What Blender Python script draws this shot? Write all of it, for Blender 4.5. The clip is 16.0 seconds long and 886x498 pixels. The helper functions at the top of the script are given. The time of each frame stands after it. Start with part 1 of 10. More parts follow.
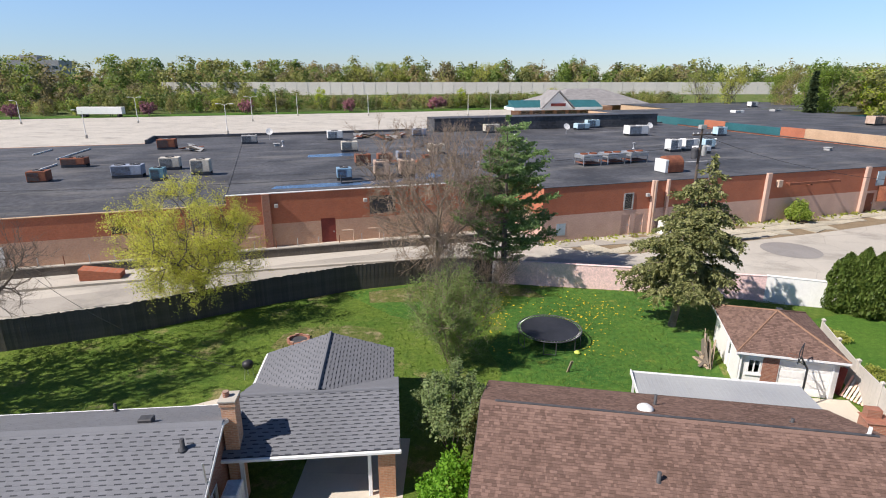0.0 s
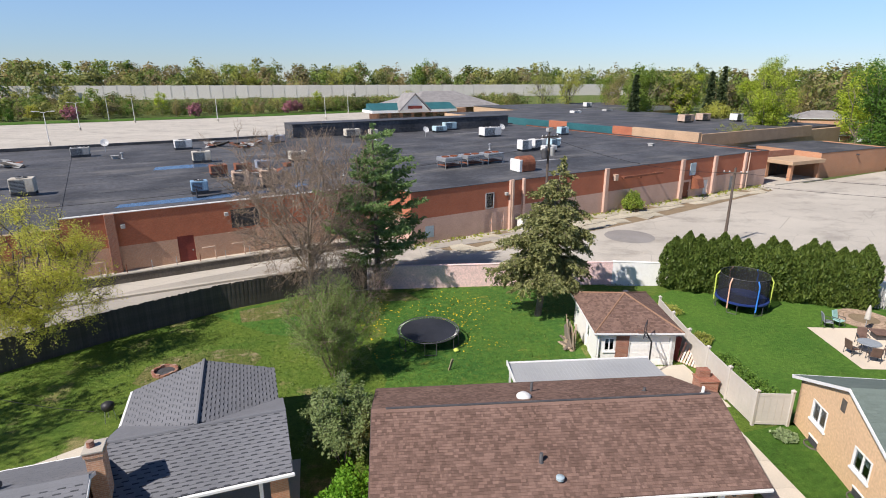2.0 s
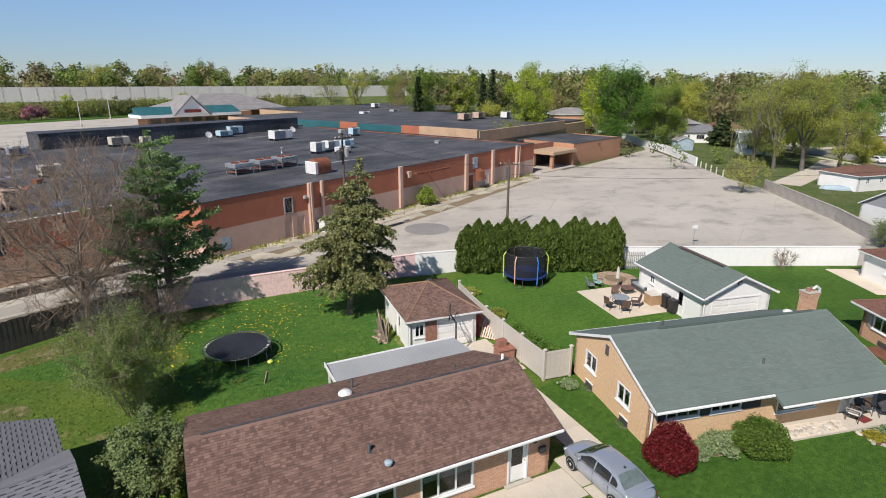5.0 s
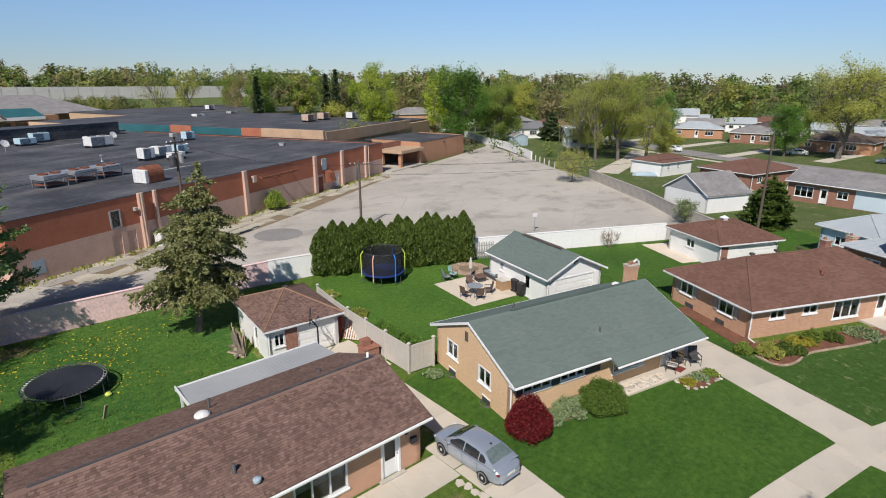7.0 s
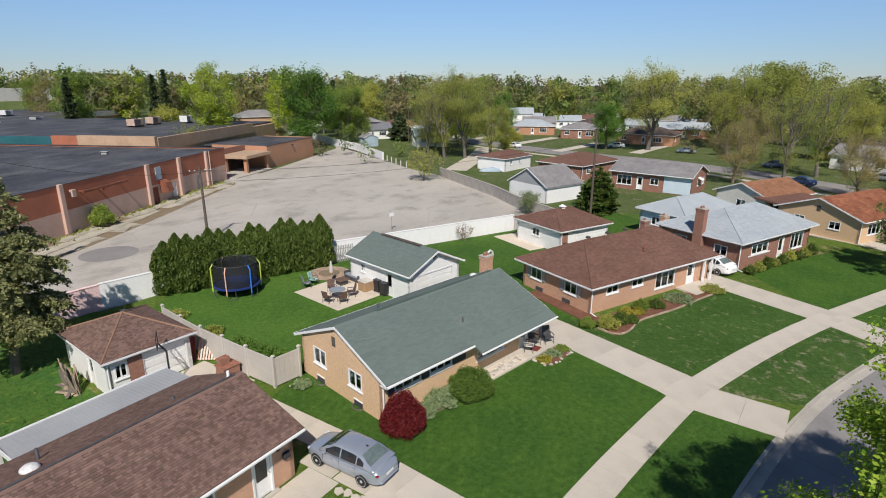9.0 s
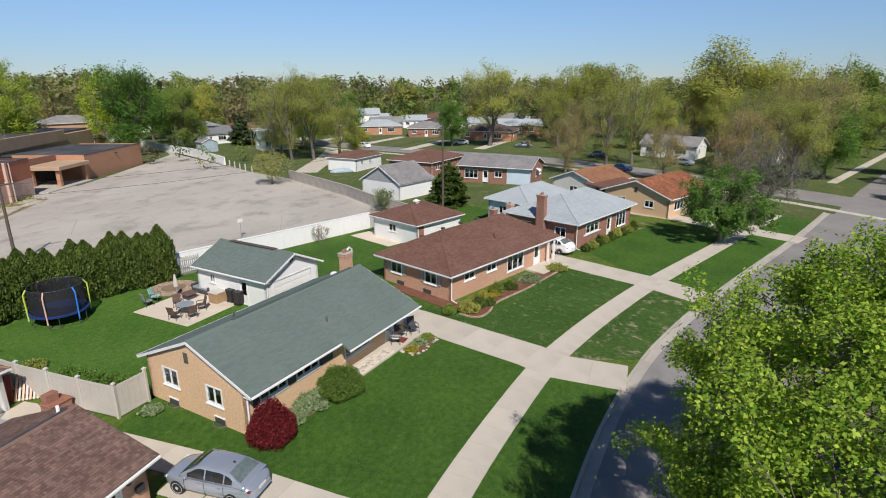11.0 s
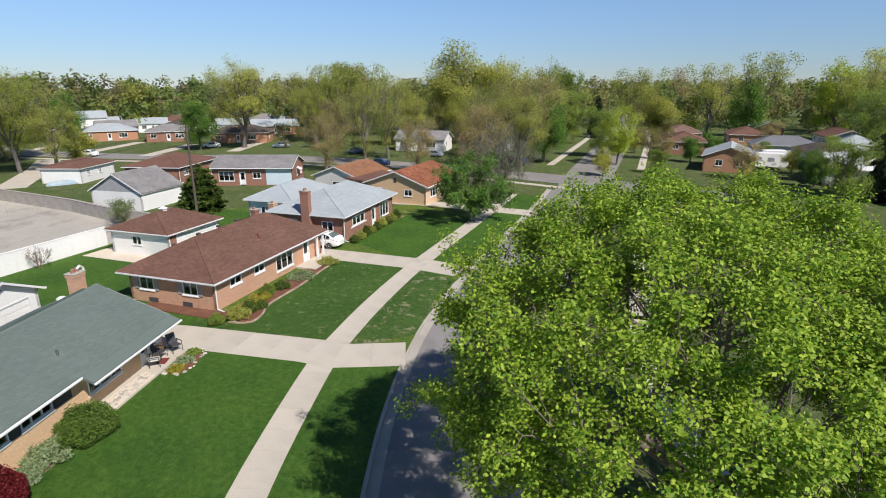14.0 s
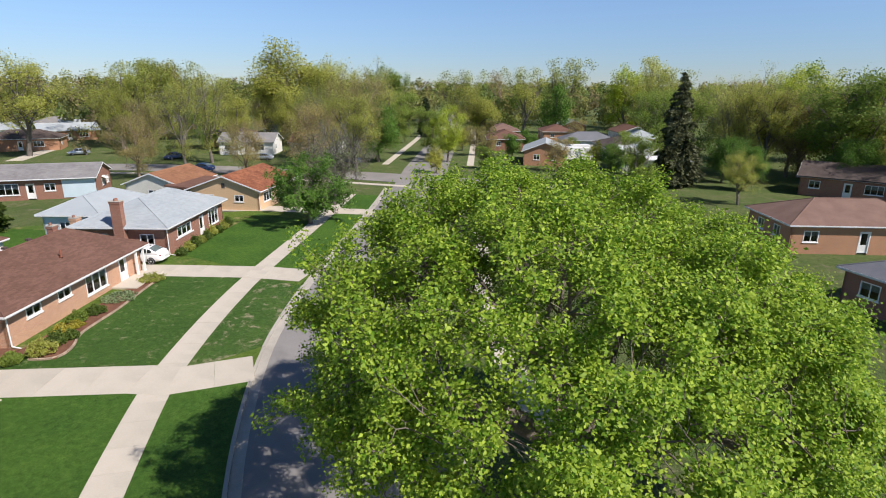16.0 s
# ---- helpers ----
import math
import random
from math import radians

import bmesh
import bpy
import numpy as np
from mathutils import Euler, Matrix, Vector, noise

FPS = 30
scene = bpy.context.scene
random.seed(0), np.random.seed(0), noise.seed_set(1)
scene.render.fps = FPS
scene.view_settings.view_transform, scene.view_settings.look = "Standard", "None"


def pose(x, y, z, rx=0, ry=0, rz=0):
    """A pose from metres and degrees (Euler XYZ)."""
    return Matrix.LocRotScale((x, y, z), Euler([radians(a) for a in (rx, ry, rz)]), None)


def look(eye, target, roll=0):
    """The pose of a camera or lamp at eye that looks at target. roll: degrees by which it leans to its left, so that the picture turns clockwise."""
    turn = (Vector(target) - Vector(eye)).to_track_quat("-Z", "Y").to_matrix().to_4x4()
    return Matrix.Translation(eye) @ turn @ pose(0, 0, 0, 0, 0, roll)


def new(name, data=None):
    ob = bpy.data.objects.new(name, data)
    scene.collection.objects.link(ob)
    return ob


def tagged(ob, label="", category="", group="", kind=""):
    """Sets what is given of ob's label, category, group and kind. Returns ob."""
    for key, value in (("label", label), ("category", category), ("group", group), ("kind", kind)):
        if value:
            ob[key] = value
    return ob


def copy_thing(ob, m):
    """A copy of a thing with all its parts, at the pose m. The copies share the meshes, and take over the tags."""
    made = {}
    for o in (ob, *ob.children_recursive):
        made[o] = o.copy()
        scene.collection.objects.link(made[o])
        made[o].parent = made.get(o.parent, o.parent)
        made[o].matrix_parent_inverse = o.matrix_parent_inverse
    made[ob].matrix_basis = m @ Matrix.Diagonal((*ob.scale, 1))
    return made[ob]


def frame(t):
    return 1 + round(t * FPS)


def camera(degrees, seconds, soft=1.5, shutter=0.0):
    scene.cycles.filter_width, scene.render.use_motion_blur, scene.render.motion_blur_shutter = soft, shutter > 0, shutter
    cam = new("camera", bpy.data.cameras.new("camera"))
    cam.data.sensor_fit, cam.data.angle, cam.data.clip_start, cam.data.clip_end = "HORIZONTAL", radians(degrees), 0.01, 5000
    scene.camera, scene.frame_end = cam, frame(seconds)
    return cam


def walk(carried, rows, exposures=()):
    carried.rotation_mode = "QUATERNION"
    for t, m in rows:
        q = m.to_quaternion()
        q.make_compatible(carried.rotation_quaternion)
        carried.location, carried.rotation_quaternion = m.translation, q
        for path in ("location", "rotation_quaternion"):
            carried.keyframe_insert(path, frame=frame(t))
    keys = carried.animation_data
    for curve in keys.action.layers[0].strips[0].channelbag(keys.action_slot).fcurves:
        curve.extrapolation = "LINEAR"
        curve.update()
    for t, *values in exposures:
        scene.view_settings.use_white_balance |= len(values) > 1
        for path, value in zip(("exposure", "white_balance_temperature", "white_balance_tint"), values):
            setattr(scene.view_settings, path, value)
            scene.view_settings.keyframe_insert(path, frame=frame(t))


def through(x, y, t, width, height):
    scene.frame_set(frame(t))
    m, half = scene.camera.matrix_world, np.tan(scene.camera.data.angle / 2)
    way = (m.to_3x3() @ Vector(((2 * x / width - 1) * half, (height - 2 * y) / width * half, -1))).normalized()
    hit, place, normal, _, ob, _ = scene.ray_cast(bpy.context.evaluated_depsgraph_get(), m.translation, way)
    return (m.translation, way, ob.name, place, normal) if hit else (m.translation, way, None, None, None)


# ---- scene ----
cam = camera(77.6, 16.0, 1.0)
PATH = [
    (0, (-0.212, 0.015, 15.649), (-0.258, 1.923, 15.051), -0.0),
    (0.5, (-0.298, -0.018, 15.693), (-0.222, 1.889, 15.096), -0.1),
    (1, (-0.432, -0.004, 15.79), (-0.231, 1.895, 15.193), -0.1),
    (1.5, (-0.564, -0.216, 15.989), (-0.246, 1.667, 15.395), -0.0),
    (2, (-0.678, -0.276, 16.131), (-0.249, 1.585, 15.539), -0.0),
    (2.5, (-0.798, -0.364, 16.243), (-0.252, 1.467, 15.652), 0.0),
    (3, (-0.826, -0.441, 16.267), (-0.183, 1.358, 15.677), 0.0),
    (3.5, (-0.847, -0.56, 16.245), (-0.102, 1.2, 15.654), 0.0),
    (6, (-1.06, -0.861, 16.187), (0.219, 0.562, 15.602), 0.2),
    (6.5, (-1.095, -0.893, 16.141), (0.278, 0.439, 15.556), 0.2),
    (7, (-1.13, -0.92, 16.162), (0.327, 0.319, 15.577), 0.2),
    (7.5, (-1.155, -0.929, 16.207), (0.382, 0.21, 15.623), 0.3),
    (8, (-1.169, -0.9, 16.168), (0.444, 0.131, 15.587), 0.3),
    (8.5, (-1.197, -0.846, 16.144), (0.483, 0.073, 15.564), 0.3),
    (9, (-1.222, -0.834, 16.111), (0.512, -0.023, 15.532), 0.2),
    (11.5, (-1.377, -0.777, 15.549), (0.529, -0.587, 14.975), 0.0),
    (12, (-1.356, -0.841, 15.397), (0.559, -0.784, 14.82), 0.1),
    (12.5, (-1.346, -0.91, 15.246), (0.567, -0.985, 14.668), 0.0),
    (13, (-1.419, -0.944, 15.146), (0.484, -1.154, 14.569), 0.0),
    (13.5, (-1.394, -0.993, 15.064), (0.49, -1.337, 14.489), 0.1),
    (14, (-1.351, -1.05, 14.988), (0.504, -1.534, 14.419), 0.0),
    (14.5, (-1.212, -1.108, 14.894), (0.604, -1.722, 14.323), -0.1),
    (15, (-1.057, -1.072, 14.806), (0.711, -1.815, 14.238), -0.1),
    (15.5, (-0.96, -0.955, 14.736), (0.746, -1.832, 14.168), -0.0),
    (16, (-0.978, -0.775, 14.698), (0.652, -1.788, 14.136), 0.4),
]
walk(cam, [(t, look(eye, target, roll)) for t, eye, target, roll in PATH], exposures=((0, 0.44, 6650, 13), (3.5, 0.2, 6620, 13), (6, 0.0, 6550, 11), (9, -0.09, 6520, 11), (12.5, -0.02, 6500, 11), (14.5, 0.12, 6500, 12), (16, 0.22, 6550, 13)))

# ---- world and sun ----
SUN_AZ, SUN_EL = 25.0, 46.0          # direction in which the light travels over the ground, and its height
world = bpy.data.worlds.new("sky")
scene.world = world
world.use_nodes = True
wn = world.node_tree
sky = wn.nodes.new("ShaderNodeTexSky")
sky.sky_type = "NISHITA"
sky.sun_disc = False
sky.sun_elevation = radians(SUN_EL)
sky.sun_rotation = radians(245)
sky.altitude = 200
sky.air_density, sky.dust_density, sky.ozone_density = 1.0, 0.05, 4.0
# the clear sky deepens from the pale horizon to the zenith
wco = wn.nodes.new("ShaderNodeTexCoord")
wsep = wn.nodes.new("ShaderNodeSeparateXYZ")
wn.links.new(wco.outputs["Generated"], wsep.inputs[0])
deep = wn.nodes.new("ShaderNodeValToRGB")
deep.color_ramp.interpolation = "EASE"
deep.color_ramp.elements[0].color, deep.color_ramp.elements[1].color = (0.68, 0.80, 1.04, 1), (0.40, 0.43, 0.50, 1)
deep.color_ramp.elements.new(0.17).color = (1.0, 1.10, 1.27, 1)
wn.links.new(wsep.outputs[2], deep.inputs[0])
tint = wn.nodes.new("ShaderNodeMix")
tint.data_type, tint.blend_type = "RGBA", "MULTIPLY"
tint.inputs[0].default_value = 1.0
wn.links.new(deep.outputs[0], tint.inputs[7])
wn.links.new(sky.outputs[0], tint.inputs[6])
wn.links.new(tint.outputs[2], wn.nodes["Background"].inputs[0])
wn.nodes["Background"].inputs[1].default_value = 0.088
sun = new("sun", bpy.data.lights.new("sun", "SUN"))
sun.data.energy, sun.data.angle, sun.data.color = 5.0, radians(0.55), (1.0, 0.95, 0.88)
ca, sa, ce, se = math.cos(radians(SUN_AZ)), math.sin(radians(SUN_AZ)), math.cos(radians(SUN_EL)), math.sin(radians(SUN_EL))
sun.matrix_world = look((-60 * ca, -60 * sa, 80), (-60 * ca + ca * ce, -60 * sa + sa * ce, 80 - se))
scene.view_settings.exposure = 0.0


# ---- mesh helpers ----
class MB:
    """Collects vertices and faces of one mesh."""

    def __init__(self):
        self.v, self.f = [], []

    def add(self, verts, faces, m=None):
        n = len(self.v)
        if m is None:
            self.v.extend(tuple(p) for p in verts)
        else:
            self.v.extend(tuple(m @ Vector(p)) for p in verts)
        self.f.extend(tuple(n + i for i in face) for face in faces)
        return self

    def box(self, x0, y0, z0, x1, y1, z1, m=None, c=0.0):
        if c > 0:
            vs, key = [], {}
            for ax in range(3):
                for i in (0, 1):
                    for j in (0, 1):
                        for k in (0, 1):
                            p = [(x0, x1)[i], (y0, y1)[j], (z0, z1)[k]]
                            s = (i, j, k)
                            for a in range(3):
                                if a != ax:
                                    p[a] += c if s[a] == 0 else -c
                            key[(s, ax)] = len(vs)
                            vs.append(p)
            fs = []
            ring = ((0, 0), (1, 0), (1, 1), (0, 1))
            for ax in range(3):
                b1, b2 = (ax + 1) % 3, (ax + 2) % 3
                for side in (0, 1):
                    q = []
                    for g in ring:
                        s = [0, 0, 0]
                        s[ax], s[b1], s[b2] = side, g[0], g[1]
                        q.append(key[(tuple(s), ax)])
                    fs.append(q if side else q[::-1])
                for g in ring:
                    s0, s1 = [0, 0, 0], [0, 0, 0]
                    s0[ax], s1[ax] = 0, 1
                    s0[b1] = s1[b1] = g[0]
                    s0[b2] = s1[b2] = g[1]
                    q = [key[(tuple(s0), b1)], key[(tuple(s1), b1)], key[(tuple(s1), b2)], key[(tuple(s0), b2)]]
                    fs.append(q if g[0] != g[1] else q[::-1])
            for s in key:
                if s[1] == 0:
                    q = [key[(s[0], 0)], key[(s[0], 1)], key[(s[0], 2)]]
                    fs.append(q if sum(s[0]) % 2 else q[::-1])
            return self.add(vs, fs, m)
        vs = [(x, y, z) for z in (z0, z1) for y in (y0, y1) for x in (x0, x1)]
        return self.add(vs, [(0, 2, 3, 1), (4, 5, 7, 6), (0, 1, 5, 4), (2, 6, 7, 3), (0, 4, 6, 2), (1, 3, 7, 5)], m)

    def prism(self, poly, z0, z1, m=None):
        n = len(poly)
        area = sum(poly[i - 1][0] * poly[i][1] - poly[i][0] * poly[i - 1][1] for i in range(n))
        p = list(poly) if area > 0 else list(poly)[::-1]
        vs = [(a, b, z0) for a, b in p] + [(a, b, z1) for a, b in p]
        fs = [tuple(range(n))[::-1], tuple(range(n, 2 * n))] + [(i, (i + 1) % n, n + (i + 1) % n, n + i) for i in range(n)]
        return self.add(vs, fs, m)

    def tube(self, p0, p1, r0, r1, n=6, m=None, caps=True):
        a, b = Vector(p0), Vector(p1)
        d = (b - a).normalized() if (b - a).length > 1e-6 else Vector((0, 0, 1))
        s = d.cross(Vector((0, 0, 1)) if abs(d.z) < 0.95 else Vector((1, 0, 0))).normalized()
        t = d.cross(s)
        vs = [c + (s * math.cos(6.28318 * i / n) + t * math.sin(6.28318 * i / n)) * r for c, r in ((a, r0), (b, r1)) for i in range(n)]
        fs = [(i, n + i, n + (i + 1) % n, (i + 1) % n) for i in range(n)]
        if caps:
            fs += [tuple(range(n)), tuple(range(2 * n - 1, n - 1, -1))]
        return self.add(vs, fs, m)

    def path(self, pts, radii, n=6):
        for i in range(len(pts) - 1):
            self.tube(pts[i], pts[i + 1], radii[i], radii[i + 1], n, None, i == 0 or i == len(pts) - 2)
        return self

    def lathe(self, prof, n=16, m=None):
        vs = [(r * math.cos(6.28318 * i / n), r * math.sin(6.28318 * i / n), z) for r, z in prof for i in range(n)]
        k = len(prof)
        fs = [(j * n + i, j * n + (i + 1) % n, (j + 1) * n + (i + 1) % n, (j + 1) * n + i) for j in range(k - 1) for i in range(n)]
        fs += [tuple(range(n))[::-1], tuple(range((k - 1) * n, k * n))]
        return self.add(vs, fs, m)

    def loft(self, rings, m=None, caps=True):
        n = len(rings[0])
        vs = [p for r in rings for p in r]
        fs = [(j * n + i, j * n + (i + 1) % n, (j + 1) * n + (i + 1) % n, (j + 1) * n + i) for j in range(len(rings) - 1) for i in range(n)]
        if caps:
            fs += [tuple(range(n))[::-1], tuple(range((len(rings) - 1) * n, len(rings) * n))]
        return self.add(vs, fs, m)

    def mesh(self, name, smooth=False):
        me = bpy.data.meshes.new(name)
        me.from_pydata(self.v, [], self.f)
        if smooth:
            me.polygons.foreach_set("use_smooth", [True] * len(me.polygons))
        me.update()
        return me


def quads_mesh(name, q):
    """A mesh from an array (n, 4, 3) of loose four-cornered faces."""
    n = len(q)
    me = bpy.data.meshes.new(name)
    me.vertices.add(4 * n)
    me.vertices.foreach_set("co", q.astype(np.float32).ravel())
    me.loops.add(4 * n)
    me.loops.foreach_set("vertex_index", np.arange(4 * n, dtype=np.int32))
    me.polygons.add(n)
    me.polygons.foreach_set("loop_start", np.arange(0, 4 * n, 4, dtype=np.int32))
    me.update(calc_edges=True)
    return me


def part(name, mb, material, parent, label="", smooth=False):
    me = mb.mesh(name, smooth) if isinstance(mb, MB) else mb
    if not me.materials:
        me.materials.append(material)
    ob = new(name, me)
    ob.parent = parent
    return tagged(ob, label)


def thing(name, x, y, z, rz, label, category, group=""):
    ob = new(name)
    ob.matrix_basis = pose(x, y, z, 0, 0, rz)
    ob.empty_display_size = 0.2
    return tagged(ob, label, category, group)


def single(name, mb, material, label, category, at=None, group="", kind="", smooth=False):
    me = mb.mesh(name, smooth) if isinstance(mb, MB) else mb
    if not me.materials:
        me.materials.append(material)
    ob = new(name, me)
    if at is not None:
        ob.matrix_basis = at
    return tagged(ob, label, category, group, kind)


# ---- materials ----
def _mat(name):
    m = bpy.data.materials.new(name)
    m.use_nodes = True
    nt = m.node_tree
    return m, nt, nt.nodes["Principled BSDF"]


def _noise(nt, co, scale, detail=4.0, rough=0.55):
    n = nt.nodes.new("ShaderNodeTexNoise")
    n.inputs["Scale"].default_value, n.inputs["Detail"].default_value, n.inputs["Roughness"].default_value = scale, detail, rough
    nt.links.new(co, n.inputs["Vector"])
    return n.outputs[0]


def _ramp(nt, fac, lo, hi, c0=(0, 0, 0, 1), c1=(1, 1, 1, 1)):
    r = nt.nodes.new("ShaderNodeValToRGB")
    e = r.color_ramp.elements
    e[0].position, e[1].position, e[0].color, e[1].color = lo, hi, c0, c1
    nt.links.new(fac, r.inputs[0])
    return r.outputs[0]


def _mix(nt, fac, a, b, kind="MIX"):
    n = nt.nodes.new("ShaderNodeMix")
    n.data_type, n.blend_type = "RGBA", kind
    for sock, val in ((n.inputs[0], fac), (n.inputs[6], a), (n.inputs[7], b)):
        if isinstance(val, (int, float)):
            sock.default_value = val
        elif isinstance(val, tuple):
            sock.default_value = (*val, 1) if len(val) == 3 else val
        else:
            nt.links.new(val, sock)
    return n.outputs[2]


def _bump(nt, bsdf, height, strength, dist=0.02):
    b = nt.nodes.new("ShaderNodeBump")
    b.inputs["Strength"].default_value, b.inputs["Distance"].default_value = strength, dist
    nt.links.new(height, b.inputs["Height"])
    nt.links.new(b.outputs[0], bsdf.inputs["Normal"])


def _co(nt):
    return nt.nodes.new("ShaderNodeTexCoord").outputs["Object"]


def surf(name, c1, c2, big=0.6, small=12.0, rough=0.85, bump=0.3, island=0.0, rand=0.0, metal=0.0, streak=None, spec=0.4, contrast=0.25, dist=0.02):
    """A plain surface: two colours in large patches, fine grain over them, variation by island or by object, and relief."""
    m, nt, bsdf = _mat(name)
    co = _co(nt)
    patch = _ramp(nt, _noise(nt, co, big, 5), 0.35, 0.66)
    col = _mix(nt, patch, c1, c2)
    fine = _noise(nt, co, small, 5, 0.65)
    g = _ramp(nt, fine, 0.25, 0.75, (1 - contrast,) * 3 + (1,), (1 + contrast,) * 3 + (1,))
    col = _mix(nt, 1.0, col, g, "MULTIPLY")
    if streak:
        colr, amount, scale = streak
        mp = nt.nodes.new("ShaderNodeMapping")
        mp.inputs["Scale"].default_value = scale
        nt.links.new(co, mp.inputs[0])
        s = _ramp(nt, _noise(nt, mp.outputs[0], 1.0, 6, 0.7), 0.52, 0.75, (0, 0, 0, 1), (amount,) * 3 + (1,))
        col = _mix(nt, s, col, colr)
    for amount, src in ((island, "Random Per Island"), (rand, "Random")):
        if amount:
            node = nt.nodes.new("ShaderNodeNewGeometry" if src == "Random Per Island" else "ShaderNodeObjectInfo")
            r = _ramp(nt, node.outputs[src], 0.0, 1.0, (1 - amount,) * 3 + (1,), (1 + amount,) * 3 + (1,))
            col = _mix(nt, 1.0, col, r, "MULTIPLY")
    nt.links.new(col, bsdf.inputs["Base Color"])
    bsdf.inputs["Roughness"].default_value, bsdf.inputs["Metallic"].default_value = rough, metal
    bsdf.inputs["Specular IOR Level"].default_value = spec
    if bump:
        _bump(nt, bsdf, fine, bump, dist)
    return m


def brick_mat(name, c1, c2, mortar, w=0.21, h=0.075, gap=0.011, dirt=(0.12, 0.1, 0.09), amount=0.25):
    """Running-bond brickwork, for walls that stand along the local x or y axis."""
    m, nt, bsdf = _mat(name)
    co = _co(nt)
    sep = nt.nodes.new("ShaderNodeSeparateXYZ")
    nt.links.new(co, sep.inputs[0])
    add = nt.nodes.new("ShaderNodeMath")
    nt.links.new(sep.outputs[0], add.inputs[0])
    nt.links.new(sep.outputs[1], add.inputs[1])
    comb = nt.nodes.new("ShaderNodeCombineXYZ")
    nt.links.new(add.outputs[0], comb.inputs[0])
    nt.links.new(sep.outputs[2], comb.inputs[1])
    b = nt.nodes.new("ShaderNodeTexBrick")
    b.inputs["Scale"].default_value = 1.0
    b.inputs["Brick Width"].default_value, b.inputs["Row Height"].default_value = w, h
    b.inputs["Mortar Size"].default_value, b.inputs["Mortar Smooth"].default_value = gap, 0.3
    b.inputs["Color1"].default_value, b.inputs["Color2"].default_value, b.inputs["Mortar"].default_value = (*c1, 1), (*c2, 1), (*mortar, 1)
    nt.links.new(comb.outputs[0], b.inputs["Vector"])
    big = _ramp(nt, _noise(nt, co, 0.5, 6, 0.65), 0.4, 0.75, (0, 0, 0, 1), (amount,) * 3 + (1,))
    col = _mix(nt, big, b.outputs["Color"], dirt)
    fine = _ramp(nt, _noise(nt, co, 9, 5), 0.2, 0.8, (0.78, 0.78, 0.78, 1), (1.22, 1.22, 1.22, 1))
    nt.links.new(_mix(nt, 1.0, col, fine, "MULTIPLY"), bsdf.inputs["Base Color"])
    bsdf.inputs["Roughness"].default_value = 0.9
    _bump(nt, bsdf, b.outputs["Fac"], -0.5, 0.01)
    return m


def leaf_mat(name, c1, c2, rand=0.25, through=0.35, patch_=0.0):
    """Leaves: colour varies from clump to clump, and light shines through."""
    m, nt, bsdf = _mat(name)
    geo = nt.nodes.new("ShaderNodeNewGeometry")
    info = nt.nodes.new("ShaderNodeObjectInfo")
    col = _mix(nt, geo.outputs["Random Per Island"], c1, c2)
    r = _ramp(nt, info.outputs["Random"], 0, 1, (1 - rand, 1 - rand * 0.8, 1 - rand, 1), (1 + rand, 1 + rand * 0.8, 1 + rand * 0.6, 1))
    col = _mix(nt, 1.0, col, r, "MULTIPLY")
    if patch_:
        big = _noise(nt, _co(nt), 0.085, 2, 0.5)
        col = _mix(nt, 1.0, col, _ramp(nt, big, 0.36, 0.64, (1 - patch_, 1 - patch_ * 0.9, 1 - patch_ * 0.6, 1), (1 + patch_, 1 + patch_ * 0.9, 1 + patch_ * 0.5, 1)), "MULTIPLY")
    nt.links.new(col, bsdf.inputs["Base Color"])
    bsdf.inputs["Roughness"].default_value = 0.55
    bsdf.inputs["Specular IOR Level"].default_value = 0.25
    tr = nt.nodes.new("ShaderNodeBsdfTranslucent")
    nt.links.new(col, tr.inputs[0])
    mx = nt.nodes.new("ShaderNodeMixShader")
    mx.inputs[0].default_value = through
    nt.links.new(bsdf.outputs[0], mx.inputs[1])
    nt.links.new(tr.outputs[0], mx.inputs[2])
    nt.links.new(mx.outputs[0], nt.nodes["Material Output"].inputs[0])
    return m


def lawn_mat(name, c1, c2, c3, bare=None, bare_lo=0.62, bare_scale=0.35):
    """Mown grass: light and dark patches, fine blades, and bare earth where it is thin."""
    m, nt, bsdf = _mat(name)
    co = _co(nt)
    col = _mix(nt, _ramp(nt, _noise(nt, co, 0.22, 6, 0.6), 0.36, 0.64), c1, c2)
    col = _mix(nt, _ramp(nt, _noise(nt, co, 1.7, 6, 0.7), 0.5, 0.72, (0, 0, 0, 1), (0.6, 0.6, 0.6, 1)), col, c3)
    if bare:
        col = _mix(nt, _ramp(nt, _noise(nt, co, bare_scale, 8, 0.72), bare_lo, bare_lo + 0.1, (0, 0, 0, 1), (0.8, 0.8, 0.8, 1)), col, bare)
    fine = _noise(nt, co, 24, 4, 0.8)
    col = _mix(nt, 1.0, col, _ramp(nt, _noise(nt, co, 3.2, 8, 0.82), 0.34, 0.66, (0.55, 0.62, 0.55, 1), (1.45, 1.36, 1.45, 1)), "MULTIPLY")
    col = _mix(nt, 1.0, col, _ramp(nt, fine, 0.33, 0.67, (0.42, 0.45, 0.42, 1), (1.58, 1.55, 1.58, 1)), "MULTIPLY")
    nt.links.new(col, bsdf.inputs["Base Color"])
    bsdf.inputs["Roughness"].default_value = 0.9
    bsdf.inputs["Specular IOR Level"].default_value = 0.15
    _bump(nt, bsdf, fine, 0.9, 0.06)
    return m


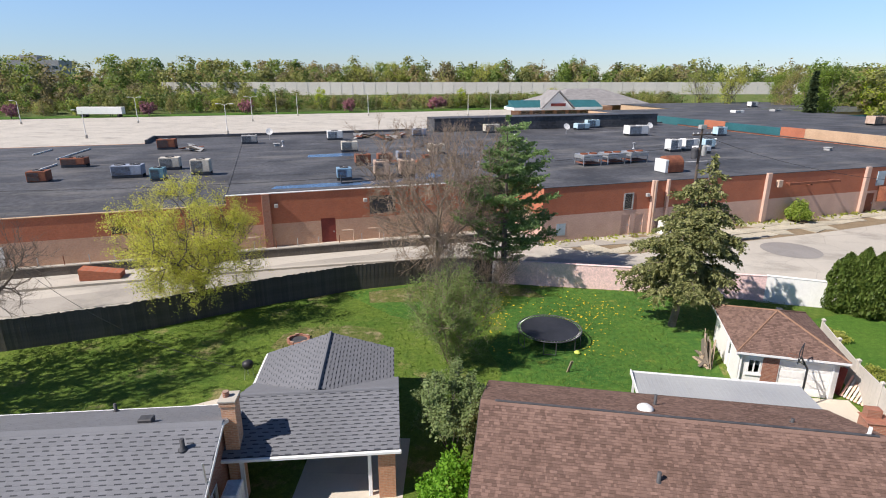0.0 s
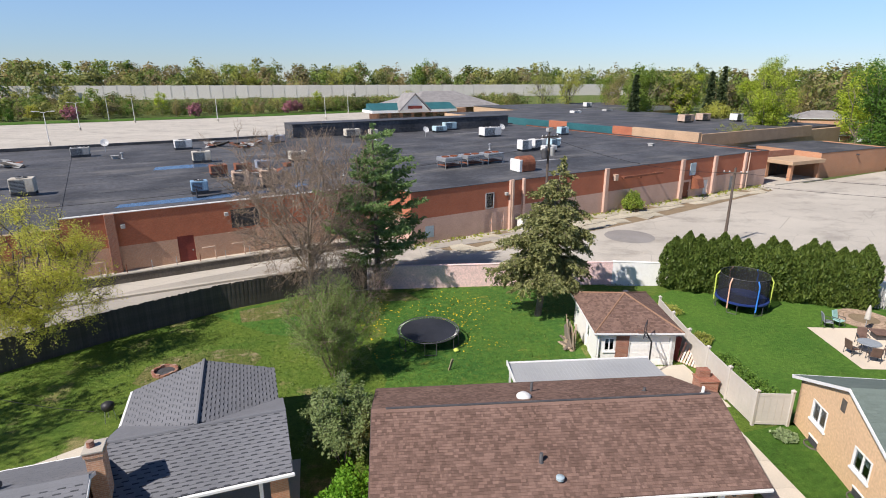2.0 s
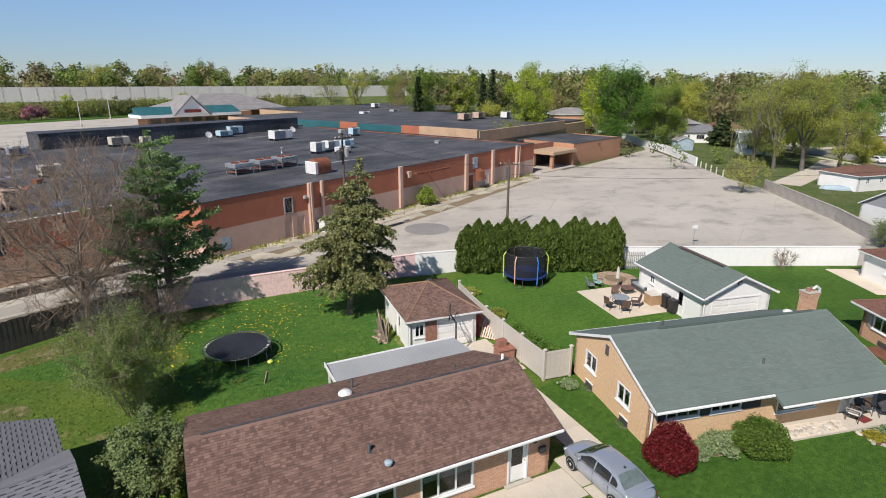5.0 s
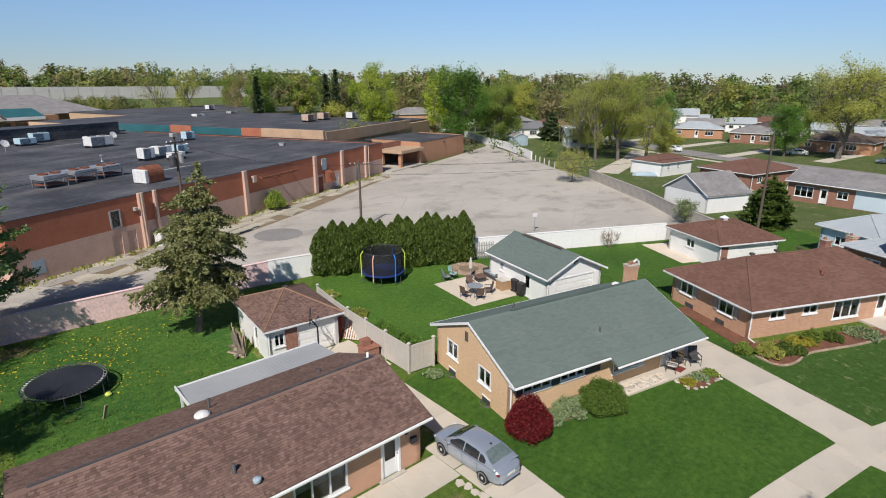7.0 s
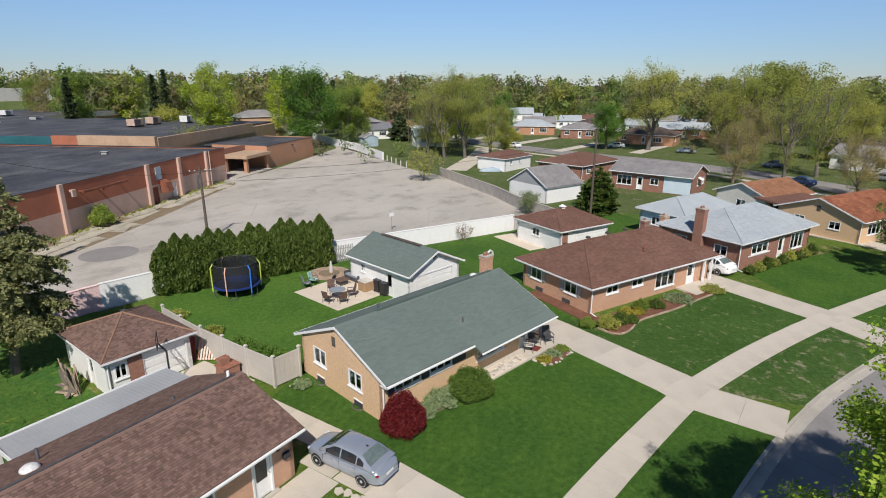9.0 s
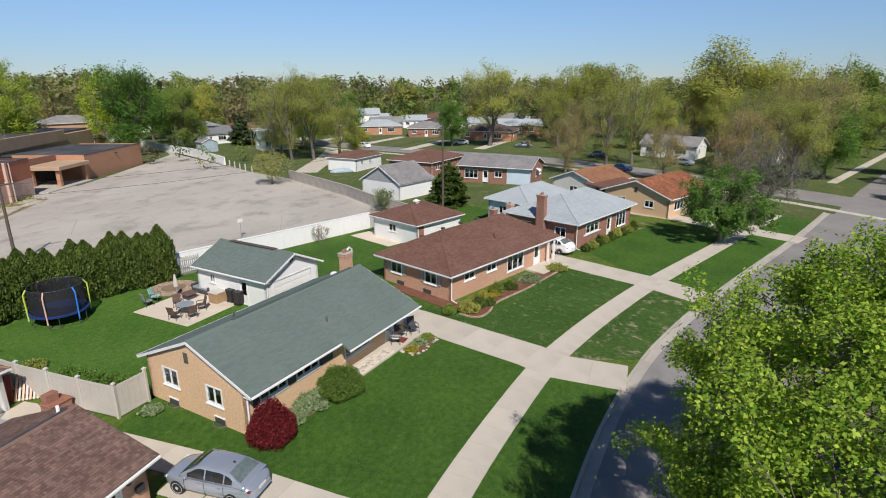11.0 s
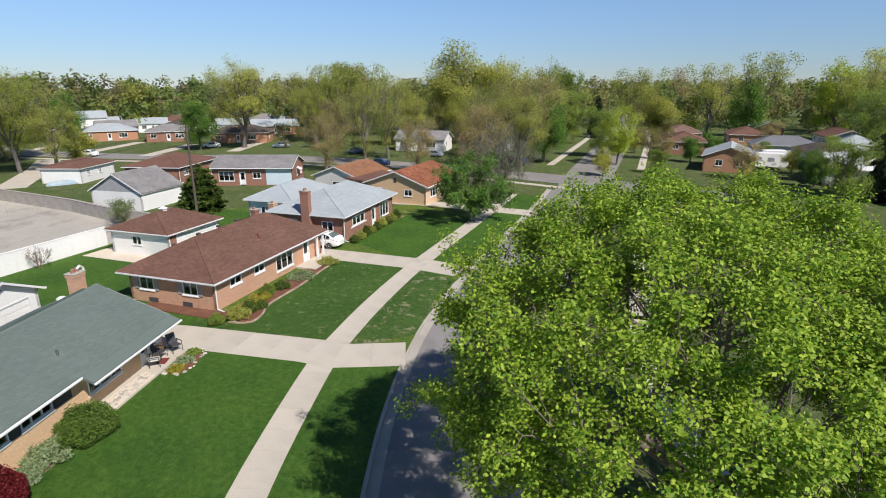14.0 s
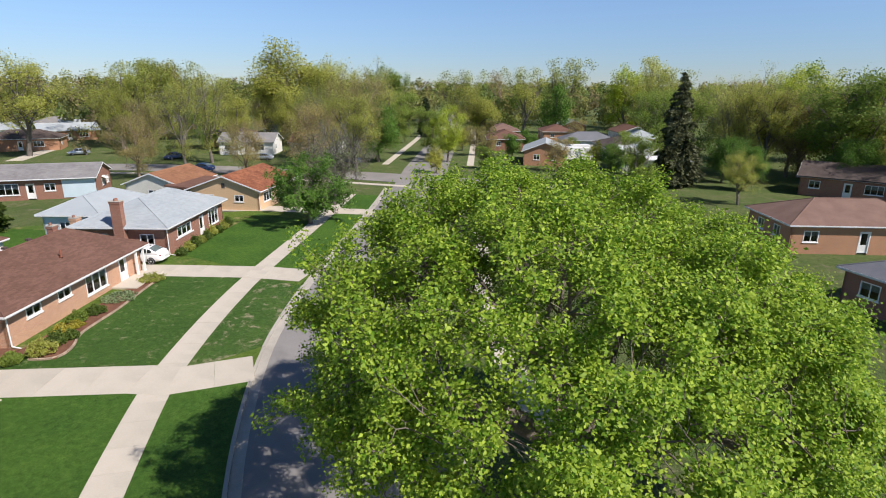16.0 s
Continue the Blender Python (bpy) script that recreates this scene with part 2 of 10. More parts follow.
def paving_mat(name, c1, c2, stain, crack=None, rand=0.1, scale=0.35, stain_lo=0.5, rough=0.9):
    """Concrete or asphalt: pale and dark areas, stains, cracks and grit."""
    m, nt, bsdf = _mat(name)
    co = _co(nt)
    col = _mix(nt, _ramp(nt, _noise(nt, co, scale, 6, 0.6), 0.35, 0.65), c1, c2)
    mp = nt.nodes.new("ShaderNodeMapping")
    mp.inputs["Scale"].default_value, mp.inputs["Rotation"].default_value = (0.17, 0.25, 1), (0, 0, 0.5)
    nt.links.new(co, mp.inputs[0])
    st = _ramp(nt, _noise(nt, mp.outputs[0], 1.0, 7, 0.66), stain_lo, stain_lo + 0.22, (0, 0, 0, 1), (0.75, 0.75, 0.75, 1))
    col = _mix(nt, st, col, stain)
    if crack:
        v = nt.nodes.new("ShaderNodeTexVoronoi")
        v.feature = "DISTANCE_TO_EDGE"
        v.inputs["Scale"].default_value = crack
        wob = _mix(nt, 0.08, co, nt.nodes.new("ShaderNodeTexNoise").outputs[1])
        nt.links.new(wob, v.inputs["Vector"])
        ck = _ramp(nt, v.outputs[0], 0.001, 0.006, (0.4, 0.4, 0.4, 1), (0, 0, 0, 1))
        col = _mix(nt, ck, col, (0.16, 0.15, 0.13))
    fine = _noise(nt, co, 30, 5, 0.75)
    col = _mix(nt, 1.0, col, _ramp(nt, fine, 0.25, 0.75, (0.8, 0.8, 0.8, 1), (1.2, 1.2, 1.2, 1)), "MULTIPLY")
    if rand:
        info = nt.nodes.new("ShaderNodeObjectInfo")
        col = _mix(nt, 1.0, col, _ramp(nt, info.outputs["Random"], 0, 1, (1 - rand,) * 3 + (1,), (1 + rand,) * 3 + (1,)), "MULTIPLY")
    nt.links.new(col, bsdf.inputs["Base Color"])
    bsdf.inputs["Roughness"].default_value = rough
    _bump(nt, bsdf, fine, 0.25, 0.01)
    return m


def glass_mat(name, tint=(0.6, 0.68, 0.72)):
    m, nt, bsdf = _mat(name)
    bsdf.inputs["Base Color"].default_value = (*tint, 1)
    bsdf.inputs["Transmission Weight"].default_value = 1.0
    bsdf.inputs["Roughness"].default_value = 0.03
    bsdf.inputs["IOR"].default_value = 1.45
    return m


def net_mat(name, colour, cover):
    m, nt, bsdf = _mat(name)
    bsdf.inputs["Base Color"].default_value = (*colour, 1)
    bsdf.inputs["Roughness"].default_value = 0.8
    bsdf.inputs["Alpha"].default_value = cover
    return m


M_lawn_front = lawn_mat("lawn_front", (0.046, 0.115, 0.017), (0.070, 0.150, 0.021), (0.108, 0.185, 0.031))
M_lawn_side = lawn_mat("lawn_side", (0.062, 0.150, 0.022), (0.090, 0.185, 0.028), (0.125, 0.21, 0.038))
M_lawn_worn = lawn_mat("lawn_worn", (0.050, 0.110, 0.020), (0.075, 0.140, 0.028), (0.085, 0.135, 0.036), (0.36, 0.32, 0.2), 0.535, 1.0)
M_lawn_specks = lawn_mat("lawn_specks", (0.046, 0.104, 0.018), (0.064, 0.130, 0.024), (0.095, 0.155, 0.034), (0.30, 0.30, 0.16), 0.57, 1.5)
M_dirt_lawn = lawn_mat("lawn_dirt", (0.10, 0.14, 0.03), (0.17, 0.165, 0.06), (0.22, 0.185, 0.09), (0.30, 0.25, 0.15), 0.52, 0.9)
M_lawn_back = lawn_mat("lawn_back", (0.075, 0.142, 0.022), (0.120, 0.180, 0.028), (0.18, 0.22, 0.05), (0.30, 0.25, 0.12), 0.56)
M_lawn_yard = lawn_mat("lawn_yard", (0.048, 0.135, 0.026), (0.084, 0.180, 0.030), (0.16, 0.235, 0.038), (0.24, 0.24, 0.05), 0.60, 0.5)
M_ground = lawn_mat("far_ground", (0.075, 0.12, 0.03), (0.115, 0.14, 0.05), (0.16, 0.16, 0.08), (0.22, 0.19, 0.13), 0.56)
M_lot = paving_mat("worn_lot", (0.485, 0.448, 0.39), (0.41, 0.378, 0.33), (0.19, 0.172, 0.152), 0.2, 0.0, 0.09, 0.51)
M_lane = paving_mat("lane", (0.37, 0.34, 0.30), (0.30, 0.28, 0.245), (0.18, 0.165, 0.15), 0.22, 0.0, 0.12, 0.55)
M_street = paving_mat("street", (0.225, 0.21, 0.20), (0.275, 0.258, 0.245), (0.165, 0.155, 0.15), 0.12, 0.0, 0.2, 0.55)
M_walk = paving_mat("walk_slab", (0.56, 0.50, 0.415), (0.50, 0.45, 0.375), (0.38, 0.34, 0.285), None, 0.035, 0.5, 0.56)
M_patio = paving_mat("patio_slab", (0.66, 0.57, 0.46), (0.60, 0.52, 0.42), (0.44, 0.38, 0.31), None, 0.04, 0.5, 0.58)
M_kerb = paving_mat("kerb", (0.46, 0.42, 0.36), (0.40, 0.37, 0.32), (0.25, 0.23, 0.2), None, 0.08, 0.8, 0.52)
M_tar = surf("roof_tar", (0.040, 0.041, 0.046), (0.090, 0.091, 0.099), 0.16, 2.0, 0.75, 0.35, streak=((0.17, 0.162, 0.15), 1.0, (0.07, 0.32, 1)), contrast=0.5)
# puddle water, with the sky's blue reflection painted into the base colour
M_puddle_sky = surf("roof_water_sky_tint", (0.05, 0.09, 0.17), (0.08, 0.14, 0.24), 0.8, 5, 0.25, 0.1)
M_brick_red = brick_mat("brick_red", (0.40, 0.122, 0.060), (0.46, 0.148, 0.075), (0.38, 0.165, 0.105), amount=0.35, dirt=(0.2, 0.07, 0.045))
M_brick_tan = brick_mat("brick_tan", (0.55, 0.33, 0.225), (0.50, 0.285, 0.19), (0.52, 0.39, 0.30), amount=0.3, dirt=(0.24, 0.15, 0.11))
M_brick_pink = brick_mat("brick_pink", (0.62, 0.42, 0.335), (0.58, 0.385, 0.30), (0.56, 0.39, 0.315), amount=0.35, dirt=(0.30, 0.19, 0.14))
M_brick_buff = brick_mat("brick_buff", (0.70, 0.475, 0.285), (0.67, 0.445, 0.262), (0.69, 0.475, 0.295), amount=0.08)
M_brick_mixed = brick_mat("brick_mixed", (0.60, 0.325, 0.195), (0.47, 0.235, 0.14), (0.57, 0.41, 0.30), amount=0.12)
M_brick_dark = brick_mat("brick_dark", (0.33, 0.13, 0.08), (0.25, 0.095, 0.065), (0.35, 0.24, 0.18), amount=0.15)
M_brick_orange = brick_mat("brick_orange", (0.50, 0.235, 0.125), (0.44, 0.20, 0.105), (0.46, 0.30, 0.2), amount=0.2)
M_block_wall = brick_mat("block_wall", (0.47, 0.43, 0.38), (0.40, 0.37, 0.33), (0.33, 0.31, 0.28), 0.4, 0.2, 0.012, amount=0.4)
M_pink_paint = surf("pink_paint", (0.88, 0.63, 0.60), (0.82, 0.57, 0.54), 0.5, 7, 0.8, 0.25, streak=((0.4, 0.3, 0.28), 0.5, (0.5, 0.5, 2.0)))
M_white_paint = surf("white_paint", (0.85, 0.84, 0.81), (0.80, 0.79, 0.76), 0.6, 8, 0.6, 0.1, contrast=0.07)
M_white_wall = surf("white_wall", (0.85, 0.84, 0.82), (0.80, 0.79, 0.77), 0.4, 6, 0.75, 0.2, contrast=0.06, streak=((0.6, 0.58, 0.54), 0.25, (1.2, 1.2, 0.4)))
M_vinyl = surf("vinyl", (0.54, 0.505, 0.455), (0.50, 0.47, 0.425), 0.8, 6, 0.5, 0.08, contrast=0.06)
M_old_wood = surf("old_wood", (0.078, 0.068, 0.058), (0.112, 0.098, 0.084), 1.5, 9, 0.9, 0.4, rand=0.14, streak=((0.05, 0.045, 0.045), 0.6, (6, 6, 0.6)))
M_raw_wood = surf("raw_wood", (0.42, 0.33, 0.23), (0.34, 0.27, 0.19), 2, 14, 0.85, 0.3, rand=0.25, streak=((0.2, 0.16, 0.12), 0.5, (8, 8, 0.7)))
M_old_plank = surf("weathered_plank", (0.26, 0.215, 0.17), (0.19, 0.16, 0.13), 2, 14, 0.9, 0.3, rand=0.25)
M_pole_wood = surf("pole_wood", (0.13, 0.10, 0.08), (0.09, 0.07, 0.058), 1.0, 10, 0.9, 0.4, streak=((0.07, 0.05, 0.04), 0.6, (6, 6, 0.4)))
M_sh_brown = surf("shingle_brown", (0.146, 0.092, 0.074), (0.178, 0.114, 0.093), 0.8, 34, 0.95, 0.4, island=0.29, rand=0.24, contrast=0.28, spec=0.2)
M_sh_brown2 = surf("shingle_red_brown", (0.145, 0.078, 0.058), (0.172, 0.093, 0.071), 0.5, 40, 0.95, 0.35, island=0.14, contrast=0.25, spec=0.2)
M_cap_tan = surf("shingle_cap_tan", (0.24, 0.14, 0.095), (0.29, 0.175, 0.115), 0.8, 30, 0.95, 0.4, contrast=0.25, spec=0.2)
M_sh_green = surf("shingle_green", (0.131, 0.165, 0.149), (0.141, 0.176, 0.159), 0.5, 40, 0.95, 0.35, island=0.07, contrast=0.2, spec=0.2)
M_sh_green_dark = surf("shingle_green_dark", (0.07, 0.10, 0.09), (0.09, 0.12, 0.105), 0.5, 40, 0.95, 0.35, contrast=0.25, spec=0.2)
M_sh_gray = surf("shingle_gray", (0.160, 0.165, 0.180), (0.185, 0.19, 0.207), 0.35, 40, 0.95, 0.3, island=0.045, contrast=0.14, spec=0.2)
M_sh_gray_flat = surf("shingle_gray_plain", (0.15, 0.155, 0.175), (0.19, 0.195, 0.215), 0.5, 40, 0.95, 0.35, contrast=0.25, spec=0.2)
# dark roof base whose colour stands in for shadow under the grey tab lips
M_sh_lip_shade = surf("shingle_gray_lip_shade", (0.050, 0.053, 0.062), (0.068, 0.071, 0.080), 0.5, 40, 0.95, 0.35, contrast=0.28, spec=0.2)
M_sh_blue = surf("shingle_pale_blue", (0.345, 0.378, 0.40), (0.39, 0.425, 0.445), 0.5, 40, 0.9, 0.35, island=0.06, contrast=0.15, spec=0.2)
M_sh_mid = surf("shingle_mid_gray", (0.21, 0.20, 0.20), (0.27, 0.26, 0.255), 0.5, 40, 0.95, 0.35, island=0.1, contrast=0.2, spec=0.2)
M_sh_rust = surf("shingle_rust", (0.20, 0.075, 0.042), (0.31, 0.125, 0.068), 0.7, 20, 0.95, 0.35, island=0.18, contrast=0.25, spec=0.2)
M_sh_rust2 = surf("shingle_rust_brown", (0.24, 0.115, 0.065), (0.30, 0.15, 0.085), 0.7, 20, 0.95, 0.35, island=0.12, contrast=0.25, spec=0.2)
M_sh_dark = surf("shingle_dark", (0.085, 0.065, 0.058), (0.12, 0.095, 0.085), 0.7, 20, 0.95, 0.35, island=0.15, contrast=0.25, spec=0.2)
M_metal_white = surf("patio_metal", (0.37, 0.38, 0.385), (0.32, 0.33, 0.34), 0.4, 10, 0.6, 0.08, streak=((0.30, 0.30, 0.30), 0.4, (0.5, 2, 1)), contrast=0.08)
M_metal_roof = surf("bright_metal_roof", (0.74, 0.75, 0.76), (0.68, 0.69, 0.70), 0.4, 10, 0.5, 0.08, contrast=0.08)
M_steel = surf("galvanised", (0.46, 0.47, 0.48), (0.36, 0.37, 0.39), 2, 14, 0.45, 0.1, metal=0.6, contrast=0.15)
M_rust = surf("rust", (0.26, 0.095, 0.05), (0.17, 0.06, 0.038), 1.5, 11, 0.9, 0.4, contrast=0.35)
M_unit_gray = surf("unit_gray", (0.40, 0.40, 0.39), (0.31, 0.31, 0.305), 1.0, 8, 0.6, 0.2, streak=((0.24, 0.13, 0.08), 0.6, (3, 3, 0.8)))
M_unit_white = surf("unit_white", (0.72, 0.72, 0.70), (0.62, 0.62, 0.61), 1.0, 8, 0.6, 0.15, streak=((0.42, 0.30, 0.22), 0.5, (3, 3, 0.8)))
M_unit_blue = surf("unit_blue", (0.38, 0.47, 0.52), (0.30, 0.38, 0.43), 1.0, 8, 0.6, 0.15)
M_unit_beige = surf("unit_beige", (0.55, 0.42, 0.33), (0.44, 0.31, 0.235), 1.0, 8, 0.7, 0.2, streak=((0.25, 0.1, 0.06), 0.7, (2, 2, 0.7)))
M_unit_blue_gray = surf("unit_blue_gray", (0.30, 0.34, 0.42), (0.22, 0.25, 0.32), 1.0, 8, 0.6, 0.2, streak=((0.16, 0.12, 0.10), 0.6, (3, 3, 0.8)))
M_unit_teal = surf("unit_teal", (0.14, 0.29, 0.34), (0.10, 0.21, 0.26), 1.0, 8, 0.6, 0.2, streak=((0.10, 0.08, 0.07), 0.6, (3, 3, 0.8)))
M_unit_sky = surf("unit_sky_blue", (0.16, 0.30, 0.45), (0.24, 0.36, 0.48), 1.0, 8, 0.6, 0.2, streak=((0.16, 0.11, 0.09), 0.6, (3, 3, 0.8)))
M_unit_sky_pale = surf("unit_pale_sky_blue", (0.46, 0.62, 0.68), (0.38, 0.52, 0.58), 1.0, 8, 0.6, 0.15)
M_unit_cream = surf("unit_cream", (0.58, 0.54, 0.46), (0.46, 0.42, 0.35), 1.0, 8, 0.65, 0.2, streak=((0.20, 0.11, 0.07), 0.7, (3, 3, 0.8)))
M_black = surf("black_plastic", (0.022, 0.022, 0.024), (0.035, 0.035, 0.037), 2, 12, 0.5, 0.1)
M_dark = surf("dark_metal", (0.05, 0.05, 0.055), (0.08, 0.08, 0.085), 2, 12, 0.6, 0.15)
M_teal = surf("teal_metal", (0.022, 0.105, 0.12), (0.03, 0.13, 0.145), 0.4, 6, 0.6, 0.1)
M_tan_stucco = surf("tan_stucco", (0.50, 0.345, 0.225), (0.43, 0.295, 0.19), 0.4, 8, 0.9, 0.3, streak=((0.3, 0.2, 0.14), 0.4, (1, 1, 0.5)))
M_cream = surf("cream_wall", (0.70, 0.68, 0.62), (0.62, 0.60, 0.55), 0.4, 8, 0.8, 0.15)
M_pale_blue = surf("pale_blue_siding", (0.58, 0.68, 0.74), (0.52, 0.62, 0.68), 0.4, 8, 0.7, 0.1, contrast=0.06)
M_conc_wall = surf("sound_wall", (0.66, 0.63, 0.57), (0.58, 0.55, 0.50), 0.05, 2, 0.9, 0.2, rand=0.05)
M_glass = glass_mat("window_glass")
M_curtain = surf("curtain", (0.42, 0.42, 0.42), (0.30, 0.30, 0.31), 2, 10, 0.9, 0.1)
M_interior = surf("interior_dark", (0.10, 0.09, 0.08), (0.13, 0.12, 0.11), 1, 6, 0.9, 0.0)
M_red_door = surf("red_door", (0.22, 0.045, 0.035), (0.17, 0.035, 0.03), 1, 9, 0.7, 0.2)
M_white_trim = surf("white_trim", (0.82, 0.82, 0.81), (0.77, 0.77, 0.76), 1, 8, 0.45, 0.05, contrast=0.05)
M_mulch = surf("mulch", (0.15, 0.065, 0.04), (0.22, 0.10, 0.06), 1.5, 30, 0.95, 0.8, contrast=0.4, dist=0.05)
M_earth = surf("earth", (0.25, 0.19, 0.12), (0.20, 0.15, 0.095), 0.8, 18, 0.95, 0.6, contrast=0.3, dist=0.05)
M_dark_conc = surf("stained_concrete", (0.11, 0.095, 0.08), (0.16, 0.14, 0.12), 0.6, 10, 0.95, 0.5, contrast=0.35, streak=((0.05, 0.045, 0.04), 0.6, (1.5, 1.5, 0.3)))
M_slab_old = surf("old_slab", (0.47, 0.43, 0.34), (0.38, 0.345, 0.275), 0.5, 8, 0.92, 0.4, rand=0.14, contrast=0.3, streak=((0.2, 0.18, 0.14), 0.5, (0.8, 0.8, 1)))
M_stone = surf("stone", (0.52, 0.47, 0.41), (0.42, 0.38, 0.33), 1.2, 14, 0.85, 0.4, rand=0.3, island=0.25)
M_paver = surf("paver", (0.42, 0.31, 0.23), (0.36, 0.265, 0.195), 2.0, 14, 0.9, 0.3, rand=0.18)
M_bark = surf("bark", (0.15, 0.12, 0.098), (0.21, 0.175, 0.145), 2, 12, 0.95, 0.7, contrast=0.35)
M_bark_gray = surf("bark_gray", (0.13, 0.112, 0.10), (0.18, 0.158, 0.14), 2, 12, 0.95, 0.7, contrast=0.3)
M_twig = surf("twigs", (0.25, 0.185, 0.14), (0.33, 0.25, 0.19), 2, 12, 0.95, 0.2)
L_maple = leaf_mat("leaf_maple", (0.105, 0.235, 0.015), (0.46, 0.585, 0.07), 0.0, 0.38)
L_bud = leaf_mat("leaf_small_bud", (0.20, 0.16, 0.09), (0.27, 0.22, 0.11), 0.0, 0.4)
L_graygreen = leaf_mat("leaf_gray_green", (0.15, 0.21, 0.075), (0.25, 0.31, 0.125), 0.0, 0.35)
L_fresh_shrub = leaf_mat("leaf_bright_shrub", (0.10, 0.26, 0.02), (0.22, 0.42, 0.04), 0.0, 0.4)
L_lime = leaf_mat("leaf_lime", (0.32, 0.42, 0.04), (0.48, 0.55, 0.07), 0.15, 0.45)
L_yellow = leaf_mat("leaf_yellow", (0.52, 0.53, 0.085), (0.66, 0.64, 0.14), 0.1, 0.55)
L_yel_green = leaf_mat("leaf_yellow_green", (0.40, 0.42, 0.08), (0.50, 0.50, 0.12), 0.15, 0.5)
L_fresh = leaf_mat("leaf_fresh", (0.23, 0.325, 0.06), (0.32, 0.405, 0.09), 0.22, 0.55)
L_green = leaf_mat("leaf_green", (0.085, 0.19, 0.03), (0.17, 0.30, 0.05), 0.2, 0.4)
L_hedge = leaf_mat("leaf_hedge", (0.09, 0.19, 0.03), (0.17, 0.28, 0.05), 0.1, 0.3)
L_olive = leaf_mat("leaf_olive", (0.39, 0.42, 0.10), (0.48, 0.50, 0.14), 0.22, 0.6)
L_brown = leaf_mat("leaf_brown", (0.36, 0.31, 0.125), (0.44, 0.385, 0.16), 0.2, 0.6)
W_olive = leaf_mat("woods_olive", (0.22, 0.235, 0.08), (0.29, 0.30, 0.105), 0.15, 0.5, 0.35)
W_fresh = leaf_mat("woods_green", (0.155, 0.225, 0.055), (0.225, 0.295, 0.075), 0.15, 0.5, 0.35)
W_brown = leaf_mat("woods_brown", (0.225, 0.19, 0.10), (0.28, 0.24, 0.125), 0.15, 0.5, 0.3)
L_haze = leaf_mat("leaf_bud", (0.15, 0.22, 0.06), (0.23, 0.30, 0.09), 0.0, 0.4)
L_grass = leaf_mat("grass_blades", (0.09, 0.165, 0.028), (0.15, 0.22, 0.045), 0.0, 0.3)
L_pine = leaf_mat("needles_pine", (0.125, 0.215, 0.075), (0.27, 0.38, 0.145), 0.1, 0.35)
L_spruce = leaf_mat("needles_spruce", (0.15, 0.17, 0.06), (0.38, 0.37, 0.16), 0.1, 0.3)
L_dark = leaf_mat("needles_dark", (0.045, 0.07, 0.03), (0.09, 0.12, 0.05), 0.15, 0.2)
L_arb = leaf_mat("arborvitae", (0.062, 0.108, 0.020), (0.14, 0.19, 0.038), 0.12, 0.3)
L_red = leaf_mat("leaf_red", (0.125, 0.012, 0.015), (0.215, 0.022, 0.024), 0.1, 0.25)
L_yew = leaf_mat("leaf_yew", (0.07, 0.13, 0.022), (0.15, 0.23, 0.04), 0.1, 0.25)
L_sage = leaf_mat("leaf_sage", (0.19, 0.26, 0.12), (0.29, 0.36, 0.19), 0.1, 0.25)
L_gold = leaf_mat("leaf_gold", (0.28, 0.26, 0.03), (0.38, 0.33, 0.05), 0.1, 0.3)
L_pinkbloom = leaf_mat("blossom", (0.30, 0.12, 0.16), (0.42, 0.20, 0.24), 0.2, 0.3)
L_old_spruce = leaf_mat("needles_old_spruce", (0.075, 0.090, 0.042), (0.16, 0.17, 0.085), 0.15, 0.25)
M_yellow_flower = surf("dandelion", (0.62, 0.46, 0.02), (0.7, 0.52, 0.03), 3, 9, 0.8, 0.0)


# ---- ground, streets and paving ----
def strip(line, off0, off1):
    """Left and right edges of a band along a line of points, offset to its left."""
    pts = [Vector((*p, 0)) for p in line]
    a, b = [], []
    for i, p in enumerate(pts):
        d = (pts[min(i + 1, len(pts) - 1)] - pts[max(i - 1, 0)]).normalized()
        n = Vector((-d.y, d.x, 0))
        a.append((p + n * off0)[:2])
        b.append((p + n * off1)[:2])
    return a, b


def band(line, off0, off1, z0, z1):
    """A slab along a line, one block a stretch, as a single closed mesh."""
    a, b = strip(line, off0, off1)
    mb = MB()
    n = len(a)
    vs = [(*p, z) for z in (z0, z1) for p in a] + [(*p, z) for z in (z0, z1) for p in b]
    fs = []
    for i in range(n - 1):
        fs += [(n + i, n + i + 1, 3 * n + i + 1, 3 * n + i), (i, i + 1, n + i + 1, n + i), (2 * n + i, 3 * n + i, 3 * n + i + 1, 2 * n + i + 1)]
    fs += [(0, n, 3 * n, 2 * n), (n - 1, 3 * n - 1, 4 * n - 1, 2 * n - 1)]
    return mb.add(vs, fs)


def resample(line, step):
    out, rest = [line[0]], 0.0
    for i in range(len(line) - 1):
        a, b = Vector(line[i]), Vector(line[i + 1])
        n = max(1, round((b - a).length / step))
        out += [tuple(a.lerp(b, (k + 1) / n)) for k in range(n)]
    return out


def smooth_line(line, rounds=2):
    for _ in range(rounds):
        q = [line[0]]
        for i in range(len(line) - 1):
            a, b = Vector(line[i]), Vector(line[i + 1])
            q += [tuple(a.lerp(b, 0.25)), tuple(a.lerp(b, 0.75))]
        line = q + [line[-1]]
    return line


